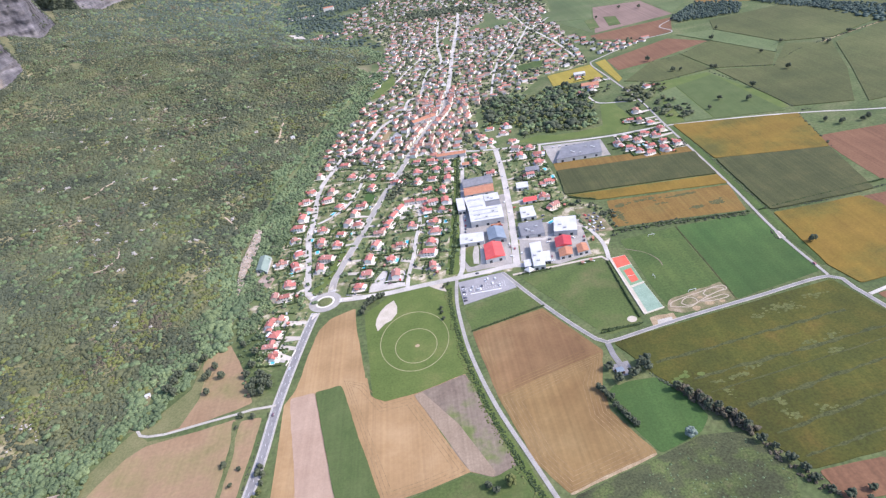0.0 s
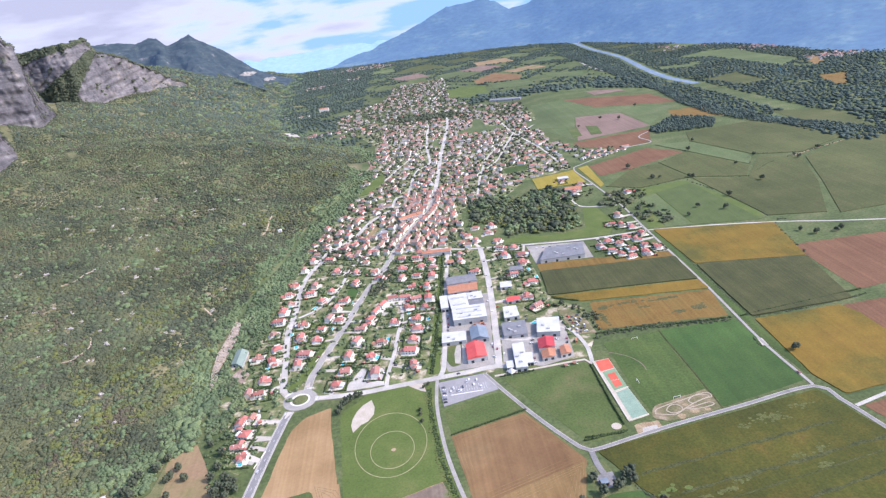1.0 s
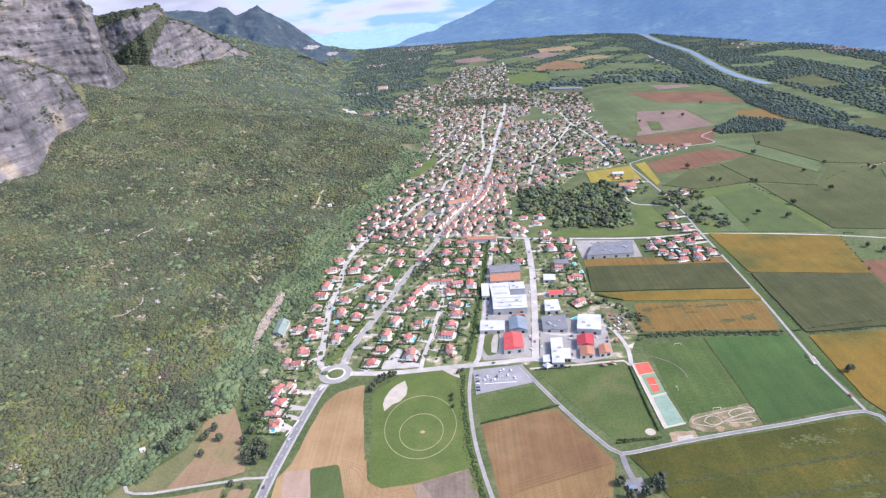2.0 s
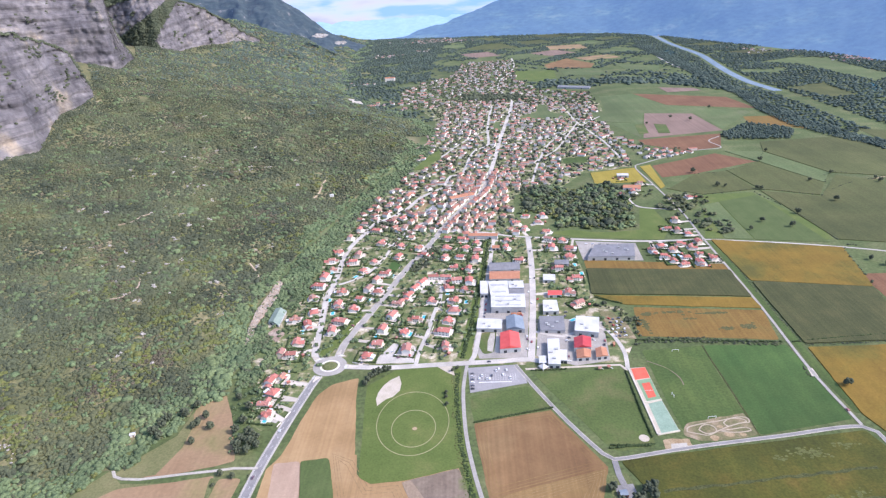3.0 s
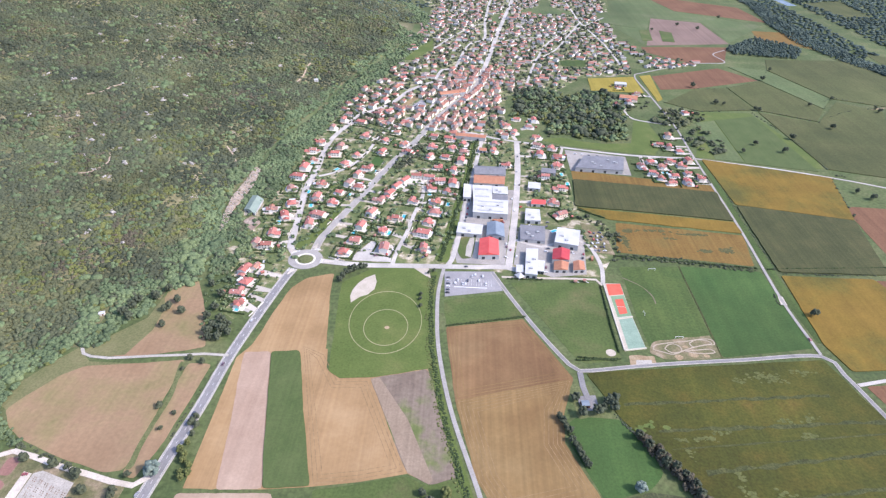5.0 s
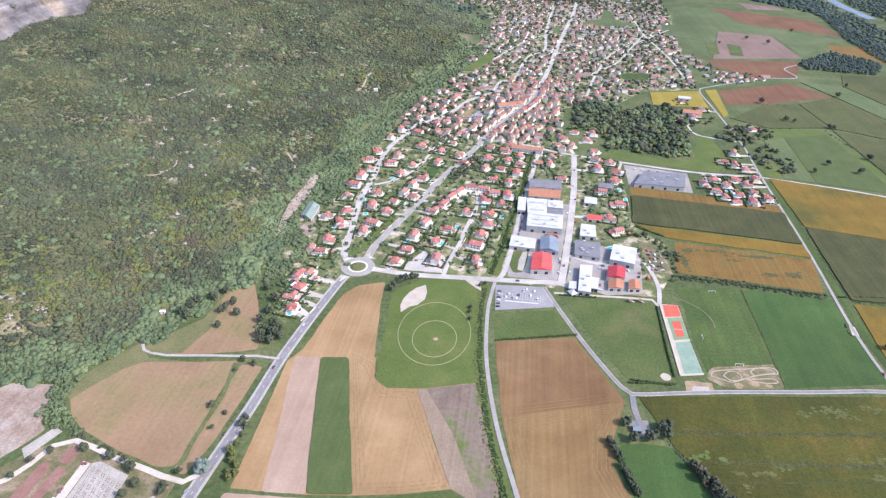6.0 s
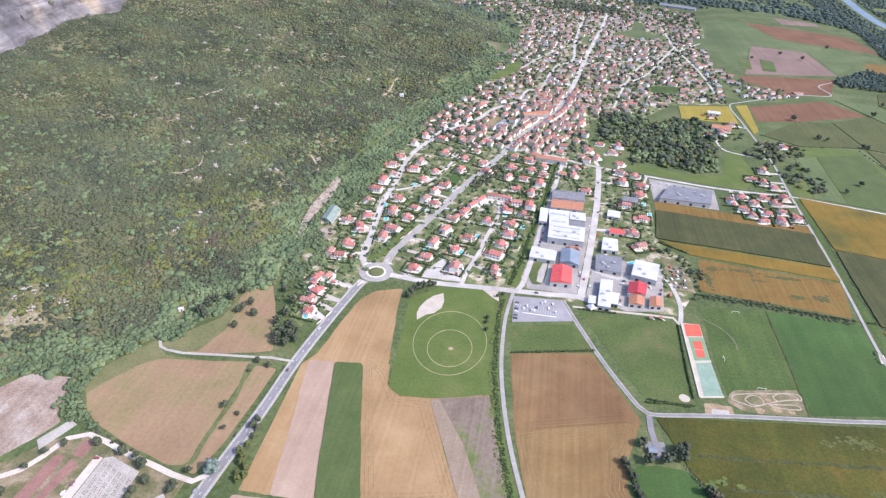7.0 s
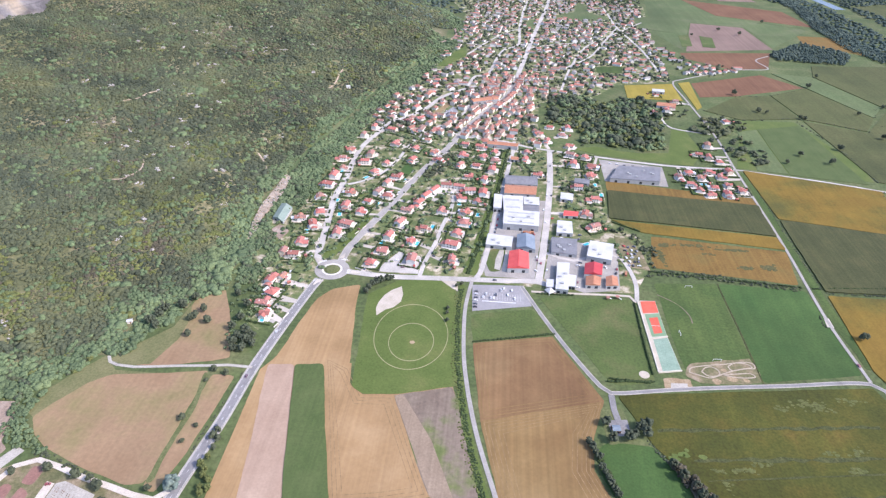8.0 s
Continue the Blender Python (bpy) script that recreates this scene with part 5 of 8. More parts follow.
path("canal_bank", "bright mown strip along the canal hedge", [(-13, 574), (-5, 622), (4, 690), (15, 765), (23, 843), (29, 900)], 4.0, "lawn", 0.3)
path("path_pitch", "worn path across the football pitch", [(187, 557), (204, 543), (212, 526), (212, 514)], 1.0, "fallow", 0.24)
path("pitch_border", "trodden weedy strip between two pitches", [(254.2, 583), (254.2, 548), (254.6, 502), (253.4, 438)], 1.4, "olive_dark", 0.25)
def stubble_weeds():
    """Dark weedy patches in the amber stubble, each of many small blots."""
    rnd, blots = random.Random(29), Shape()
    for cx, cy, rx, ry, n in ((294, 617, 7, 3.5, 26), (321, 620, 8, 6, 40), (206, 628, 3, 14, 34), (214, 655, 10, 4, 26), (245, 657, 18, 2.5, 34), (290, 652, 26, 1.5, 30), (262, 640, 9, 2, 8)):
        for k in range(n):
            x, y, r = cx + rx * rnd.gauss(0, 0.5), cy + ry * rnd.gauss(0, 0.5), rnd.uniform(0.7, 2.2)
            blots.prism([(x + 1.4 * r * rnd.uniform(0.6, 1.2) * math.cos(a), y + r * rnd.uniform(0.6, 1.2) * math.sin(a)) for a in np.linspace(0, 5.5, 8)], 0.0, 0.2 + 0.002 * (k % 20))
    setting("stubble_weeds", blots.mesh("stubble_weeds", M["weeds_dark"]), "dark weedy patches in the stubble", "weeds")


stubble_weeds()
field("canal_strip", "narrow strip of grass between hedge and lane", "lawn", [(-9, 570), (0, 570), (7, 622), (13, 690), (23, 770), (17, 770), (6, 690), (-2, 622)], 0.2)
field("canal_strip_south", "rough green strip along the lane", "lawn", [(-16, 552), (-10, 552), (-11.5, 500), (-7, 436), (6, 364), (24, 300), (48, 222), (40, 222), (15, 300), (-1, 364), (-14, 436), (-18, 500)], 0.2)


# ---------------------------------------------------------------- foliage
def lump(seed, detail=2, squash=0.8, cut=-0.35):
    """One clump of foliage about 1 m in radius: an uneven ball without its underside."""
    bm = bmesh.new()
    bmesh.ops.create_icosphere(bm, subdivisions=detail, radius=1.0)
    for v in bm.verts:
        p = v.co.copy()
        k = 1 + 0.62 * noise.noise(p * 1.6 + Vector((seed * 3.1, 0, 0))) + 0.34 * noise.noise(p * 3.9 + Vector((0, seed * 5.3, 0)))
        v.co = Vector((p.x * k, p.y * k, p.z * k * squash))
    bmesh.ops.delete(bm, geom=[v for v in bm.verts if v.co.z < cut - 0.25], context="VERTS")
    bmesh.ops.triangulate(bm, faces=bm.faces[:])
    bm.verts.index_update()
    vv = np.array([v.co[:] for v in bm.verts], np.float32)
    ff = np.array([[q.index for q in f.verts] for f in bm.faces], np.int32)
    bm.free()
    return vv, ff


LOW_LUMPS = [lump(s + 20, 1) for s in range(6)]


def cluster(seed, k):
    """An uneven crown: several small clumps side by side, about 1 m in radius in all."""
    rnd = np.random.default_rng(seed)
    V, Fc, base = [], [], 0
    for i in range(k):
        lv, lf = LOW_LUMPS[int(rnd.integers(0, 6))]
        a, r, q = 6.283 * i / k + rnd.uniform(-0.5, 0.5), rnd.uniform(0.3, 0.62), rnd.uniform(0.45, 0.75)
        V.append(lv * q + np.array([r * math.cos(a), r * math.sin(a), rnd.uniform(-0.1, 0.42)]))
        Fc.append(lf + base)
        base += len(lv)
    return np.concatenate(V).astype(np.float32), np.concatenate(Fc)


CLUSTERS = [cluster(s, 3 + s % 3) for s in range(12)]
PAIRS = [cluster(s + 50, 2) for s in range(8)]
TWOS = [cluster(s + 80, 2 + s % 2) for s in range(12)]


def scatter(name, label, category, xy, radius, height, material, lumps, stretch=(0.75, 1.3), zs=None, flat=0.5, sink=0.2):
    """Many crowns in one mesh: 'radius' and 'height' of each, standing on the ground."""
    xy = np.asarray(xy, float).reshape(-1, 2)
    n = len(xy)
    radius, height = np.broadcast_to(radius, n), np.broadcast_to(height, n)
    z = rise(xy[:, 0], xy[:, 1]) if zs is None else zs
    which = RNG.integers(0, len(lumps), n)
    turn = RNG.uniform(0, 2 * math.pi, n)
    sx, sy = radius * RNG.uniform(*stretch, n), radius * RNG.uniform(*stretch, n)
    V, Fc, base = [], [], 0
    for k, (lv, lf) in enumerate(lumps):
        pick = np.nonzero(which == k)[0]
        if not len(pick):
            continue
        c, s = np.cos(turn[pick])[:, None], np.sin(turn[pick])[:, None]
        x, y = lv[None, :, 0] * sx[pick, None], lv[None, :, 1] * sy[pick, None]
        vz = (lv[None, :, 2] * flat + 1.0 - 1.05 * flat - sink) * height[pick, None]
        V.append(np.stack([xy[pick, 0:1] + x * c - y * s, xy[pick, 1:2] + x * s + y * c, z[pick, None] + vz], -1).reshape(-1, 3))
        Fc.append((lf[None] + (base + np.arange(len(pick)) * len(lv))[:, None, None]).reshape(-1, 3))
        base += len(pick) * len(lv)
    me = mesh_of(name, np.concatenate(V), np.concatenate(Fc), M[material], smooth=True)
    return tagged(new(name, me), label, category, kind="stuff")


def jitter_grid(x0, x1, y0, y1, step):
    a, b = np.meshgrid(np.arange(x0, x1, step), np.arange(y0, y1, step))
    p = np.stack([a.ravel(), b.ravel()], 1)
    return p + RNG.uniform(-0.48, 0.48, p.shape) * step


def inside(p, poly):
    p, poly = np.asarray(p, float), np.asarray(poly, float)
    hit = np.zeros(len(p), bool)
    for (x0, y0), (x1, y1) in zip(poly, np.roll(poly, -1, 0)):
        cross = ((y0 > p[:, 1]) != (y1 > p[:, 1])) & (p[:, 0] < (x1 - x0) * (p[:, 1] - y0) / (y1 - y0 + 1e-12) + x0)
        hit ^= cross
    return hit


def wavy(p, scale, seed):
    """Cheap smooth noise, about -1 to 1."""
    x, y = p[:, 0] / scale, p[:, 1] / scale
    return (np.sin(x * 1.7 + seed) * np.cos(y * 1.3 - seed) + 0.6 * np.sin(x * 3.1 - y * 2.3 + 2 * seed) + 0.4 * np.sin(x * 6.3 + y * 5.1 + seed * 3)) / 1.6


def wood_cover(y0, y1, step):
    p = jitter_grid(-1320, -60, y0, y1, step)
    edge = foot(p[:, 1]) + np.interp(p[:, 1], WOOD_EDGE_Y, WOOD_EDGE) + 3 * np.sin(p[:, 1] / 9.0)
    bearing, far_off = np.degrees(np.arctan2(p[:, 0], p[:, 1])), np.hypot(p[:, 0], p[:, 1])
    reach = np.interp(bearing, WOOD_AZ, WOOD_R)
    keep = (p[:, 0] < edge + np.clip(p[:, 1] - 1700, 0, 300) * 0.3 * wavy(p, 70, 2.7)) & (far_off < reach + 14) & (p[:, 0] > -1.05 * p[:, 1] - 120)
    for poly in WOOD_GAPS:
        keep &= ~inside(p, poly)
    for cx, cy, r in CLEARINGS:
        keep &= np.hypot(p[:, 0] - cx, (p[:, 1] - cy) * 0.7) > r * (0.8 + 0.3 * np.sin(p[:, 0] * 0.9 + p[:, 1] * 0.7))
    for line, width in PATHS:
        keep &= np.min(np.hypot(p[:, None, 0] - line[None, :, 0], p[:, None, 1] - line[None, :, 1]), 1) > width / 2 + 2.2
    gap = wavy(p, 60, 1.3) + 0.6 * wavy(p, 17, 4.0)
    upper = np.clip((foot(p[:, 1]) - p[:, 0] - 180) / 200, 0, 1)
    keep &= (gap > -1.05 + 0.22 * upper) | (RNG.uniform(size=len(p)) < 0.25)
    return p[keep]


WOOD_AZ = [-56, -50, -44, -40.5, -38, -36, -34.5, -33.5, -32.3, -31.1, -31.0, -29.2, -27.5, -27.4, -25.6, -22.9, -21, -20.2, -20.1, -17.6, -17.4, -5]
WOOD_R = [1030, 1071, 1142, 1234, 1310, 1355, 1443, 1536, 1591, 1656, 2014, 1981, 2205, 2455, 2418, 2604, 2706, 2760, 4850, 4850, 4850, 4850]
WOOD_EDGE_Y = [360, 400, 440, 465, 492, 514, 540, 570, 600, 630, 650, 690, 705, 760, 800, 924, 1081, 1210, 1415, 1600, 1700, 2000]
WOOD_EDGE = [52, 26, 20, 22, 12, 24, 40, 47, 48, 26, 22, 24, 44, 44, 40, 36, 34, 36, 55, 30, 15, 0]
WOOD_GAPS = [[(-256, 517), (-240, 520), (-228, 485), (-207, 421), (-298, 400), (-295, 445), (-284, 456), (-280, 492)], [(-405, 350), (-365, 356), (-352, 320), (-333, 309), (-366, 262), (-460, 240), (-470, 290)], [(-272, 785), (-262, 772), (-262, 719), (-262, 655), (-280, 650), (-284, 720)], [(-250, 700), (-226, 692), (-222, 640), (-220, 612), (-250, 636)], [(-334, 412), (-322, 385), (-345, 335), (-300, 300), (-200, 300), (-200, 420)], [(-125, 1296), (-98, 1394), (-66, 1478), (-58, 1392), (-98, 1300)], [(-167, 1610), (-102, 1625), (-91, 1558), (-107, 1515), (-151, 1567)], [(-247, 592), (-232, 596), (-232, 562), (-246, 560)], [(-262, 565), (-254, 565), (-246, 520), (-254, 516)], [(-330, 466), (-317, 466), (-315, 440), (-330, 446)]]
CLEARINGS = [(-435, 735, 8), (-474, 741, 7), (-466, 761, 7), (-486, 778, 6), (-461, 702, 5), (-496, 739, 5), (-434, 669, 7), (-405, 695, 5), (-383, 687, 5), (-391, 763, 5), (-354, 738, 6), (-533, 778, 6), (-564, 768, 7), (-300, 607, 4), (-316, 671, 7), (-542, 1192, 10), (-445, 1142, 9), (-422, 1150, 9), (-487, 1027, 8), (-485, 1070, 8), (-727, 1229, 9), (-319, 823, 9), (-361, 1250, 8), (-328, 1119, 8)]
CLEARINGS += [(-449, 421, 9), (-437, 403, 10), (-420, 398, 7), (-422, 420, 8), (-446, 386, 9), (-409, 414, 6), (-458, 408, 8), (-347, 553, 4), (-421, 925, 6), (-466, 923, 6)]
CLEARINGS += [(float(x), float(y), float(r)) for cx, cy, sx, sy, k in ((-640, 1400, 60, 90, 9), (-520, 1180, 60, 80, 10), (-460, 1120, 45, 50, 9), (-590, 1050, 70, 60, 6), (-450, 900, 60, 60, 6), (-380, 640, 50, 40, 4), (-420, 800, 60, 60, 5), (-560, 900, 60, 60, 5)) for x, y, r in zip(RNG.normal(cx, sx, k), RNG.normal(cy, sy, k), RNG.uniform(4.5, 9.0, k))]
WOOD_GAPS += [q for q in FAR_PLOTS if q[0][0] < -200]
WOODS = (("hillside_wood", "dense grey-green broadleaf wood on the hillside", "leaf"), ("hillside_scrub", "brownish oak scrub among the trees of the slope", "leaf_scrub"), ("yellowing_wood", "yellow-green trees scattered through the wood", "leaf_yellow"), ("foot_wood", "taller blue-green trees along the foot of the wood", "leaf_fresh"), ("cliff_foot_wood", "trees along the foot of the cliffs, coloured dark for cloud shadow", "leaf_dark"))
for lo, hi, step, rad, hgt, lumps in ((230, 700, 3.5, 3.5, 4.6, TWOS), (700, 1100, 4.1, 3.9, 5.0, TWOS), (1100, 1700, 5.3, 4.8, 6.0, PAIRS), (1700, 2500, 7.4, 5.0, 7.0, LOW_LUMPS), (2500, 3700, 12.0, 8.0, 9.0, LOW_LUMPS), (3700, 4860, 20.0, 13.0, 10.0, LOW_LUMPS)):
    p = wood_cover(lo, hi, step)
    deep = foot(p[:, 1]) - p[:, 0]
    n = len(p)
    g0, g1, g2 = RNG.normal(size=n), RNG.normal(size=n), RNG.uniform(size=n)
    kind = np.zeros(n, int)
    kind[(wavy(p, 85, 2.1) + 0.5 * wavy(p, 21, 0.4) + 0.45 * g0 > 1.0) & (deep > 60)] = 1
    kind[(wavy(p, 50, 5.2) + 0.5 * wavy(p, 14, 1.9) + 0.5 * g1 + 1.1 * np.exp(-((p[:, 0] + 335) ** 2 + (p[:, 1] - 625) ** 2) / 3000) + 0.9 * np.exp(-((p[:, 0] + 410) ** 2 + (p[:, 1] - 450) ** 2) / 4000) > 1.0 + 0.7 * np.clip((deep - 120) / 200, 0, 1))] = 2
    kind[((deep < 28 + 22 * wavy(p, 40, 3.3)) & (g2 < 0.75)) | (g2 < 0.08)] = 3
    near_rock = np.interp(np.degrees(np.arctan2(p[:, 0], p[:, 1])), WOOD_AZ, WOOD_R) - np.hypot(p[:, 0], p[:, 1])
    # The cloud shadow below the cliffs is put in as a darker leaf colour.
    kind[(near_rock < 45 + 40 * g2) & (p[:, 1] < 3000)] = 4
    size = RNG.uniform(0.45, 1.3, n) * np.where(RNG.uniform(size=n) < 0.07, 1.6, 1.0) * (1 - 0.18 * np.clip((deep - 250) / 300, 0, 1)) * np.where(kind == 3, 1.18, 1.0) * np.where(kind == 1, 0.8, 1.0)
    size *= 1 + 0.2 * np.clip(wavy(p, 33, 6.1) + 0.6 * wavy(p, 12, 2.2), -1.2, 1.4)
    tall = 1.1 * hgt * (0.55 + 0.45 * size) * RNG.uniform(0.8, 1.2, n) * np.where(kind == 3, 1.25, 1.0)
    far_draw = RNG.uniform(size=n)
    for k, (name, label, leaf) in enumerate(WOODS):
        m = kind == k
        # With distance more crowns take the blue-tinted colour that imitates haze.
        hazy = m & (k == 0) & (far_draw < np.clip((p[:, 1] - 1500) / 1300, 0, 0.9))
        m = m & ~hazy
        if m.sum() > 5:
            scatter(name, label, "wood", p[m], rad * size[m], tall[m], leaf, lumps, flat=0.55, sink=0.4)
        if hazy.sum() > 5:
            scatter("distant_wood", "trees of the far slope, tinted blue for haze", "wood", p[hazy], rad * size[hazy], tall[hazy], "leaf_hazed", lumps, flat=0.55, sink=0.4)

# bushes and trees on the crest, the ledges and the gullies of the cliffs
spots = []
for wall, n, lo in (("near", 1500, -42), ("high", 2200, -40), ("far", 3200, -30)):
    for k in range(n * 4):
        a, t = random.uniform(lo, WALLS[wall][0][-1]), random.uniform(0.0, 1.0) ** 0.7
        ledge = fbm(a * 1.6, t * 4, 12) > 0.40 and t > 0.2 and random.random() < (0.3 if wall == "near" else 0.12)
        here = wall_point(wall, a, t)
        if t > 0.985 or ledge or (wall == "far" and a < -23.6 and wooded_gully(a, here)):
            spots.append(here)
    for k in range(n // 2):
        a, q = random.uniform(lo, WALLS[wall][0][-1]), random.uniform(0.0, 4.0)
        x, y, z = wall_point(wall, a, 1.0)
        s = 1 + 0.018 * q
        spots.append((x * s, y * s, z - 1.2 * q * q))
spots = np.array(spots)
size = RNG.uniform(3.2, 6.5, len(spots)) * np.where(spots[:, 1] > 2300, 1.25, 0.9)
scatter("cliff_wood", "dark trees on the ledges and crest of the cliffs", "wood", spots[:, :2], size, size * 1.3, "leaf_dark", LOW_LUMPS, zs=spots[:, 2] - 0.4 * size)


def rocks():
    """Pale outcrops in small clearings on the slope."""
    pts_r = []
    for cx, cy, r in CLEARINGS:
        k = int(2 + r * r * 0.09)
        pts_r.append(RNG.normal((cx, cy + 0.35 * r), (r * 0.36, r * 0.42), (k, 2)))
    p = np.concatenate(pts_r)
    r = RNG.uniform(0.6, 1.6, len(p)) * np.where(RNG.uniform(size=len(p)) < 0.15, 2.0, 1.0)
    return scatter("rock_outcrop", "pale limestone outcrops among the trees", "rock", p, r, r * 1.5, "boulder", CLUSTERS, stretch=(0.6, 1.5))


rocks()
q = np.concatenate([RNG.normal((cx, cy), (0.75 * r, 0.95 * r), (int(6 + 1.6 * r), 2)) for cx, cy, r in CLEARINGS])
k = RNG.uniform(0.5, 1.5, len(q))
scatter("clearing_bushes", "low dry bushes in the stony clearings", "shrubs", q, k, 1.1 * k, "leaf_yellow", LOW_LUMPS)
q = np.stack([RNG.uniform(-279, -259, 420), RNG.uniform(612, 780, 420)], 1)
q = q[inside(q, [(-274, 780), (-264, 770), (-260, 725), (-263, 684), (-266, 660), (-261, 616), (-266, 610), (-274, 650), (-278, 694), (-274, 740)])]
scatter("scree", "pale stones and low shrubs on a bare strip", "rock", q, RNG.uniform(0.3, 1.1, len(q)), RNG.uniform(0.5, 1.3, len(q)), "boulder", LOW_LUMPS, zs=rise(q[:, 0], q[:, 1]) + 1.5)
q = q[::5] + RNG.normal(0, 1.0, (len(q[::5]), 2))
scatter("scar_shrubs", "low shrubs on a bare strip", "shrubs", q, RNG.uniform(0.6, 1.4, len(q)), RNG.uniform(0.8, 1.8, len(q)), "leaf_yellow", LOW_LUMPS, zs=rise(q[:, 0], q[:, 1]) + 1.5)


def tree_proto(seed, height, spread, material):
    """A single tree: tapered trunk with limbs, crown of many clumps with gaps between."""
    rnd = np.random.default_rng(seed)
    root = new("tree")
    s = Shape()

    def limb(a, b, r0, r1, n=6):
        a, b = Vector(a), Vector(b)
        q = (b - a).to_track_quat("Z", "Y")
        ring = [a + q @ Vector((r0 * math.cos(2 * math.pi * i / n), r0 * math.sin(2 * math.pi * i / n), 0)) for i in range(n)]
        ring += [b + q @ Vector((r1 * math.cos(2 * math.pi * i / n), r1 * math.sin(2 * math.pi * i / n), 0)) for i in range(n)]
        s.add(ring, [(i, (i + 1) % n, n + (i + 1) % n, n + i) for i in range(n)] + [tuple(range(n, 2 * n))])

    limb((0, 0, -0.3), (0.1, 0, height * 0.55), height * 0.035, height * 0.018)
    for k in range(4):
        a = 1.57 * k + rnd.uniform(0, 0.8)
        limb((0, 0, height * (0.25 + 0.07 * k)), (spread * 0.6 * math.cos(a), spread * 0.6 * math.sin(a), height * (0.55 + 0.06 * k)), height * 0.016, height * 0.006, 5)
    part("trunk", s.mesh("trunk", M["bark"]), root)
    V, Fc, base = [], [], 0
    for k in range(26):
        a, t = rnd.uniform(0, 6.28), rnd.uniform(0, 1)
        rr = spread * (0.25 + 0.75 * math.sqrt(1 - (2 * t - 0.75) ** 2 * 0.55)) * rnd.uniform(0.25, 0.8)
        z = height * (0.3 + 0.58 * t)
        lv, lf = LOW_LUMPS[k % 6]
        q = rnd.uniform(0.26, 0.42) * spread
        V.append(lv * q + (rr * math.cos(a), rr * math.sin(a), z))
        Fc.append(lf + base)
        base += len(lv)
    part("crown", mesh_of("crown", np.concatenate(V), np.concatenate(Fc), M[material], smooth=True), root)
    return root


TREES = {k: tree_proto(*v) for k, v in {"tall": (3, 13.0, 4.6, "leaf"), "round": (5, 8.0, 4.2, "leaf"), "dark": (8, 10.0, 4.6, "leaf_dark"), "bush": (11, 4.2, 2.6, "leaf"), "blue": (13, 11.0, 6.5, "leaf_blue"), "yellow": (17, 8.0, 4.2, "leaf_yellow"), "brown": (19, 9.0, 4.4, "leaf_scrub")}.items()}
USED = set()


def tree(kind, x, y, size=1.0, label="broadleaf tree with a full green crown", group="field trees"):
    m = pose(x, y, float(rise(x, y)), 0, 0, random.uniform(0, 360)) @ Matrix.Diagonal((size, size, size * random.uniform(0.9, 1.1), 1))
    ob = copy_thing(TREES[kind], m) if TREES[kind].name in USED else TREES[kind]
    USED.add(TREES[kind].name)
    ob.matrix_basis = m
    return tagged(ob, label, "tree", group)


for x, y in ((-297, 476), (-300, 468), (-283, 484), (-295, 452), (-303, 458)):
    tree("dark", x, y, random.uniform(0.9, 1.2), "dark green tree at the wood's edge")
for x, y in ((-268, 467), (-265, 470), (-251, 465), (-261, 445), (-261, 481), (-276, 497)):
    tree("round", x, y, random.uniform(0.9, 1.2), "rounded tree alone in a dry meadow")
for x, y in ((-219, 404.5), (-221, 391.5), (-223, 350), (-208.4, 344), (-212.5, 328), (-207, 401), (-189.5, 341), (-191, 335), (-186.5, 325), (-186.5, 333)):
    tree("bush", x, y, random.uniform(0.8, 1.4), "small bushy tree on a field strip", "roadside bushes")
for x, y in ((-214, 446), (-204, 431), (-197, 438), (-209, 453), (-212, 430), (-205, 442), (-201, 448), (-216, 438), (-237, 509), (-221, 472), (-222, 492), (-224, 458)):
    tree("dark", x, y, random.uniform(0.85, 1.15), "dark green tree in a roadside clump", "roadside trees")
for x, y in ((-297.3, 294.5), (-321, 289), (-334.7, 265), (-330, 279), (-273.7, 290.4), (-255, 284.5), (-252, 283), (-243, 271.4), (-247, 262), (-247, 257), (-236, 246), (-217.6, 285.4), (-222, 273), (-220.9, 268), (-190, 262.5), (-334, 243), (-319, 228), (-344, 237), (-262, 289)):
    tree("round", x, y, random.uniform(0.7, 1.0), "round garden tree beside the farm lane", "farm trees")
tree("blue", -201, 289, 1.05, "large silvery blue-green cedar beside the road")
for x, y in ((-182, 291), (-178.5, 297), (-184, 300), (-189, 309), (-187, 316), (-180, 286), (-176, 290), (-185, 305)):
    tree("yellow", x, y, random.uniform(0.6, 0.9), "yellow-green tree beside the road", "roadside trees")
for x, y in ((-102, 543), (-108, 533), (-93, 551), (-106, 540), (-98, 546), (-88, 552), (-104, 548), (-110, 527)):
    tree("dark", x, y, random.uniform(0.6, 0.9), "dark tree beside the landing meadow", "meadow trees")
for x, y in ((-25, 503), (-24, 492), (-25, 510), (-19, 548), (-14, 552)):
    tree("bush", x, y, 1.0, "dark bush at the edge of the landing meadow", "meadow bushes")
for x, y in ((128, 366), (138, 376), (133, 370), (115, 363), (142, 371), (112, 380)):
    tree("dark", x, y, random.uniform(0.8, 1.1), "dark tree beside the hut", "yard trees")
for x, y in ((97, 359), (99, 355), (101, 350), (103, 346), (104, 337), (106, 333), (108, 328), (109, 324), (111, 319), (113, 315)):
    tree("dark", x, y, random.uniform(0.6, 0.75), "dense dark hedge tree", "hedge trees")
ditch = [(158.5, 343), (168, 329), (176, 313), (184, 302), (189, 291)]
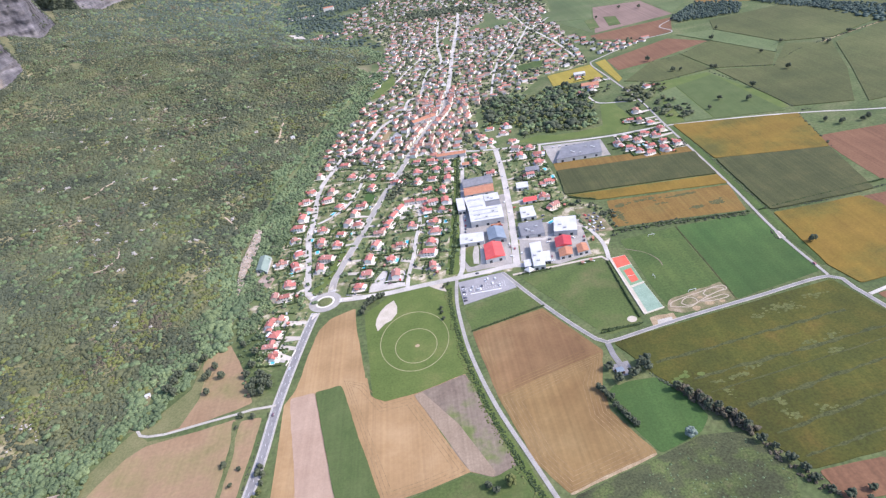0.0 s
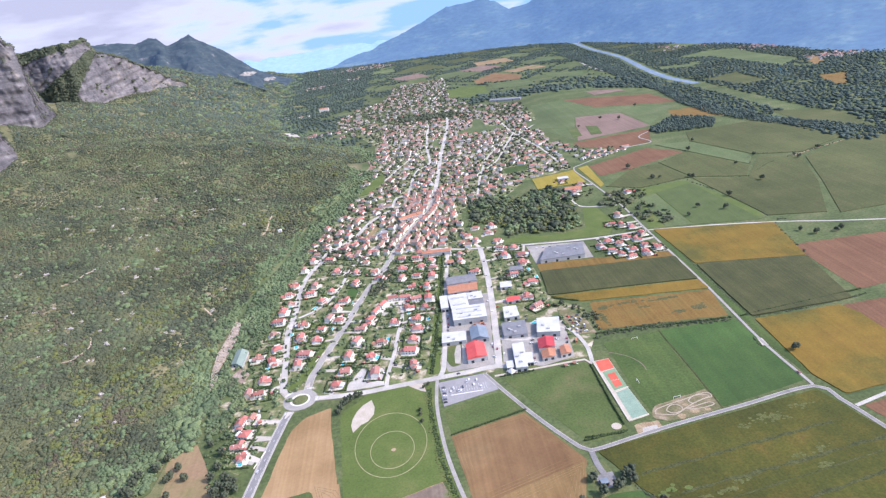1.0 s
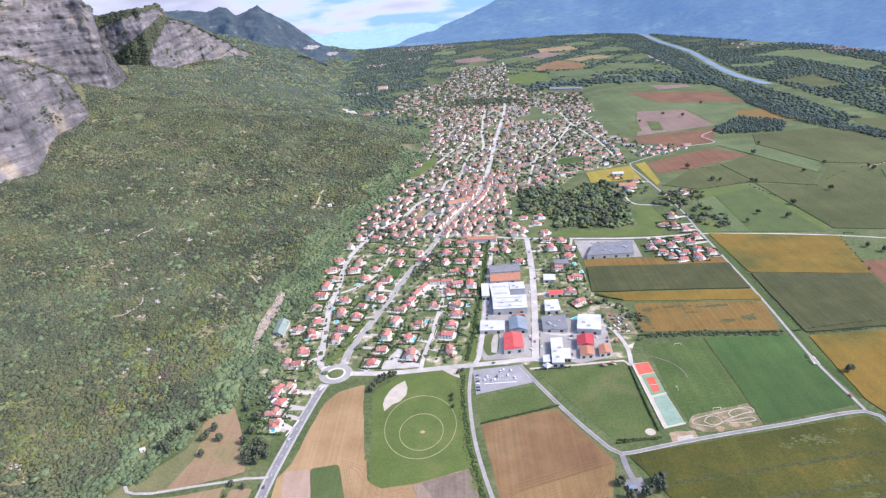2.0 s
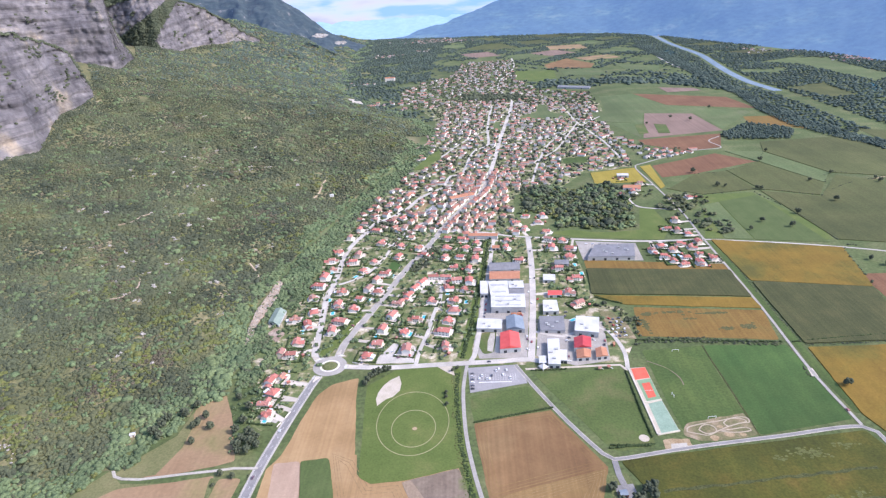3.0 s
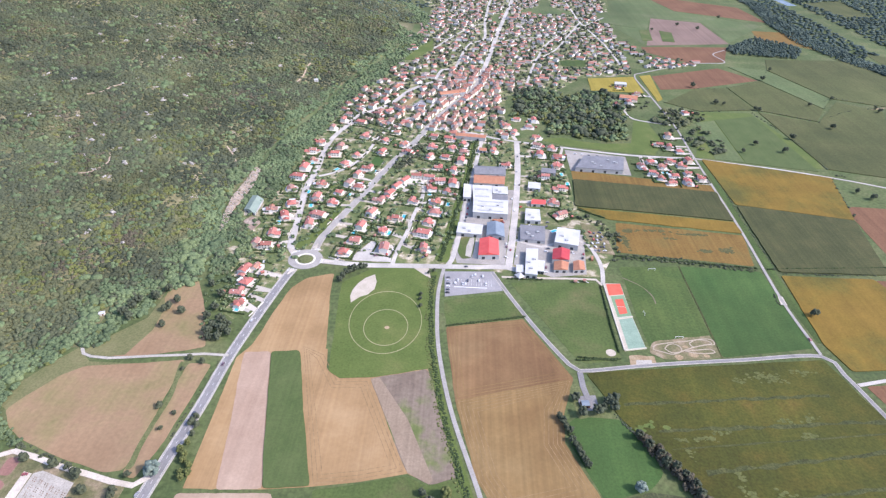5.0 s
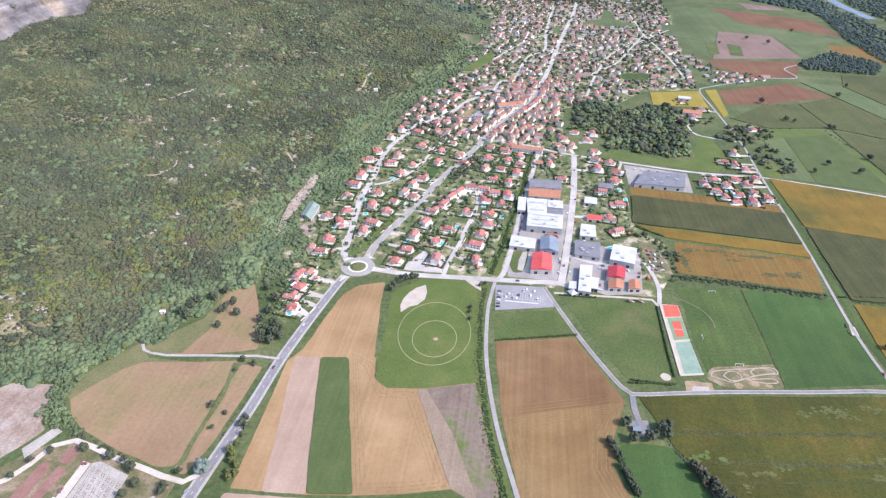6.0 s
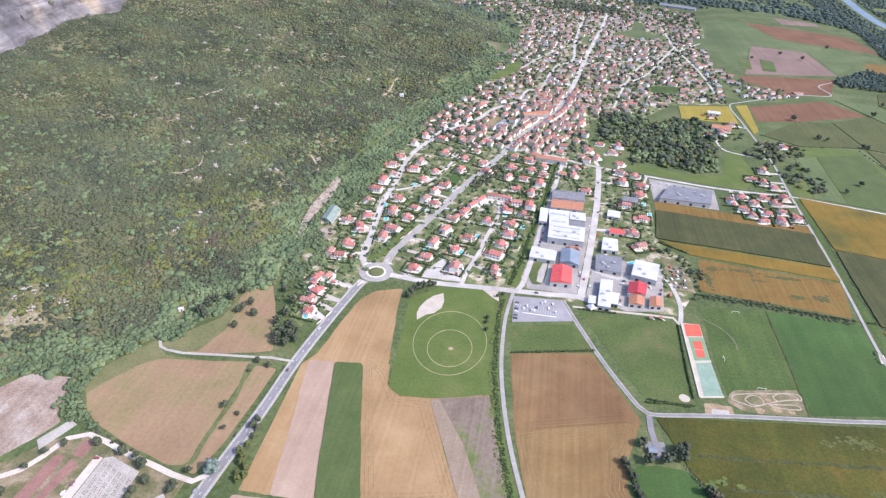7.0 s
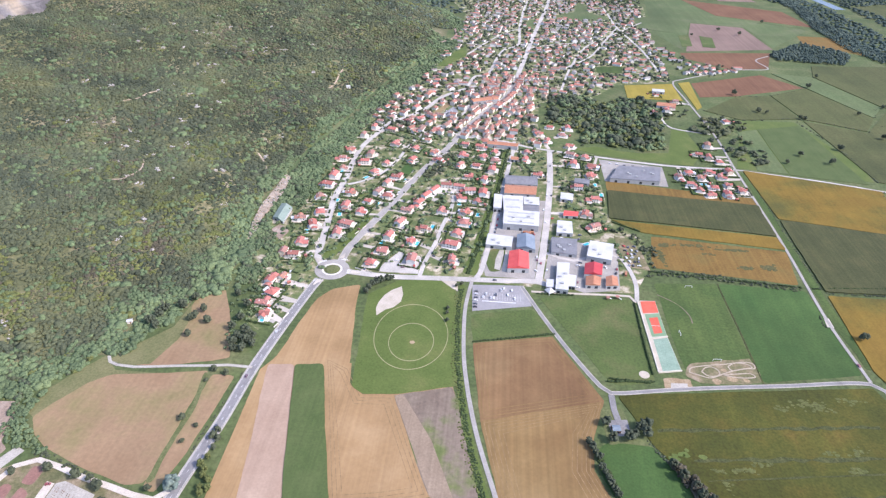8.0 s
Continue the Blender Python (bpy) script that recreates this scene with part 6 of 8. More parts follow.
for k, (x, y) in enumerate(smooth_line(ditch, 2.6)):
    tree(("tall", "brown", "brown")[k % 3], x + random.uniform(-3, 3), y + random.uniform(-3, 3), random.uniform(0.7, 0.95), "grey-brown tree in a dense ditch row", "ditch trees")
tree("yellow", 8, 283, 1.25, "large yellow-green tree beside the canal strip")
for x, y in ((-3, 279), (-8, 284)):
    tree("dark", x, y, 0.7, "dark tree beside the canal strip", "canal trees")
tree("dark", 143, 379.5, 1.15, "tall dark tree beside the hut", "yard trees")
tree("blue", 147, 296, 0.75, "pale rounded bush alone in a meadow")
for x, y in ((192, 281), (198, 273), (203, 262), (209, 244), (214, 234), (207, 252), (222, 228), (238, 230), (232, 222)):
    tree("dark", x, y, random.uniform(0.6, 1.0), "dark tree along the ditch", "ditch trees")
for x, y in ((530, 1087), (468, 1112), (480, 1106), (758, 1119), (629, 1011), (366, 506), (756, 1100), (640, 1120), (470, 930), (505, 905), (440, 900), (550, 780), (562, 762), (590, 760), (600, 764)):
    tree("round", x, y, random.uniform(0.9, 1.3), "single tree among the fields", "field trees")

# ---------------------------------------------------------------- houses
WINDOW = Shape().box(-0.6, -0.06, 0, 0.6, 0.06, 1.3).mesh("window", M["glass"])
DOOR = Shape().box(-0.5, -0.07, 0, 0.5, 0.07, 2.1).mesh("door", M["shutter"])
CHIMNEY = Shape().box(-0.4, -0.4, 0, 0.4, 0.4, 1.7).box(-0.5, -0.5, 1.7, 0.5, 0.5, 1.95).mesh("chimney", M["render"])


def gable(sw, sr, x0, y0, x1, y1, h, pitch=0.42, over=0.55, along_x=True):
    """Walls into sw and a two-sided tiled roof into sr."""
    if along_x:
        ym, top = (y0 + y1) / 2, h + (y1 - y0) / 2 * pitch
        sw.add([(x0, y0, -0.4), (x1, y0, -0.4), (x1, y1, -0.4), (x0, y1, -0.4), (x0, y0, h), (x1, y0, h), (x1, y1, h), (x0, y1, h), (x0, ym, top), (x1, ym, top)], [(0, 1, 5, 4), (1, 2, 6, 9, 5), (2, 3, 7, 6), (3, 0, 4, 8, 7)])
        ze = h - over * pitch
        prof = [(y0 - over, ze + 0.05), (y1 + over, ze + 0.05), (y1 + over, ze + 0.29), (ym, top + 0.29), (y0 - over, ze + 0.29), (ym, top + 0.05)]
        prof = [prof[0], prof[5], prof[1], prof[2], prof[3], prof[4]]
        v = [(x, y, z) for x in (x0 - over, x1 + over) for y, z in prof]
        sr.add(v, [(i, i + 6, (i + 1) % 6 + 6, (i + 1) % 6) for i in range(6)] + [(0, 1, 4, 5), (1, 2, 3, 4), (11, 10, 7, 6), (10, 9, 8, 7)])
    else:
        tw, tr = Shape(), Shape()
        gable(tw, tr, y0, -x1, y1, -x0, h, pitch, over, True)
        sw.add([(-y, x, z) for x, y, z in tw.v], tw.f)
        sr.add([(-y, x, z) for x, y, z in tr.v], tr.f)


def hip(sw, sr, x0, y0, x1, y1, h, pitch=0.42, over=0.55):
    sw.box(x0, y0, -0.4, x1, y1, h)
    w, d = x1 - x0 + 2 * over, y1 - y0 + 2 * over
    ze, run = h - 0.1, min(w, d) / 2
    top, ym = ze + run * pitch, (y0 + y1) / 2
    a = [(x0 - over, y0 - over, ze), (x1 + over, y0 - over, ze), (x1 + over, y1 + over, ze), (x0 - over, y1 + over, ze)]
    b = [(x, y, z + 0.2) for x, y, z in a] + [(x0 - over + run, ym, top + 0.2), (x1 + over - run, ym, top + 0.2)]
    sr.add(a + b, [(3, 2, 1, 0), (0, 1, 5, 4), (1, 2, 6, 5), (2, 3, 7, 6), (3, 0, 4, 7), (4, 5, 9, 8), (5, 6, 9), (6, 7, 8, 9), (7, 4, 8)])


class Pieces(list):
    """Each addition becomes a shape of its own."""

    def add(self, v, f):
        self.append(Shape().add(v, f))
        return self

    def box(self, *size):
        self.append(Shape().box(*size))
        return self


def house_proto(kind, detailed=True):
    root = new("house")
    sw, sr = Pieces(), Pieces()
    w, d, h = {"cottage": (11, 8.5, 3.2), "villa": (13, 9, 5.4), "hip": (11.5, 10, 3.4), "ell": (13, 7.5, 3.3), "long": (17, 8.5, 5.6), "tall": (11, 9, 6.2), "small": (8.5, 7, 3.0), "cross": (13.5, 7.5, 3.4), "split": (9.5, 8.5, 5.2)}[kind]
    x, y = w / 2, d / 2
    if kind == "hip":
        hip(sw, sr, -x, -y, x, y, h)
    else:
        gable(sw, sr, -x, -y, x, y, h)
    if kind == "ell":
        gable(sw, sr, -x + 0.6, -y - 5.5, -x + 7.2, y - 0.6, h - 0.3, along_x=False)
    if kind == "villa":
        gable(sw, sr, x - 0.4, -y + 1.5, x + 5.5, y - 1, 2.6, along_x=False)
    if kind == "cross":
        gable(sw, sr, -2.6, -y - 3.2, 3.4, y + 1.6, h + 0.5, along_x=False)
    if kind == "split":
        gable(sw, sr, x - 0.3, -y + 1.2, x + 6.5, y + 0.8, 2.9)
        gable(sw, sr, -x - 4.2, -y, -x + 0.3, y - 2.5, 2.5, pitch=0.3)
    for i, piece in enumerate(sw):
        part("wing" if i else "wall", piece.mesh("wall", M["render"]), root, "pale rendered walls")
    if detailed and kind in ("hip", "cottage"):
        porch = part("porch", Shape().prism([(-x * 0.7, -y - 3.4), (x * 0.35, -y - 3.4), (x * 0.35, -y - 0.6), (-x * 0.7, -y - 0.6)], 2.35, 2.6).mesh("porch", M["roof"]), root, "lean-to porch roof")
        for u in (-x * 0.66, -x * 0.18, x * 0.3):
            part("post", Shape().box(u - 0.14, -y - 3.25, 0, u + 0.14, -y - 2.97, 2.35).mesh("post", M["metal"]), porch)
    if detailed and kind in ("hip", "cross"):
        part("garage", Shape().box(x + 0.05, -y + 0.6, -0.3, x + 4.4, y - 2.2, 2.5).box(x, -y + 0.4, 2.5, x + 4.7, y - 2.0, 2.75).mesh("garage", M["metal"]), root, "flat white garage")
    for piece in sr:
        part("roof", piece.mesh("roof", M["roof" if detailed else "roof_old"]), root, "red clay-tile roof" if detailed else "weathered clay-tile roof")
    c = part("chimney", CHIMNEY, root)
    c.location = (x * 0.4, 1.2, h + (y - 1.2) * 0.42 - 0.6)
    if detailed is None and kind != "tall":
        part("terrace", Shape().prism([(-x - 1.0, -y - 4.0), (x * 0.5, -y - 4.5), (x + 3.0, -y + 1.0), (x + 2.0, y * 0.5), (-x, 0)], -0.3, 0.16).mesh("terrace", M["concrete"]), root, "pale paved terrace")
    if detailed:
        part("terrace", Shape().prism([(-x - 2.5, -y - 5.5), (x * 0.6, -y - 6.0), (x + 4.5, -y - 2.0), (x + 4.0, y + 1.5), (x * 0.2, y + 3.5), (-x - 1.5, y + 1.0)], -0.3, 0.16).mesh("terrace", M["paving"]), root, "pale paved terrace")
        for level in range(1 + (h > 4.5)):
            for k in (-0.55, 0.05, 0.6):
                for side in (-1, 1):
                    if kind == "ell" and side < 0 and k < 0:
                        continue
                    wd = part("window", WINDOW, root)
                    wd.location = (k * x, side * (y + 0.03), 0.9 + 2.7 * level)
        dr = part("door", DOOR, root)
        dr.location = (0.33 * x, -y - 0.04, 0)
    return root


NEAR = {k: house_proto(k) for k in ("cottage", "villa", "hip", "ell", "long", "cross", "split")}
PLAIN = {k: house_proto(k, None) for k in ("cottage", "hip", "tall", "small", "long")}
HOUSES = []
HOUSE_TEXT = {"cottage": "low white house with a red tiled gable roof", "villa": "two-storey white house with a garage wing", "hip": "low square house with a hipped tile roof", "ell": "L-shaped white house with red tiled roofs", "long": "long two-storey house with a tiled roof", "tall": "tall old village house with a tiled roof", "small": "small house with a tiled roof", "cross": "white house with two crossing tiled gables and a garage", "split": "white house with tiled roofs on two levels"}


def house(protos, kind, x, y, turn, size=1.0, group="village houses"):
    m = pose(x, y, max(0.0, float(rise(x, y))), 0, 0, turn) @ Matrix.Diagonal((size, size, 1, 1))
    proto = protos[kind]
    ob = copy_thing(proto, m) if proto.name in USED else proto
    USED.add(proto.name)
    ob.matrix_basis = m
    HOUSES.append((x, y))
    return tagged(ob, HOUSE_TEXT[kind], "house", group)


def heading(x, y):
    """Direction, in degrees, of the nearest street."""
    best = (1e9, 0)
    for line, _ in ROADS:
        d = np.hypot(line[:, 0] - x, line[:, 1] - y)
        i = int(d.argmin())
        if d[i] < best[0]:
            j = min(i, len(line) - 2)
            best = (d[i], math.degrees(math.atan2(line[j + 1, 1] - line[j, 1], line[j + 1, 0] - line[j, 0])))
    return best[1]


def off_road(x, y, room=7.5):
    """The place itself, or the nearest one beside the street."""
    for line, w in ROADS:
        d = np.hypot(line[:, 0] - x, line[:, 1] - y)
        i = int(d.argmin())
        if 0.5 < d[i] < w / 2 + room:
            k = (w / 2 + room) / d[i]
            x, y = line[i, 0] + (x - line[i, 0]) * k, line[i, 1] + (y - line[i, 1]) * k
    return float(x), float(y)


def to_street(x, y):
    best = (1e9, 0, 0, 0)
    for line, w in ROADS:
        d = np.hypot(line[:, 0] - x, line[:, 1] - y)
        i = int(d.argmin())
        if d[i] - w / 2 < best[0]:
            best = (float(d[i] - w / 2), float(line[i, 0]), float(line[i, 1]), w)
    return best


kinds = ("cross", "villa", "hip", "ell", "cottage", "split", "villa")
west_row = [(-202, 867), (-206, 836), (-200, 806), (-206, 781), (-207, 753), (-210, 720), (-199, 681), (-219, 664), (-199, 649), (-204, 612), (-203, 584), (-216, 588), (-203, 544), (-205, 516), (-201, 481), (-213, 535), (-209, 498), (-194, 924), (-183, 958), (-178, 987), (-164, 1008)]
middle = [(-169, 855), (-172, 829), (-142, 829), (-151, 799), (-172, 734), (-171, 698), (-150, 688), (-159, 655), (-166, 633), (-107, 885), (-92, 918), (-77, 873), (-106, 842), (-120, 788), (-130, 766), (-137, 740), (-145, 715), (-124, 733), (-84, 960), (-128, 990), (-115, 1008), (-128, 1054), (-98, 1020), (-117, 953), (-146, 1085), (-108, 1182), (-112, 1131), (-140, 900), (-152, 950)]
inner = [(-81, 716), (-93, 698), (-97, 666), (-105, 634), (-107, 604), (-116, 580), (-78, 626), (-66, 655), (-50, 702), (-72, 589), (-30, 624), (-27, 651), (-20, 676), (-19, 700), (-28, 593), (-30, 737), (-17, 757), (0, 753), (-7, 731)]
upper = [(-36, 834), (-21, 799), (10, 823), (0, 791), (-12, 836), (13, 857), (-4, 866), (-68, 845), (-35, 870), (-10, 900), (-32, 905), (12, 885)]
east_side = [(57, 862), (74, 816), (125, 888), (126, 856), (145, 883), (152, 853), (147, 822), (145, 752), (129, 714), (137, 682), (127, 784), (60, 890)]
hamlet = [(287, 849), (299, 833), (315, 852), (328, 840), (344, 856), (280, 810), (289, 797), (311, 806), (331, 814), (323, 786), (301, 783), (338, 947), (328, 903), (317, 915), (340, 890), (345, 800), (270, 830), (302, 1176), (307, 1094), (332, 1141), (284, 1087), (397, 1056), (318, 1110)]
for name, row in (("hill street houses", west_row), ("terrace street houses", middle), ("estate houses", inner), ("lane houses", upper), ("business park houses", east_side), ("hamlet houses", hamlet), ("park houses", [(128, 990), (100, 994), (117, 963), (80, 963), (92, 935), (127, 922)])):
    for k, (x, y) in enumerate(row):
        x, y = off_road(x, y)
        house(NEAR, kinds[(k * 5 + len(row)) % 7], x, y, heading(x, y) + (90 if k % 3 == 1 else 0) + random.uniform(-12, 12), random.uniform(0.7, 0.95) if name == "hamlet houses" else random.uniform(0.8, 1.08), name)
for x, y, t in ((-73, 737, 60), (-64, 754, 60), (-49, 768, -4), (-32, 766, -8)):
    house(NEAR, "long", x, y, t, 0.85, "terraced houses")


NEAR_HOUSES = list(HOUSES)


def drives_and_plots():
    """Pale drives from the street, a lawn or a paved yard beside most houses, a garden shed here and there."""
    rnd = random.Random(5)
    shed_roof = Shape()
    shed_wall = Shape()
    gable(shed_wall, shed_roof, -1.7, -1.3, 1.7, 1.3, 2.0, over=0.25)
    wall_me, roof_me = shed_wall.mesh("wall", M["shutter"]), shed_roof.mesh("roof", M["roof"])
    for k, (x, y) in enumerate(NEAR_HOUSES):
        gap, sx, sy, w = to_street(x, y)
        z = max(0.0, float(rise(x, y)))
        if gap < 45 and k % 7 != 3:
            d = Vector((x - sx, y - sy)).normalized()
            n = Vector((-d.y, d.x)) * rnd.uniform(1.6, 2.9)
            a = Vector((sx, sy)) + d * (w / 2 + 0.1)
            b_ = Vector((x, y)) + n * rnd.choice((-1.6, 1.6)) - d * 2
            e = n * rnd.uniform(1.0, 2.2)
            setting("driveway", Shape().prism(ccw([tuple(a + n), tuple(a - n), tuple(b_ - e), tuple(b_ + e)]), -0.3, z + 0.19 + 0.002 * (k % 9)).mesh("driveway", M["concrete"]), "pale driveway from the street to a house", "driveway")
        if gap < 22 and k % 5 != 1:
            d = Vector((x - sx, y - sy)).normalized()
            n = Vector((-d.y, d.x))
            a = Vector((sx, sy)) + d * (w / 2 + 1.3)
            for u0, u1 in ((-rnd.uniform(8, 13), -3.4), (3.4, rnd.uniform(8, 13))):
                q = [a + n * u0, a + n * u1, a + n * u1 + d * 0.35, a + n * u0 + d * 0.35]
                setting("garden_wall", Shape().prism(ccw([tuple(v) for v in q]), -0.3, z + 1.25).mesh("garden_wall", M["paving"]), "low pale garden wall along the street", "wall")
        t = rnd.uniform(0, 6.28)
        px, py = x + 11 * math.cos(t), y + 11 * math.sin(t)
        q = [(px + rnd.uniform(4, 7.5) * math.cos(t + u), py + rnd.uniform(4, 7.5) * math.sin(t + u)) for u in (0.6, 2.3, 3.9, 5.4)]
        setting("garden_plot", Shape().prism(ccw(q), -0.3, z + 0.145 + 0.002 * (k % 11)).mesh("garden_plot", M[("pitch_new", "lawn", "gravel_dull", "pitch_new", "concrete", "lawn")[k % 6]]), ("watered green lawn beside a house", "mown lawn beside a house", "gravelled yard beside a house", "watered green lawn beside a house", "paved yard beside a house", "mown lawn beside a house")[k % 6], "garden")
        if k % 2 == 0:
            t += rnd.uniform(1.5, 4)
            px, py = x + 13 * math.cos(t), y + 13 * math.sin(t)
            if to_street(px, py)[0] > 3 and min(math.dist((px, py), o) for o in NEAR_HOUSES) > 9:
                root = tagged(new("garden_shed"), "small wooden garden shed with a tiled roof", "shed", "garden sheds")
                root.matrix_basis = pose(px, py, max(0.0, float(rise(px, py))) + 0.1, 0, 0, rnd.uniform(0, 180))
                part("wall", wall_me, root)
                part("roof", roof_me, root)


drives_and_plots()


OPEN_GROUND = [[(70, 1650), (92, 1648), (105, 1764), (80, 1745)], [(146, 1796), (218, 1768), (300, 1772), (298, 1822), (258, 1850), (252, 1980), (226, 1974), (212, 1868)], [(364, 1823), (479, 1829), (445, 1660), (360, 1694)], [(210, 1348), (273, 1357), (266, 1305), (210, 1302)], [(-122, 800), (-106, 790), (-100, 820), (-113, 834)], [(-104, 1030), (-78, 1096), (-52, 1056), (-64, 1016)], [(-7, 2217), (195, 2158), (199, 2066), (-1, 2109)], [(-125, 1296), (-98, 1394), (-66, 1478), (-58, 1392), (-98, 1300)]]


def clear(x, y, gap, own=0.0):
    if any(inside([(x, y)], poly)[0] for poly in OPEN_GROUND):
        return False
    if HOUSES and np.min(np.hypot(*(np.array(HOUSES) - (x, y)).T)) < gap:
        return False
    return all(np.min(np.hypot(line[:, 0] - x, line[:, 1] - y)) > w / 2 + own for line, w in ROADS)


# the old village: tight rows along the main street
core = ROAD_LINES["road_main_north"]
for side in (1, -1):
    for off in (11, 26, 42, 60):
        for i in range(8, len(core) - 1):
            x, y = core[i]
            if not 930 < y < 1330 or random.random() < (0.22 if off > 12 else 0.08):
                continue
            d = core[i + 1] - core[i]
            d = d / np.linalg.norm(d)
            off_r = off + (0 if off < 12 else random.uniform(-5, 5))
            px, py = x - d[1] * side * off_r, y + d[0] * side * off_r
            if clear(px, py, 9.5, 5.0):
                house(PLAIN, random.choice(("tall", "tall", "long", "cottage")), px, py, math.degrees(math.atan2(d[1], d[0])) + random.choice((0, 0, 90)) + random.uniform(-9, 9), random.uniform(0.7, 1.1), "old village houses")

# looser houses behind, up to the ones told apart singly
VILLAGE = [(-205, 1010), (-140, 1200), (-95, 1500), (-85, 1750), (-60, 2000), (110, 2080), (300, 1990), (400, 1900), (380, 1640), (352, 1290), (246, 1240), (170, 1150), (84, 1130), (76, 1020), (92, 912), (20, 905), (-70, 920), (-120, 950)]
pts = jitter_grid(-220, 430, 900, 2100, 19.0)
pts = pts[inside(pts, VILLAGE)]
pts = pts[np.argsort(pts[:, 1])]
far_pts = []
for x, y in pts:
    if not clear(x, y, 13.5, 6.5):
        continue
    if random.random() < 0.06:
        continue
    if y < 1150:
        house(PLAIN, random.choice(("cottage", "hip", "small", "tall")), x, y, heading(x, y) + random.choice((0, 90)) + random.uniform(-12, 12), random.uniform(0.85, 1.1))
    else:
        far_pts.append((x, y))
        HOUSES.append((x, y))
FAR_TOWN = [(-215, 1960), (-240, 2350), (-155, 2540), (-40, 2740), (-5, 3200), (120, 3260), (250, 3050), (200, 2500), (260, 2250), (430, 2150), (410, 1930), (110, 2080), (-60, 2010)]
extra = jitter_grid(-330, 420, 1950, 3100, 27.0)
zone = inside(extra, FAR_TOWN)
far_pts += [tuple(q) for q in extra[zone] if random.random() < 0.85 and clear(q[0], q[1], 12.0, 5.0)]


def far_houses(points, name="far_houses", label="pale village houses with weathered red roofs"):
    """Houses too far off to tell their parts apart, as real gabled blocks."""
    V, Fc, slots, n = [], [], [], 0
    for x, y in points:
        w, d, h = random.uniform(3.4, 6.5) * random.choice((0.8, 1.0, 1.0, 1.4)), random.uniform(3.0, 5.6), random.uniform(2.6, 5.2)
        a = radians(heading(x, y) + random.choice((0, 90)) + random.uniform(-20, 20))
        c, s, z0 = math.cos(a), math.sin(a), max(0.0, float(rise(x, y)))
        top = h + d * random.choice((0.42, 0.42, 0.36, 0.06))
        o = 0.5
        loc = [(-w, -d, -1), (w, -d, -1), (w, d, -1), (-w, d, -1), (-w, -d, h), (w, -d, h), (w, d, h), (-w, d, h), (-w, 0, top - 0.1), (w, 0, top - 0.1)]
        loc += [(-w - o, -d - o, h - 0.1), (w + o, -d - o, h - 0.1), (w + o, 0, top + 0.1), (-w - o, 0, top + 0.1), (-w - o, d + o, h - 0.1), (w + o, d + o, h - 0.1)]
        V += [(x + u * c - q * s, y + u * s + q * c, z0 + z) for u, q, z in loc]
        Fc += [tuple(n + i for i in f) for f in ((0, 1, 5, 4), (1, 2, 6, 9, 5), (2, 3, 7, 6), (3, 0, 4, 8, 7), (10, 11, 12, 13), (13, 12, 15, 14))]
        slots += [0, 0, 0, 0, 1, 1]
        n += len(loc)
    me = mesh_of(name, V, Fc, [M["wall_far"], M["roof_far"]], slots=slots)
    return tagged(new(name, me), label, "houses", kind="stuff")


far_pts += [(x, y) for x, y in ((394, 1321), (409, 1336), (417, 1320), (433, 1332), (447, 1326), (463, 1338), (480, 1345), (496, 1350), (388, 1356), (413, 1387), (431, 1381), (454, 1386), (456, 1360), (387, 1420), (376, 1445), (378, 1503), (400, 1405), (420, 1360), (440, 1362), (510, 1372), (395, 1460), (384, 1480))]
far_houses(far_pts)


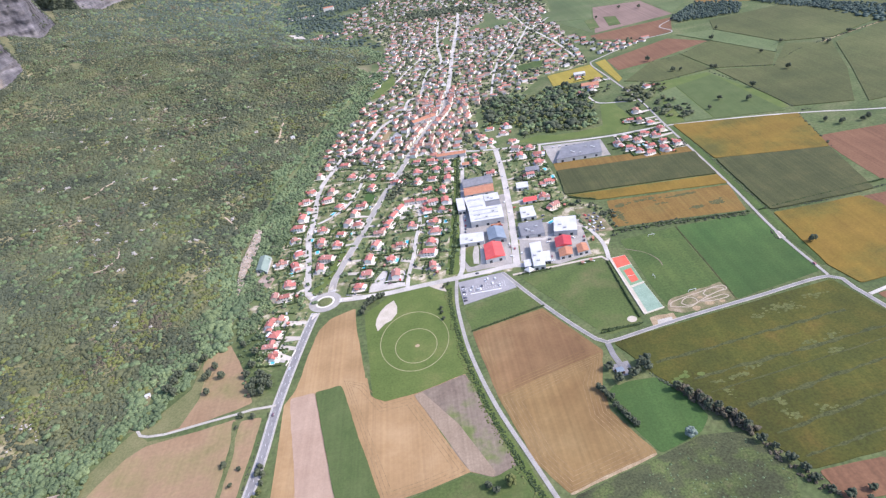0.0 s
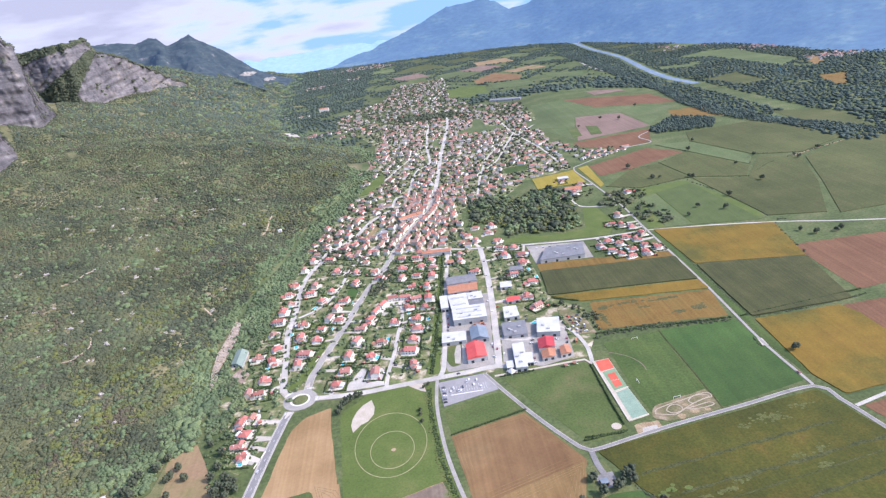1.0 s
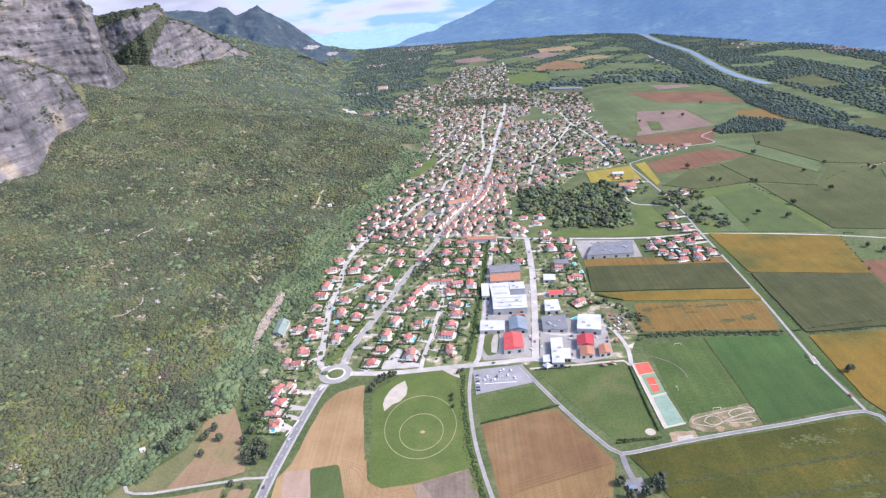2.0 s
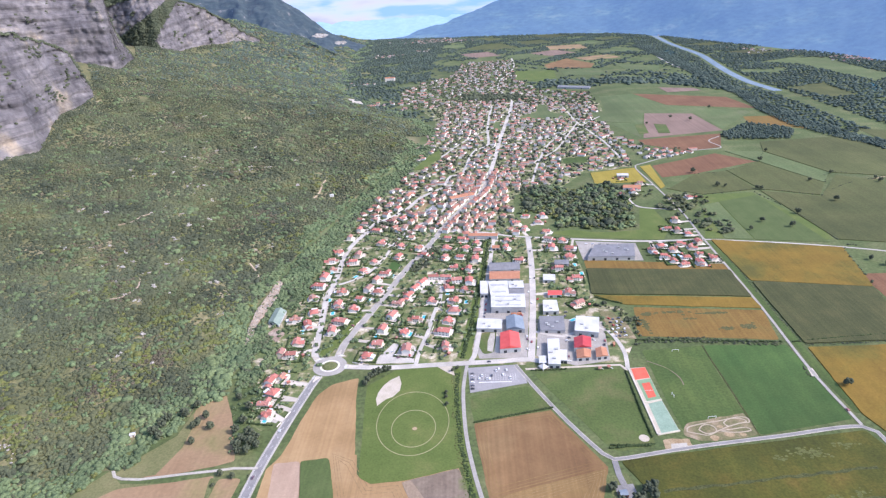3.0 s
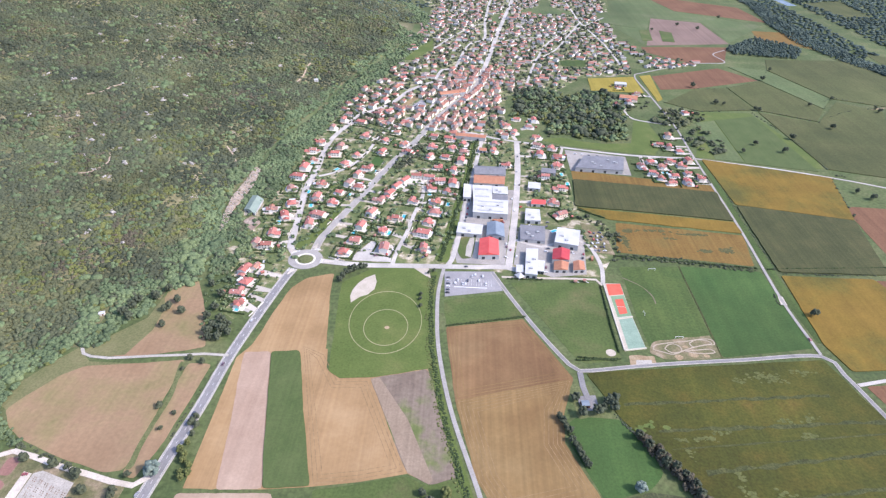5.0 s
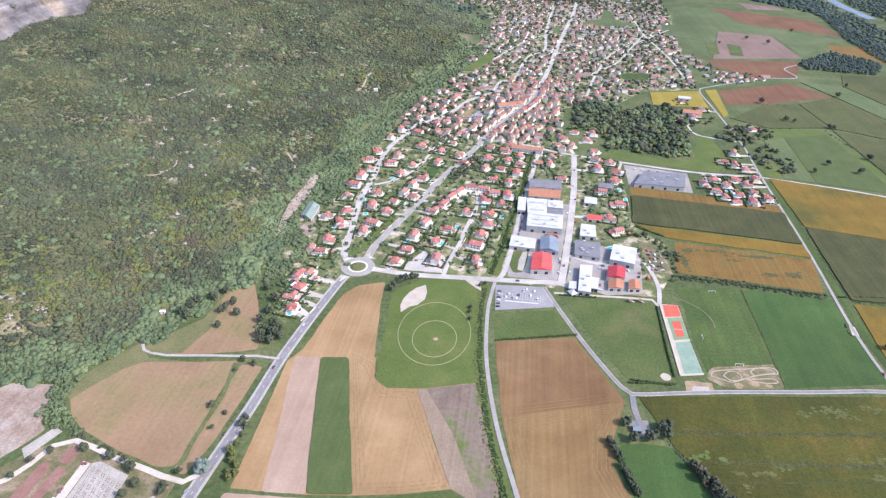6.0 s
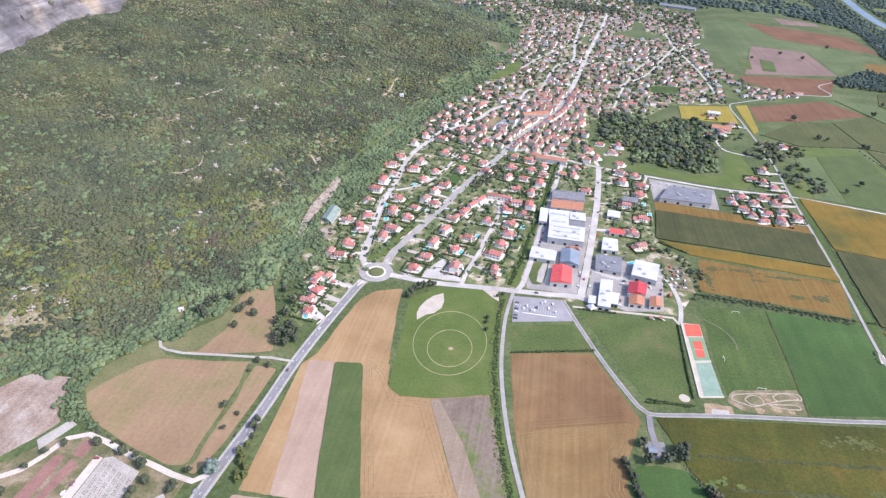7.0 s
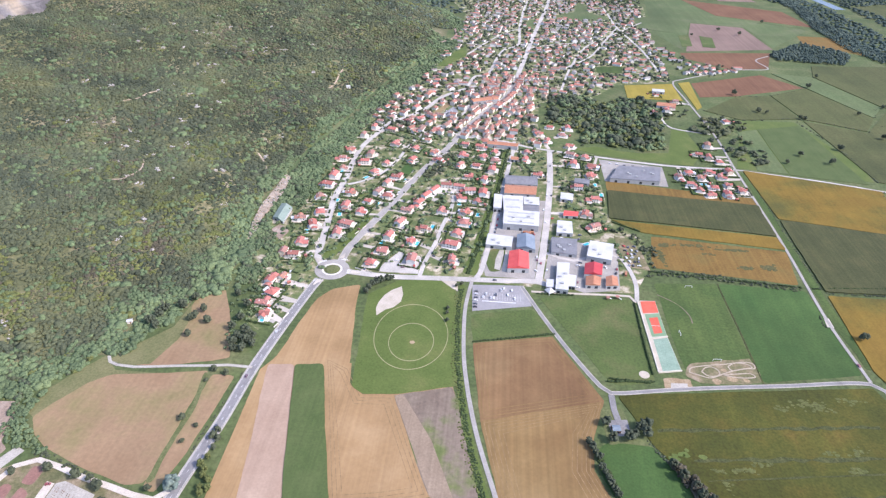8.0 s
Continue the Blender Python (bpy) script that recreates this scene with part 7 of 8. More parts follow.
# ---------------------------------------------------------------- halls of the business park
def hall(corners, height, roof, label, wall="cladding", ridge=False, skylights=0, doors=2, units=0):
    """A hall on four corners (two far, two near): walls with a parapet or a low ridge, gates on the near side."""
    corners = ccw([tuple(c) for c in corners])
    cx, cy = sum(c[0] for c in corners) / 4, sum(c[1] for c in corners) / 4
    root = tagged(new("hall"), label, "building", "business park halls")
    root.location = (cx, cy, 0)
    loc = [(x - cx, y - cy) for x, y in corners]
    part("wall", Shape().prism(loc, -0.3, height).mesh("wall", M[wall]), root)
    big = [(x * 1.015, y * 1.015) for x, y in loc]
    rf = Shape()
    if ridge:
        e = [(x, y, height + 0.02) for x, y in big]
        lens = [math.dist(loc[i], loc[(i + 1) % 4]) for i in range(4)]
        i = 0 if lens[0] < lens[1] else 1
        m0 = tuple((p + q) / 2 for p, q in zip(e[i], e[(i + 1) % 4]))
        m1 = tuple((p + q) / 2 for p, q in zip(e[(i + 2) % 4], e[(i + 3) % 4]))
        up = 0.16 * min(lens)
        v = e + [(m0[0], m0[1], height + up), (m1[0], m1[1], height + up)]
        rf.add(v, [q for q in ((i, (i + 1) % 4, 4), ((i + 1) % 4, (i + 2) % 4, 5, 4), ((i + 2) % 4, (i + 3) % 4, 5), ((i + 3) % 4, i, 4, 5), ((i + 3) % 4, (i + 2) % 4, (i + 1) % 4, i))])
    else:
        rf.prism(big, height + 0.02, height + 0.45)
    r = part("roof", rf.mesh("roof", M[roof]), root)
    ux, uy = loc[1][0] - loc[0][0], loc[1][1] - loc[0][1]
    vx, vy = loc[3][0] - loc[0][0], loc[3][1] - loc[0][1]
    for k in range(skylights):
        t0, t1 = (k + 0.35) / skylights, (k + 0.55) / skylights
        q = [(loc[0][0] + ux * a + vx * b, loc[0][1] + uy * a + vy * b) for a, b in ((0.12, t0), (0.88, t0), (0.88, t1), (0.12, t1))]
        part("skylight", Shape().prism(q, height + 0.4, height + 0.75).mesh("skylight", M["cladding"]), r)
    for k in range(units):
        fa, fb = 0.2 + 0.6 * ((k * 0.37 + 0.13) % 1.0), 0.2 + 0.6 * ((k * 0.61 + 0.4) % 1.0)
        px, py = loc[0][0] + ux * fa + vx * fb, loc[0][1] + uy * fa + vy * fb
        part("roof_unit", Shape().box(px - 1.6, py - 1.2, height + 0.4, px + 1.6, py + 1.2, height + 1.8).mesh("roof_unit", M["cladding"]), r)
    n = math.hypot(ux, uy)
    for k in range(doors):
        t = (k + 0.5) / doors
        dx, dy = ux / n, uy / n
        px, py = loc[0][0] + ux * t, loc[0][1] + uy * t
        part("gate", Shape().prism(ccw([(px - dx * 1.7 + dy * .08, py - dy * 1.7 - dx * .08), (px + dx * 1.7 + dy * .08, py + dy * 1.7 - dx * .08), (px + dx * 1.7 - dy * .08, py + dy * 1.7 + dx * .08), (px - dx * 1.7 - dy * .08, py - dy * 1.7 + dx * .08)]), 0, min(3.6, height - 0.8)).mesh("gate", M["glass"]), root)
    return root


hall([(27, 668), (69, 666), (71, 700), (28, 702)], 8.5, "white_roof", "large white flat-roofed factory hall", skylights=3, doors=3, units=3)
hall([(27.6, 702.8), (51, 701.8), (52, 741), (26, 741)], 7.0, "white_roof", "rear white block of the factory", skylights=2)
hall([(52.6, 722), (72, 721), (72.5, 741), (52.7, 741)], 6.5, "white_roof", "small rear white block of the factory", units=2)
hall([(51.6, 701.8), (71, 700.8), (72, 720.6), (52.3, 721.6)], 4.5, "grey_roof", "low grey-roofed link of the factory")
hall([(14.5, 709), (24.6, 709), (25.5, 744), (15, 745)], 6.0, "white_roof", "lower white annexe of the factory")
hall([(29, 779.5), (72, 780), (72, 804), (29, 804)], 5.0, "grey_roof", "long hall with a pale grey roof", ridge=True)
hall([(28, 752), (69, 751), (71, 775), (29, 776)], 5.0, "orange_roof", "long hall with an orange tiled roof", ridge=True)
hall([(8, 625), (37, 623), (39, 644), (10, 648)], 5.0, "white_roof", "low workshop with a white flat roof", units=2)
hall([(43, 623), (64, 620), (64, 650), (44, 651)], 5.0, "blue_roof", "workshop with a blue-grey metal roof", ridge=True)
hall([(33, 579), (56, 581), (56, 612), (35, 613)], 6.0, "red_roof", "hall with a bright red metal roof", ridge=True)
hall([(120, 611), (146, 605), (153, 638), (127, 643)], 7.0, "white_roof", "square warehouse with a white roof", units=2)
hall([(82, 619), (110, 616), (113, 649), (84, 650)], 4.0, "grey_roof", "low dark grey flat-roofed building", units=4)
hall([(82, 548), (95, 547), (100, 596), (87, 596)], 6.0, "white_roof", "long workshop with a white roof", units=3)
hall([(95.6, 557), (103, 556), (106, 576), (98, 577)], 4.0, "white_roof", "small white building beside the workshop")
hall([(73, 553), (81, 553), (82, 566), (74, 566)], 4.0, "white_roof", "small white building beside the workshop")
hall([(114, 577.5), (132.5, 577.5), (136, 598), (117, 598)], 6.0, "wine_roof", "building with a dark red metal roof", ridge=True, skylights=0)
hall([(114, 560), (129, 561), (132, 576), (116, 576)], 4.0, "orange_roof", "low building with a pink-red tiled roof", ridge=True)
hall([(135, 561), (148, 563), (149, 579), (137, 578)], 4.0, "orange_roof", "small building with a tiled roof", ridge=True)
hall([(90, 660), (109, 660), (110, 687), (93, 688)], 5.0, "white_roof", "workshop with a white flat roof", units=2)
hall([(101, 703), (119, 703), (121, 715), (103, 716)], 4.0, "red_roof", "small building with a red roof", ridge=True)
hall([(172, 810), (238, 807), (247, 850), (190, 851)], 6.0, "grey_roof", "long grey flat-roofed industrial hall", units=6, doors=4)
hall([(122, 795), (142, 792), (144, 806), (124, 808)], 4.5, "grey_roof", "shed with a grey metal roof", ridge=True)
hall([(100, 745), (116, 743), (118, 760), (102, 762)], 4.5, "white_roof", "workshop with a pale flat roof")
hall([(36, 858), (47, 857), (48, 868), (37, 869)], 4.0, "orange_roof", "small hall with an orange roof", ridge=True)
hall([(330, 2255), (436, 2205), (446, 2240), (340, 2290)], 5.0, "grey_roof", "large grey greenhouse hall far off")
hall([(293, 1112), (325, 1108), (330, 1126), (298, 1130)], 5.0, "orange_roof", "farm building with a red tiled roof", ridge=True)
hall([(300, 1188), (322, 1186), (324, 1200), (302, 1202)], 5.0, "white_roof", "white building of the farm")
hall([(-252, 660), (-236, 650), (-236, 686), (-252, 694)], 3.2, "tarp", "green-grey sheeted nursery tunnel", ridge=True)
hall([(116.5, 371), (123, 371.6), (122.4, 377.6), (116, 377)], 3.0, "blue_roof", "small dark hut with a bluish roof", wall="shutter", ridge=True, doors=1)
hall([(-335, 2625), (-295, 2625), (-295, 2645), (-335, 2645)], 13.0, "orange_roof", "tall pale manor house far off", wall="render", ridge=True)
hall([(-30, 1085), (14, 1105), (8, 1120), (-36, 1100)], 6.0, "orange_roof", "long village hall with a tiled roof", ridge=True)
hall([(0, 905), (46, 900), (48, 912), (2, 917)], 6.0, "orange_roof", "long apartment house with a tiled roof", ridge=True)


# ---------------------------------------------------------------- pools, hedges, garden trees
def pool(x, y, turn, w=8.0, d=4.0):
    root = tagged(new("swimming_pool"), "turquoise garden swimming pool with pale coping", "pool", "garden pools")
    root.matrix_basis = pose(x, y, max(0.0, float(rise(x, y))), 0, 0, turn)
    part("coping", Shape().box(-w / 2 - 0.9, -d / 2 - 0.9, -0.3, w / 2 + 0.9, d / 2 + 0.9, 0.22).mesh("coping", M["coping"]), root)
    part("water", Shape().box(-w / 2, -d / 2, 0.1, w / 2, d / 2, 0.26).mesh("water", M["pool"]), root)


for x, y in ((-204, 637), (-201, 476), (-199, 799), (-162, 784), (-175, 681), (-133, 712), (-4, 699), (-11, 671), (-57, 664), (-111, 623), (-71, 625), (124, 646), (-109, 782), (-29, 725), (151, 798), (156, 770), (-186, 716), (300, 818)):
    pool(x, y, heading(x, y))


def hedges():
    """Clipped garden hedges round the plots of the housing streets."""
    runs = []
    for x, y in west_row + middle + inner + upper + east_side + hamlet:
        a = radians(heading(x, y))
        c, s = math.cos(a), math.sin(a)
        for sx, sy, ex, ey in ((-12, -11, 12, -11), (12, -11, 12, 11), (-12, 11, 12, 11), (-12, -11, -12, 11)):
            if random.random() < 0.85:
                runs.append((x + sx * c - sy * s, y + sx * s + sy * c, x + ex * c - ey * s, y + ex * s + ey * c))
    runs += [(2, 465, 78, 484), (186, 598, 340, 586), (160, 700, 190, 682), (120, 427, 160, 431), (64, 545, 100, 546), (352, 585, 505, 600), (160, 470, 161, 540), (160.5, 440, 160, 470), (122, 431, 156, 429)]
    pts_h = []
    for x0, y0, x1, y1 in runs:
        k = max(2, int(math.dist((x0, y0), (x1, y1)) / 1.5))
        pts_h += [(x0 + (x1 - x0) * i / k, y0 + (y1 - y0) * i / k) for i in range(k + 1)]
    pts_h = np.array(pts_h)
    keep = np.ones(len(pts_h), bool)
    for line, w in ROADS:
        keep &= np.min(np.hypot(pts_h[:, None, 0] - line[None, :, 0], pts_h[:, None, 1] - line[None, :, 1]), 1) > w / 2 + 0.6
    pts_h = pts_h[keep]
    scatter("garden_hedges", "dark clipped hedges between the gardens", "hedge", pts_h, RNG.uniform(0.9, 1.6, len(pts_h)), RNG.uniform(1.8, 3.4, len(pts_h)), "hedge", LOW_LUMPS)


hedges()


def away(p, gap_house, gap_road):
    hs = np.array(HOUSES)
    keep = np.ones(len(p), bool)
    for i in range(0, len(p), 500):
        q = p[i:i + 500]
        keep[i:i + 500] = np.min(np.hypot(q[:, None, 0] - hs[None, :, 0], q[:, None, 1] - hs[None, :, 1]), 1) > gap_house
    for line, w in ROADS:
        for i in range(0, len(p), 2000):
            q = p[i:i + 2000]
            keep[i:i + 2000] &= np.min(np.hypot(q[:, None, 0] - line[None, :, 0], q[:, None, 1] - line[None, :, 1]), 1) > w / 2 + gap_road
    return p[keep]


NO_TREES = [[(8, 566), (160, 545), (160, 655), (82, 740), (84, 810), (20, 810)], [(-135, 545), (-135, 566), (-5, 566), (-5, 545)], [(165, 800), (255, 800), (262, 890), (165, 890)]]
TOWN = [(-240, 560), (-250, 700), (-238, 860), (-200, 1050), (-135, 1250), (-80, 1500), (-85, 1800), (-110, 2000), (100, 2250), (410, 1950), (380, 1640), (352, 1270), (246, 1235), (180, 1140), (88, 1120), (80, 1010), (96, 906), (158, 890), (156, 700), (150, 655), (60, 640), (0, 600), (-20, 570), (-150, 590), (-190, 480), (-222, 480)]
p = jitter_grid(-330, 430, 480, 2260, 8.5)
p = p[inside(p, TOWN) & (RNG.uniform(size=len(p)) < np.where(p[:, 1] > 1150, 0.5, 0.74))]
for poly in NO_TREES + OPEN_GROUND:
    p = p[~inside(p, poly)]
p = away(p, 6.3, 2.6)
t_far = jitter_grid(-330, 440, 1950, 3100, 12.0)
t_far = t_far[inside(t_far, FAR_TOWN) & (RNG.uniform(size=len(t_far)) < 0.5)]
scatter("outskirts_trees", "trees between the houses of the outskirts", "trees", t_far, RNG.uniform(2.5, 6, len(t_far)), RNG.uniform(4, 9, len(t_far)), "leaf_dark", LOW_LUMPS)
near_t = p[(p[:, 1] < 950) & (RNG.uniform(size=len(p)) < 0.95)]
far_t = p[p[:, 1] >= 950]
scatter("garden_trees", "mixed garden trees and shrubs between the houses", "trees", near_t, RNG.uniform(1.1, 3.9, len(near_t)), RNG.uniform(1.8, 7.0, len(near_t)), "leaf_fresh", CLUSTERS)
scatter("village_trees", "garden trees between the village houses", "trees", far_t, RNG.uniform(1.8, 4.8, len(far_t)), RNG.uniform(3, 9, len(far_t)), "leaf_dark", LOW_LUMPS)


def belt(name, label, poly, step, r, h, material="leaf_dark", lumps=LOW_LUMPS, keep=1.0):
    q = np.array(poly, float)
    p = jitter_grid(q[:, 0].min(), q[:, 0].max(), q[:, 1].min(), q[:, 1].max(), step)
    p = p[inside(p, poly)]
    p = p[RNG.uniform(size=len(p)) < keep]
    k = RNG.uniform(0.5, 1.25, len(p))
    return scatter(name, label, "wood", p, r * k, h * k, material, lumps)


PARK = [(90, 1010), (100, 1090), (116, 1150), (150, 1160), (176, 1150), (199, 1120), (240, 1150), (282, 1150), (294, 1090), (290, 1014), (270, 928), (231, 920), (194, 926), (168, 942), (146, 928), (152, 960), (142, 1000), (112, 1014)]
belt("park_wood", "tall dark park trees beside the village", PARK, 13.0, 7.4, 11.0, "leaf_dark", CLUSTERS, keep=0.5)
belt("park_grove", "rounded green trees of the village park", PARK, 11.0, 6.0, 9.5, "leaf_fresh", CLUSTERS, keep=0.5)
belt("park_copse", "yellowish lower trees of the village park", PARK, 12.0, 5.2, 7.5, "leaf_yellow", CLUSTERS, keep=0.45)
belt("park_undergrowth", "low bushes under the park trees", PARK, 6.0, 3.0, 5.0, "leaf", CLUSTERS, keep=0.6)
belt("village_strip_wood", "dark strip of wood across the village", [(-7, 2217), (195, 2158), (199, 2066), (-1, 2109)], 10, 6.5, 10)
belt("field_wood", "small dark wood among the fields", [(612, 1481), (721, 1598), (801, 1515), (756, 1425), (617, 1444)], 6.5, 4.2, 11, "leaf_hazed", PAIRS)
belt("hamlet_trees", "trees round the hamlet and farm", [(372, 892), (360, 960), (330, 1010), (345, 1060), (420, 1085), (440, 1050), (400, 1000), (425, 930), (415, 885)], 11, 5.0, 7.5, "leaf", CLUSTERS, keep=0.7)
belt("lane_trees", "garden trees round the houses on the lane", [(385, 1310), (420, 1300), (510, 1345), (505, 1385), (430, 1400), (395, 1520), (374, 1510), (378, 1400)], 11, 3.4, 6.5, "leaf_dark", keep=0.6)
belt("farm_trees", "trees round the farm", [(280, 1040), (330, 1065), (345, 1100), (360, 1120), (300, 1085)], 11, 5, 7, "leaf", CLUSTERS, keep=0.6)
belt("estate_trees", "trees along the edge of the business park", [(150, 700), (160, 692), (190, 676), (202, 640), (196, 598), (189, 598), (186, 636), (176, 664), (150, 684)], 5.0, 2.8, 5.0, "leaf", lumps=CLUSTERS, keep=0.6)
belt("estate_bushes", "bushes between the yard and the halls", [(154, 655), (160, 655), (163, 604), (157, 604)], 4.0, 2.0, 3.2, "leaf_fresh", lumps=CLUSTERS, keep=0.7)
belt("field_hedge", "narrow wood between two dry meadows", [(-368, 357), (-347, 366), (-347, 342), (-336, 328), (-318, 315), (-302, 309), (-318, 307), (-338, 311), (-356, 321), (-363, 340)], 3.6, 2.6, 4.6, "leaf_fresh", CLUSTERS)
belt("ditch_shrubs", "grey-brown shrubs in a dense row along the ditch", [(153, 349), (160, 350), (174, 330), (190, 304), (196, 290), (188, 288), (176, 307), (164, 326)], 2.8, 2.4, 4.6, "leaf_scrub", CLUSTERS, keep=0.95)
belt("ditch_line", "thin dark hedge along the meadow ditch", [(141, 367), (144, 367), (153.5, 352), (162.5, 341), (160, 339), (151, 350)], 1.6, 1.0, 1.2, "leaf_dark", LOW_LUMPS)
belt("ditch_bushes", "dark bushes along the ditch", [(194, 282), (206, 262), (214, 240), (222, 222), (214, 222), (205, 240), (190, 275)], 3.6, 1.9, 2.6, "leaf_scrub", CLUSTERS, keep=0.7)
belt("meadow_weeds", "tall weeds in the rough meadow", [(60, 240), (119, 280), (156, 292), (182, 288), (198, 256), (186, 228), (110, 228)], 3.2, 0.9, 0.5, "leaf_fresh", LOW_LUMPS, keep=0.35)
belt("hedge_south", "dense dark hedge beside the small meadow", [(98, 360), (101, 360), (115, 315), (112, 313)], 1.9, 1.6, 3.0, "hedge", CLUSTERS)
belt("lane_hedge", "dark hedge between hay meadow and farm lane", [(-318, 312), (-302, 309), (-290, 303), (-262, 292), (-262, 289), (-290, 299), (-304, 304), (-318, 307)], 2.6, 1.6, 2.0, "leaf", CLUSTERS, keep=0.8)
belt("hill_gardens_bushes", "bushes and small trees below the hill houses", [(-240, 505), (-226, 530), (-218, 560), (-214, 500), (-212, 430), (-218, 424), (-236, 478)], 5.0, 2.0, 3.4, "leaf_fresh", CLUSTERS, keep=0.55)
belt("main_road_bushes", "young trees on the verge of the main road", [(-203, 470), (-193, 480), (-184, 540), (-176, 560), (-186, 556), (-196, 520)], 5.0, 1.3, 2.4, "leaf", CLUSTERS, keep=0.5)
belt("east_hedge", "wild hedge along the football pitch", [(178, 588), (192, 603), (228, 603), (273, 597), (338, 584), (340, 576), (273, 586), (228, 591), (190, 590)], 3.0, 1.6, 2.0, "leaf", CLUSTERS, keep=0.8)
belt("canal_hedge", "rough green hedge along the canal lane", [(-16, 545), (-11.5, 545), (-12.5, 500), (-8, 436), (4, 364), (21, 300), (45, 226), (41, 224), (16, 300), (-0.5, 364), (-12.5, 436), (-17, 500)], 1.35, 1.05, 1.0, "hedge", keep=0.9)
belt("canal_reeds", "paler reeds and nettles beside the canal", [(-20, 545), (-16, 545), (-17, 500), (-12.5, 436), (-0.5, 364), (16, 300), (41, 224), (37, 222), (12, 300), (-4.5, 364), (-16, 436), (-20, 500)], 1.7, 1.0, 0.6, "leaf_yellow", keep=0.5)
belt("canal_hedge_north", "dark hedge beside the canal lane", [(-7, 572), (-11, 572), (-3, 622), (6, 690), (17, 765), (21, 765), (10, 690), (1, 622)], 1.25, 1.15, 2.2, "hedge", keep=1.0)
belt("canal_hedge_upper", "dark hedge beside the canal lane", [(17, 765), (21, 765), (29, 843), (35, 900), (31, 902), (25, 843)], 1.35, 1.3, 2.4, "hedge", keep=1.0)
belt("avenue_grove", "dense garden trees beside the avenue", [(-88, 800), (-70, 838), (-56, 880), (-42, 872), (-50, 832), (-62, 800), (-76, 784)], 5.0, 3.2, 5.5, "leaf", CLUSTERS, keep=0.75)
belt("orchard_trees", "garden trees between the hill streets", [(-128, 870), (-118, 930), (-100, 985), (-88, 975), (-98, 930), (-112, 868)], 5.5, 3.0, 5.0, "leaf", CLUSTERS, keep=0.7)
belt("workshop_trees", "trees between the small workshops", [(106, 770), (150, 778), (150, 806), (120, 800), (106, 792)], 5.0, 2.8, 5.0, "leaf", CLUSTERS, keep=0.6)
belt("foot_grove", "tall blue-green trees behind the hill street", [(-226, 690), (-220, 740), (-222, 800), (-214, 860), (-226, 866), (-238, 800), (-240, 700)], 4.6, 3.0, 6.0, "leaf_fresh", CLUSTERS, keep=0.8)
belt("river_belt", "long dark tree belt by the river", [(1360, 740), (1080, 1010), (930, 1230), (850, 1420), (812, 1560), (815, 1750), (850, 2000), (850, 2300), (880, 2700), (900, 3400), (960, 3420), (960, 2800), (908, 2360), (893, 2000), (870, 1750), (878, 1560), (920, 1390), (1005, 1230), (1140, 1070), (1410, 785)], 6.6, 4.2, 8.5, "leaf_hazed", PAIRS)
belt("river_wood_north", "riverside wood beyond the fields", [(250, 2260), (430, 2330), (700, 2240), (850, 2060), (900, 2240), (840, 2420), (640, 2420), (300, 2440)], 14, 8.5, 11, "leaf_hazed", keep=0.75)
RIVER_Y, RIVER_X = [1980, 2068, 2219, 2487, 2866, 3054, 3453, 4000], [992, 988, 981, 1008, 1068, 1086, 1097, 1150]
EAST_BANK = [(905, 1165), (870, 1450), (850, 1720), (845, 1900), (850, 2080), (890, 2450), (900, 2780), (930, 3450), (960, 4300), (2600, 4300), (2600, 1500), (1300, 880)]
q = jitter_grid(840, 2500, 880, 4300, 12.4)
q = q[inside(q, EAST_BANK)]
thin = wavy(q, 120, 0.7) + 0.5 * wavy(q, 37, 2.9)
wood_mask = (thin > -0.95) & (np.abs(q[:, 0] - np.interp(q[:, 1], RIVER_Y, RIVER_X)) > 30) & (q[:, 0] < 0.8 * q[:, 1] + 150)
for poly in FAR_PLOTS:
    wood_mask &= ~inside(q, poly)
q = q[wood_mask]
scatter("valley_woods", "dense riverside woods of the wide valley", "wood", q, RNG.uniform(3.8, 7.5, len(q)), RNG.uniform(4, 8.5, len(q)), "leaf_hazed", LOW_LUMPS, flat=0.4)
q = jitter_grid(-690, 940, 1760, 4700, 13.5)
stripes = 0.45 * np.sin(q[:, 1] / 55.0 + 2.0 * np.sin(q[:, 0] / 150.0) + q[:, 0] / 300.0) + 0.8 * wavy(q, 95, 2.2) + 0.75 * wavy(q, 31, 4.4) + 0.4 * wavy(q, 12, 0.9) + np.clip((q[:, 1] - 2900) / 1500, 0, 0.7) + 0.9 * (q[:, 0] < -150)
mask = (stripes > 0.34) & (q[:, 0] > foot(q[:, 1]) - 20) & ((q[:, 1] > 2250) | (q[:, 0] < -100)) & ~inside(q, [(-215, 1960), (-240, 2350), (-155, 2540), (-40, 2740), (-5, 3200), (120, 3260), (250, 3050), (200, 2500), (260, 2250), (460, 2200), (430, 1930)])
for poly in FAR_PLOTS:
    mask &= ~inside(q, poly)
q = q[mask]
scatter("plain_woods", "hedges and copses of the far plain", "wood", q, RNG.uniform(4, 8, len(q)), RNG.uniform(5, 10, len(q)), "leaf_hazed", LOW_LUMPS)

for kx, ky, n, s in ((1605, 2610, 80, 60), (1570, 2150, 60, 45), (1300, 3950, 50, 60), (1120, 4600, 40, 70), (-60, 4250, 40, 70), (1420, 3000, 30, 80), (-285, 2085, 14, 32), (-430, 2555, 8, 32), (-466, 3550, 22, 45), (-261, 3723, 10, 40), (-240, 4330, 70, 110)):
    pts_v = RNG.normal((kx, ky), (s, s * 0.7), (n, 2))
    far_houses([tuple(v) for v in pts_v], "hamlet_houses", "far hamlet of pale houses")


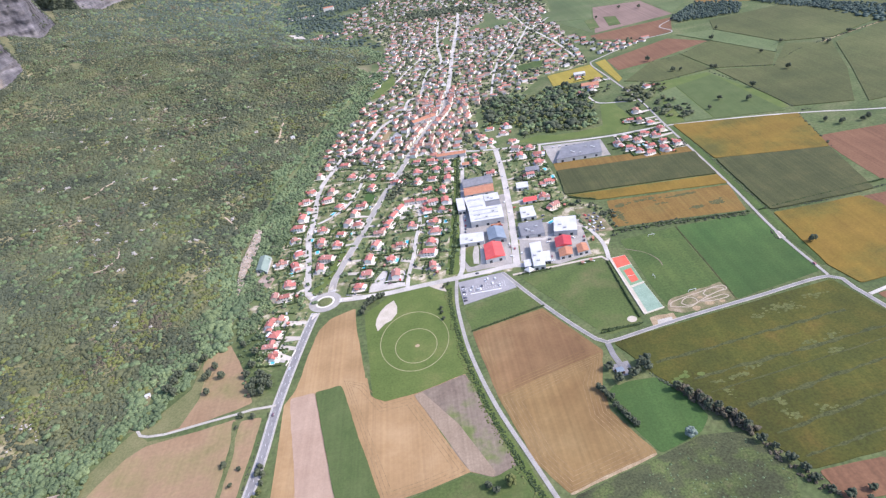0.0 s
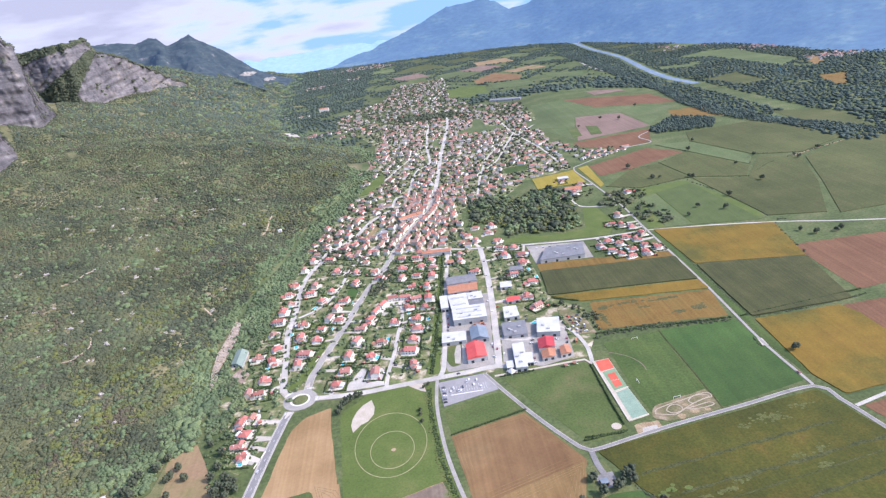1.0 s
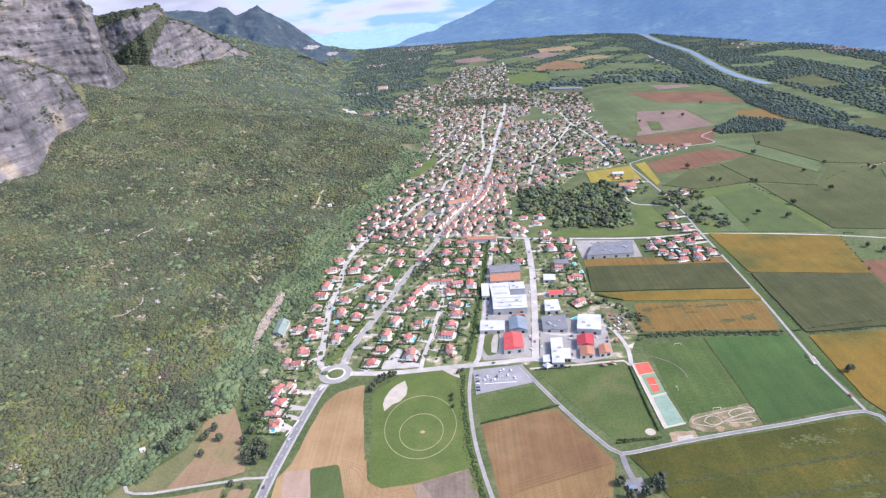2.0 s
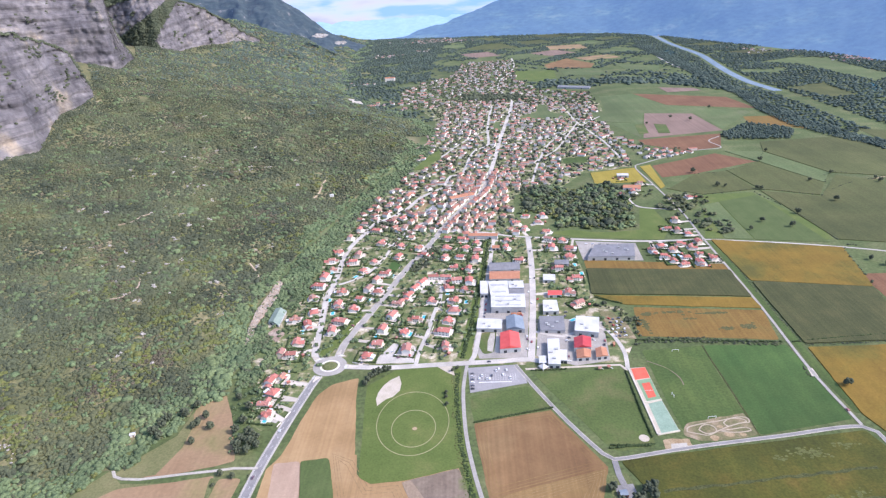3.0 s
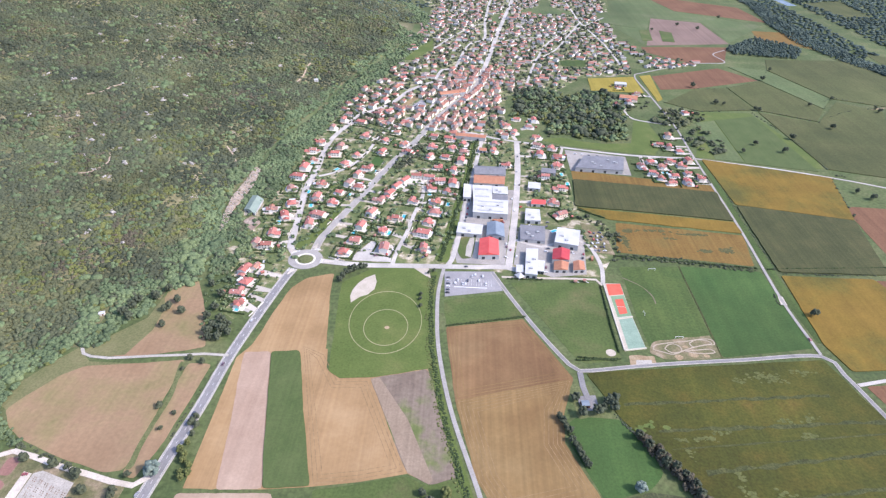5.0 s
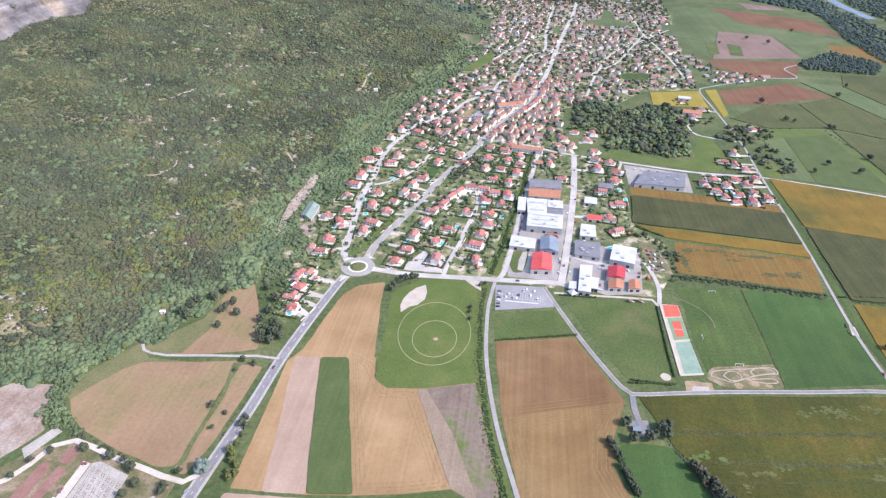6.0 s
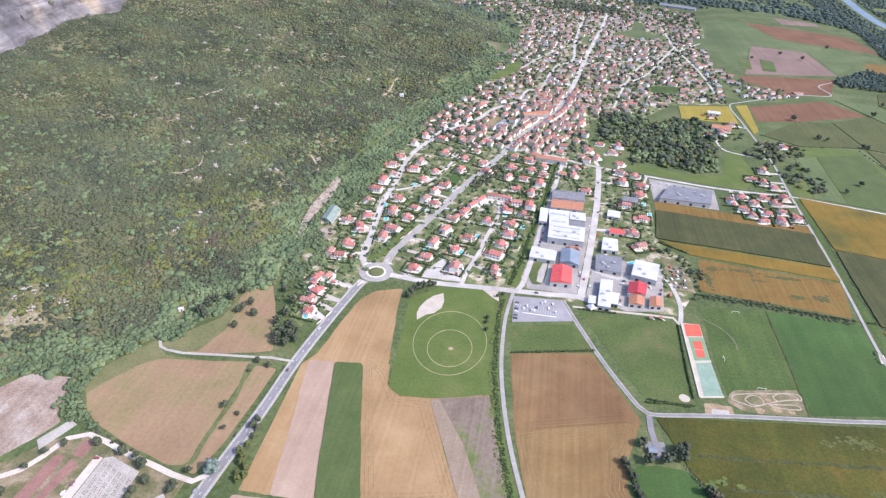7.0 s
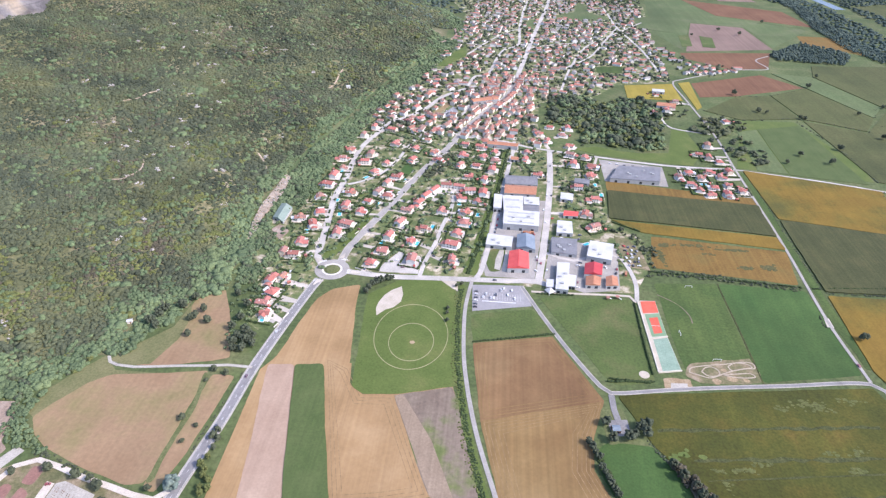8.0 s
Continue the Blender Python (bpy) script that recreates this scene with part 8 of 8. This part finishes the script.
# ---------------------------------------------------------------- cars, goals, small things
def car_proto():
    root = new("car")
    prof = [(-2.1, 0.35), (2.1, 0.35), (2.15, 0.75), (1.2, 0.9), (0.6, 1.45), (-1.3, 1.45), (-2.0, 0.95)]
    n = len(prof)
    s = Shape().add([(x, -0.88, z) for x, z in prof] + [(x, 0.88, z) for x, z in prof], [tuple(range(n)), tuple(reversed(range(n, 2 * n)))] + [(i, n + i, n + (i + 1) % n, (i + 1) % n) for i in range(n)])
    part("body", s.mesh("body", M["car_paint"]), root)
    part("windscreen", Shape().add([(1.17, -0.75, 0.95), (1.17, 0.75, 0.95), (0.66, 0.7, 1.42), (0.66, -0.7, 1.42)], [(0, 1, 2, 3)]).mesh("windscreen", M["glass"]), root).location = (0.03, 0, 0.02)
    for k, side in enumerate((-1, 1)):
        part("side_window", Shape().box(-1.2, -0.02, 0.98, 0.55, 0.02, 1.36).mesh("side_window", M["glass"]), root).location = (0, side * 0.89, 0)
    w = Shape()
    ring = [(0.33 * math.cos(2 * math.pi * i / 12), 0.33 * math.sin(2 * math.pi * i / 12)) for i in range(12)]
    w.add([(x, -0.12, z) for x, z in ring] + [(x, 0.12, z) for x, z in ring], [tuple(range(12)), tuple(reversed(range(12, 24)))] + [(i, 12 + i, 12 + (i + 1) % 12, (i + 1) % 12) for i in range(12)])
    wheel = w.mesh("wheel", M["tyre"])
    for x in (-1.3, 1.3):
        for y in (-0.8, 0.8):
            part("wheel", wheel, root).location = (x, y, 0.33)
    return root


CAR = car_proto()


def car(x, y, turn, z=0.28, label="parked car with a plain painted body", group="parked cars"):
    m = pose(x, y, z, 0, 0, turn)
    ob = copy_thing(CAR, m) if CAR.name in USED else CAR
    USED.add(CAR.name)
    ob.matrix_basis = m
    tagged(ob, label, "car", group)


for k in range(6):
    car(1.5, 516 + 5.2 * k, 4 + random.uniform(-3, 3))
for x, y in ((9, 533), (12, 538), (17, 532), (19.6, 532.4), (22, 538), (27, 546), (34, 539), (38, 547), (41, 533), (30, 549)):
    car(x, y, random.choice((86, 268)) + random.uniform(-4, 4))
for x, y, t in ((-181.5, 459, 82), (-193, 345, 262), (-205, 272, 82), (-189, 400, 262), (-110, 745, 76), (20, 563, 3), (70, 600, 83), (79, 690, 83), (346, 470, 92), (-74, 905, 72)):
    car(x, y, t, 0.3, "car driving on the road", "cars on the roads")
for x, y in ((64, 660), (61, 690), (88, 700), (90, 760), (116, 655), (118, 664), (106, 560), (76, 588), (64, 585), (140, 600), (-68, 580), (-72, 584), (-62, 588), (-28, 577), (-5, 1150), (-15, 1140), (-22, 1150), (-198, 555), (-196, 530)):
    car(x, y, random.uniform(0, 360), 0.18)
for k in range(18):
    car(167 + 5.6 * (k % 3) + 1.6 * math.sin(5.0 * k), 607 + 7.6 * (k // 3) + 1.5 * math.sin(3.1 * k), 80 + 70 * (k % 5 == 2) + 13 * (k % 4), label="old car parked in the gravel yard", group="yard cars")
for x, y, t in ((-294.8, 245.5, 88), (-295.6, 241, 85), (-293, 260, 92), (-294, 252, 90), (-290.4, 283, 15)):
    car(x, y, t, 0.1, "white van parked beside the nursery", "parked vans")


def goal(x, y, turn, w=7.3):
    root = tagged(new("football_goal"), "white metal football goal on the grass", "goal", "football goals")
    root.matrix_basis = pose(x, y, 0.1, 0, 0, turn)
    post = Shape().box(-0.12, -0.12, 0, 0.12, 0.12, 2.5).mesh("post", M["metal"])
    for s in (-1, 1):
        part("post", post, root).location = (s * w / 2, 0, 0)
    part("crossbar", Shape().box(-w / 2 - 0.12, -0.12, 2.4, w / 2 + 0.12, 0.12, 2.64).mesh("crossbar", M["metal"]), root)


goal(222, 573, 4)
goal(221, 463, 4)
goal(196, 497, 95, 5.0)


def nursery():
    bed = [(-285.4, 284.4), (-280, 287), (-253, 278.6), (-252.6, 253), (-250.3, 239), (-249, 205), (-285, 205)]
    setting("nursery_bed", Shape().prism(ccw(bed), -0.2, 0.2).mesh("nursery_bed", M["gravel_dull"]), "pale bed set with rows of small potted shrubs", "ground")
    pts_n = np.array([(-282.5 + 1.75 * i + 0.12 * j, 281.5 - 0.72 * i - 1.5 * j) for i in range(17) for j in range(52) if i % 3 != 2 and j % 4 != 3], float)
    pts_n = pts_n[inside(pts_n, bed)]
    scatter("potted_shrubs", "rows of small dark potted shrubs", "shrubs", pts_n, RNG.uniform(0.28, 0.5, len(pts_n)), RNG.uniform(0.4, 0.9, len(pts_n)), "potted", LOW_LUMPS, zs=np.full(len(pts_n), 0.2))
    field("nursery_lane", "white gravel strip beside the bed", "gravel", [(-292.7, 285.5), (-286.2, 284.2), (-286, 250), (-286, 205), (-294, 205), (-293, 250)], 0.16)


nursery()


# ---------------------------------------------------------------- small structures
def box_thing(name, label, category, x, y, turn, w, d, h, material, group="", z=0.1):
    root = tagged(new(name), label, category, group)
    root.matrix_basis = pose(x, y, z, 0, 0, turn)
    part("body", Shape().box(-w / 2, -d / 2, 0, w / 2, d / 2, h).mesh("body", M[material]), root)
    s = Shape()
    for k in range(int(w / 0.6)):
        s.box(-w / 2 + 0.3 + 0.6 * k, -d / 2 - 0.05, 0.1, -w / 2 + 0.45 + 0.6 * k, -d / 2, h - 0.1)
    part("rib", s.mesh("rib", M[material]), root)
    return root


for x, y, t in ((54, 662.5, 2), (61, 662.8, 2), (57, 659.6, 3)):
    box_thing("container", "orange-brown steel shipping container in a yard", "container", x, y, t, 6.1, 2.4, 2.6, "orange_roof", "shipping containers")
box_thing("container", "bright orange steel container beside the lane", "container", 160, 589, 80, 6.1, 2.4, 2.6, "orange_roof", "shipping containers")


def hut(x, y, turn, w, d, h, roof, label):
    root = tagged(new("hut"), label, "hut")
    root.matrix_basis = pose(x, y, max(0.0, float(rise(x, y))), 0, 0, turn)
    sw, sr = Shape(), Shape()
    gable(sw, sr, -w / 2, -d / 2, w / 2, d / 2, h, 0.3, 0.4)
    part("wall", sw.mesh("wall", M["render"]), root)
    part("roof", sr.mesh("roof", M[roof]), root)
    part("door", DOOR, root).location = (0.6, -d / 2 - 0.04, 0)


hut(-323, 456, 20, 4.6, 3.2, 2.8, "white_roof", "small white hut among trees at the wood's edge")
hut(-262, 1120, 10, 7.0, 6.0, 4.0, "white_roof", "pale stone hut alone on the slope")


def canopy(x, y, r=5.0):
    root = tagged(new("canopy"), "white pointed fabric canopy on four posts", "canopy")
    root.matrix_basis = pose(x, y, 0.1, 0, 0, 35)
    s = Shape().add([(-r, -r, 2.6), (r, -r, 2.6), (r, r, 2.6), (-r, r, 2.6), (0, 0, 5.2), (-r, -r, 2.3), (r, -r, 2.3), (r, r, 2.3), (-r, r, 2.3)], [(0, 1, 4), (1, 2, 4), (2, 3, 4), (3, 0, 4), (5, 6, 1, 0), (6, 7, 2, 1), (7, 8, 3, 2), (8, 5, 0, 3)])
    part("roof", s.mesh("roof", M["white_roof"]), root)
    post = Shape().box(-0.1, -0.1, 0, 0.1, 0.1, 2.4).mesh("post", M["metal"])
    for a in (-1, 1):
        for q in (-1, 1):
            part("post", post, root).location = (a * (r - 0.2), q * (r - 0.2), 0)


canopy(77, 549, 4.2)


def play_tower(x, y, turn):
    root = tagged(new("play_tower"), "wooden play structure on the sports meadow", "play structure", "play structures")
    root.matrix_basis = pose(x, y, 0.1, 0, 0, turn)
    post = Shape().box(-0.12, -0.12, 0, 0.12, 0.12, 3.0).mesh("post", M["bark"])
    for a in (-1.4, 1.4):
        for q in (-1.2, 1.2):
            part("post", post, root).location = (a, q, 0)
    part("platform", Shape().box(-1.6, -1.4, 1.3, 1.6, 1.4, 1.45).mesh("platform", M["dirt"]), root)
    sw, sr = Shape(), Shape()
    gable(sw, sr, -1.5, -1.3, 1.5, 1.3, 2.9, 0.6, 0.3)
    part("roof", sr.mesh("roof", M["roof"]), root)
    part("slide", Shape().add([(1.6, -0.4, 1.4), (1.6, 0.4, 1.4), (4.4, 0.4, 0.1), (4.4, -0.4, 0.1), (1.6, -0.4, 1.2), (1.6, 0.4, 1.2), (4.4, 0.4, 0.0), (4.4, -0.4, 0.0)], [(0, 3, 2, 1), (4, 5, 6, 7), (0, 1, 5, 4), (1, 2, 6, 5), (2, 3, 7, 6), (3, 0, 4, 7)]).mesh("slide", M["metal"]), root)


play_tower(135, 544, 10)
play_tower(145, 546, -15)
for k, (x, y) in enumerate(NEAR_HOUSES):
    if k % 3 == 1:
        gap, sx, sy, w = to_street(x, y)
        if 7 < gap < 30:
            q = (w / 2 + 4.2) / (gap + w / 2)
            car(sx + (x - sx) * q, sy + (y - sy) * q, math.degrees(math.atan2(y - sy, x - sx)), max(0.0, float(rise(x, y))) + 0.22, "parked car on a driveway", "cars on driveways")


# hedges along the tracks between the far fields
for k, line in enumerate(([(376, 1108), (427, 1071), (530, 1087), (620, 1042)], [(620, 1042), (700, 1100), (800, 1136), (1000, 1204)], [(454, 1192), (520, 1205), (604, 1259), (649, 1334)], [(545, 852), (540, 960), (520, 1072)], [(660, 1108), (703, 1166), (785, 1134)], [(510, 702), (537, 822), (560, 830)], [(352, 586), (420, 586), (484, 585)])):
    q = smooth_line(line, 4.0)
    q = q[RNG.uniform(size=len(q)) < 0.55] if len(q) > 6 else q
    q = q + RNG.normal(0, 0.8, q.shape)
    scatter("field_hedge_row", "thin wild hedge along a field track", "hedge", q, RNG.uniform(0.9, 2.2, len(q)), RNG.uniform(1.2, 3.0, len(q)), "leaf_dark", LOW_LUMPS)
for x, y in ((452, 1200), (610, 1262), (700, 1160), (540, 960), (652, 1330), (820, 1140), (536, 1085), (560, 1700), (600, 1660), (480, 1640), (700, 1800)):
    tree("dark", x, y, random.uniform(0.8, 1.2), "dark tree alone on a field edge", "field trees")

# vehicles in the yards and streets
yard_cars = random.Random(23)
for x, y, t in ((18, 660, 85), (19, 668, 85), (20, 676, 85), (21, 690, 85), (22, 700, 85), (40, 617, 4), (47, 616, 4), (66, 612, 84), (66, 606, 84), (110, 600, 5), (113, 606, 5), (107, 569, 85), (150, 590, 80), (152, 598, 80), (87, 640 + 15, 4), (96, 655, 4), (78, 720, 84), (84, 760, 85), (89, 800, 85), (93, 850, 85), (180, 868, 8), (190, 867, 8), (200, 865, 8), (212, 863, 8), (226, 861, 8), (-70, 1040, 60), (-68, 1046, 60), (-66, 1052, 60), (-72, 1035, 60), (-74, 1048, 60), (-88, 588, 20), (-84, 580, 20), (-80, 576, 20)):
    car(x, y, t + yard_cars.uniform(-5, 5), 0.3, "car parked in a paved yard", "cars in the yards")

belt("lane_weeds", "ragged dark weeds along the ditch of the straight lane", [(360, 590), (362.5, 590), (366, 700), (369, 760), (368, 868), (366, 868), (366, 760), (363, 700)], 2.4, 1.0, 1.0, "leaf_dark", LOW_LUMPS, keep=0.7)
belt("maize_hedge", "low dark hedge between maize and ripe crop", [(362, 577), (362, 580), (430, 582), (505, 590), (505, 587), (430, 579)], 1.8, 1.0, 1.2, "leaf_dark", LOW_LUMPS, keep=0.8)
belt("verge_hedge", "low thin hedge along a furrow beside the main road", [(-194, 405), (-192.4, 405), (-194.4, 380), (-196.6, 358), (-200, 340), (-200.6, 318), (-202.6, 318), (-201.8, 340), (-198.4, 358), (-196, 380)], 1.7, 0.9, 1.0, "leaf", LOW_LUMPS, keep=0.75)
belt("lay_by_hedge", "short dark hedge round a lay-by", [(340, 540), (341.4, 540), (339.6, 526), (341.6, 521), (338.4, 521), (337.6, 527)], 1.4, 1.0, 1.4, "leaf_dark", LOW_LUMPS)
belt("pitch_weeds", "broken line of weeds between two pitches", [(253.4, 575), (256, 575), (255.6, 500), (256.4, 442), (253.2, 442), (253.6, 500)], 3.2, 0.7, 0.8, "leaf", LOW_LUMPS, keep=0.5)
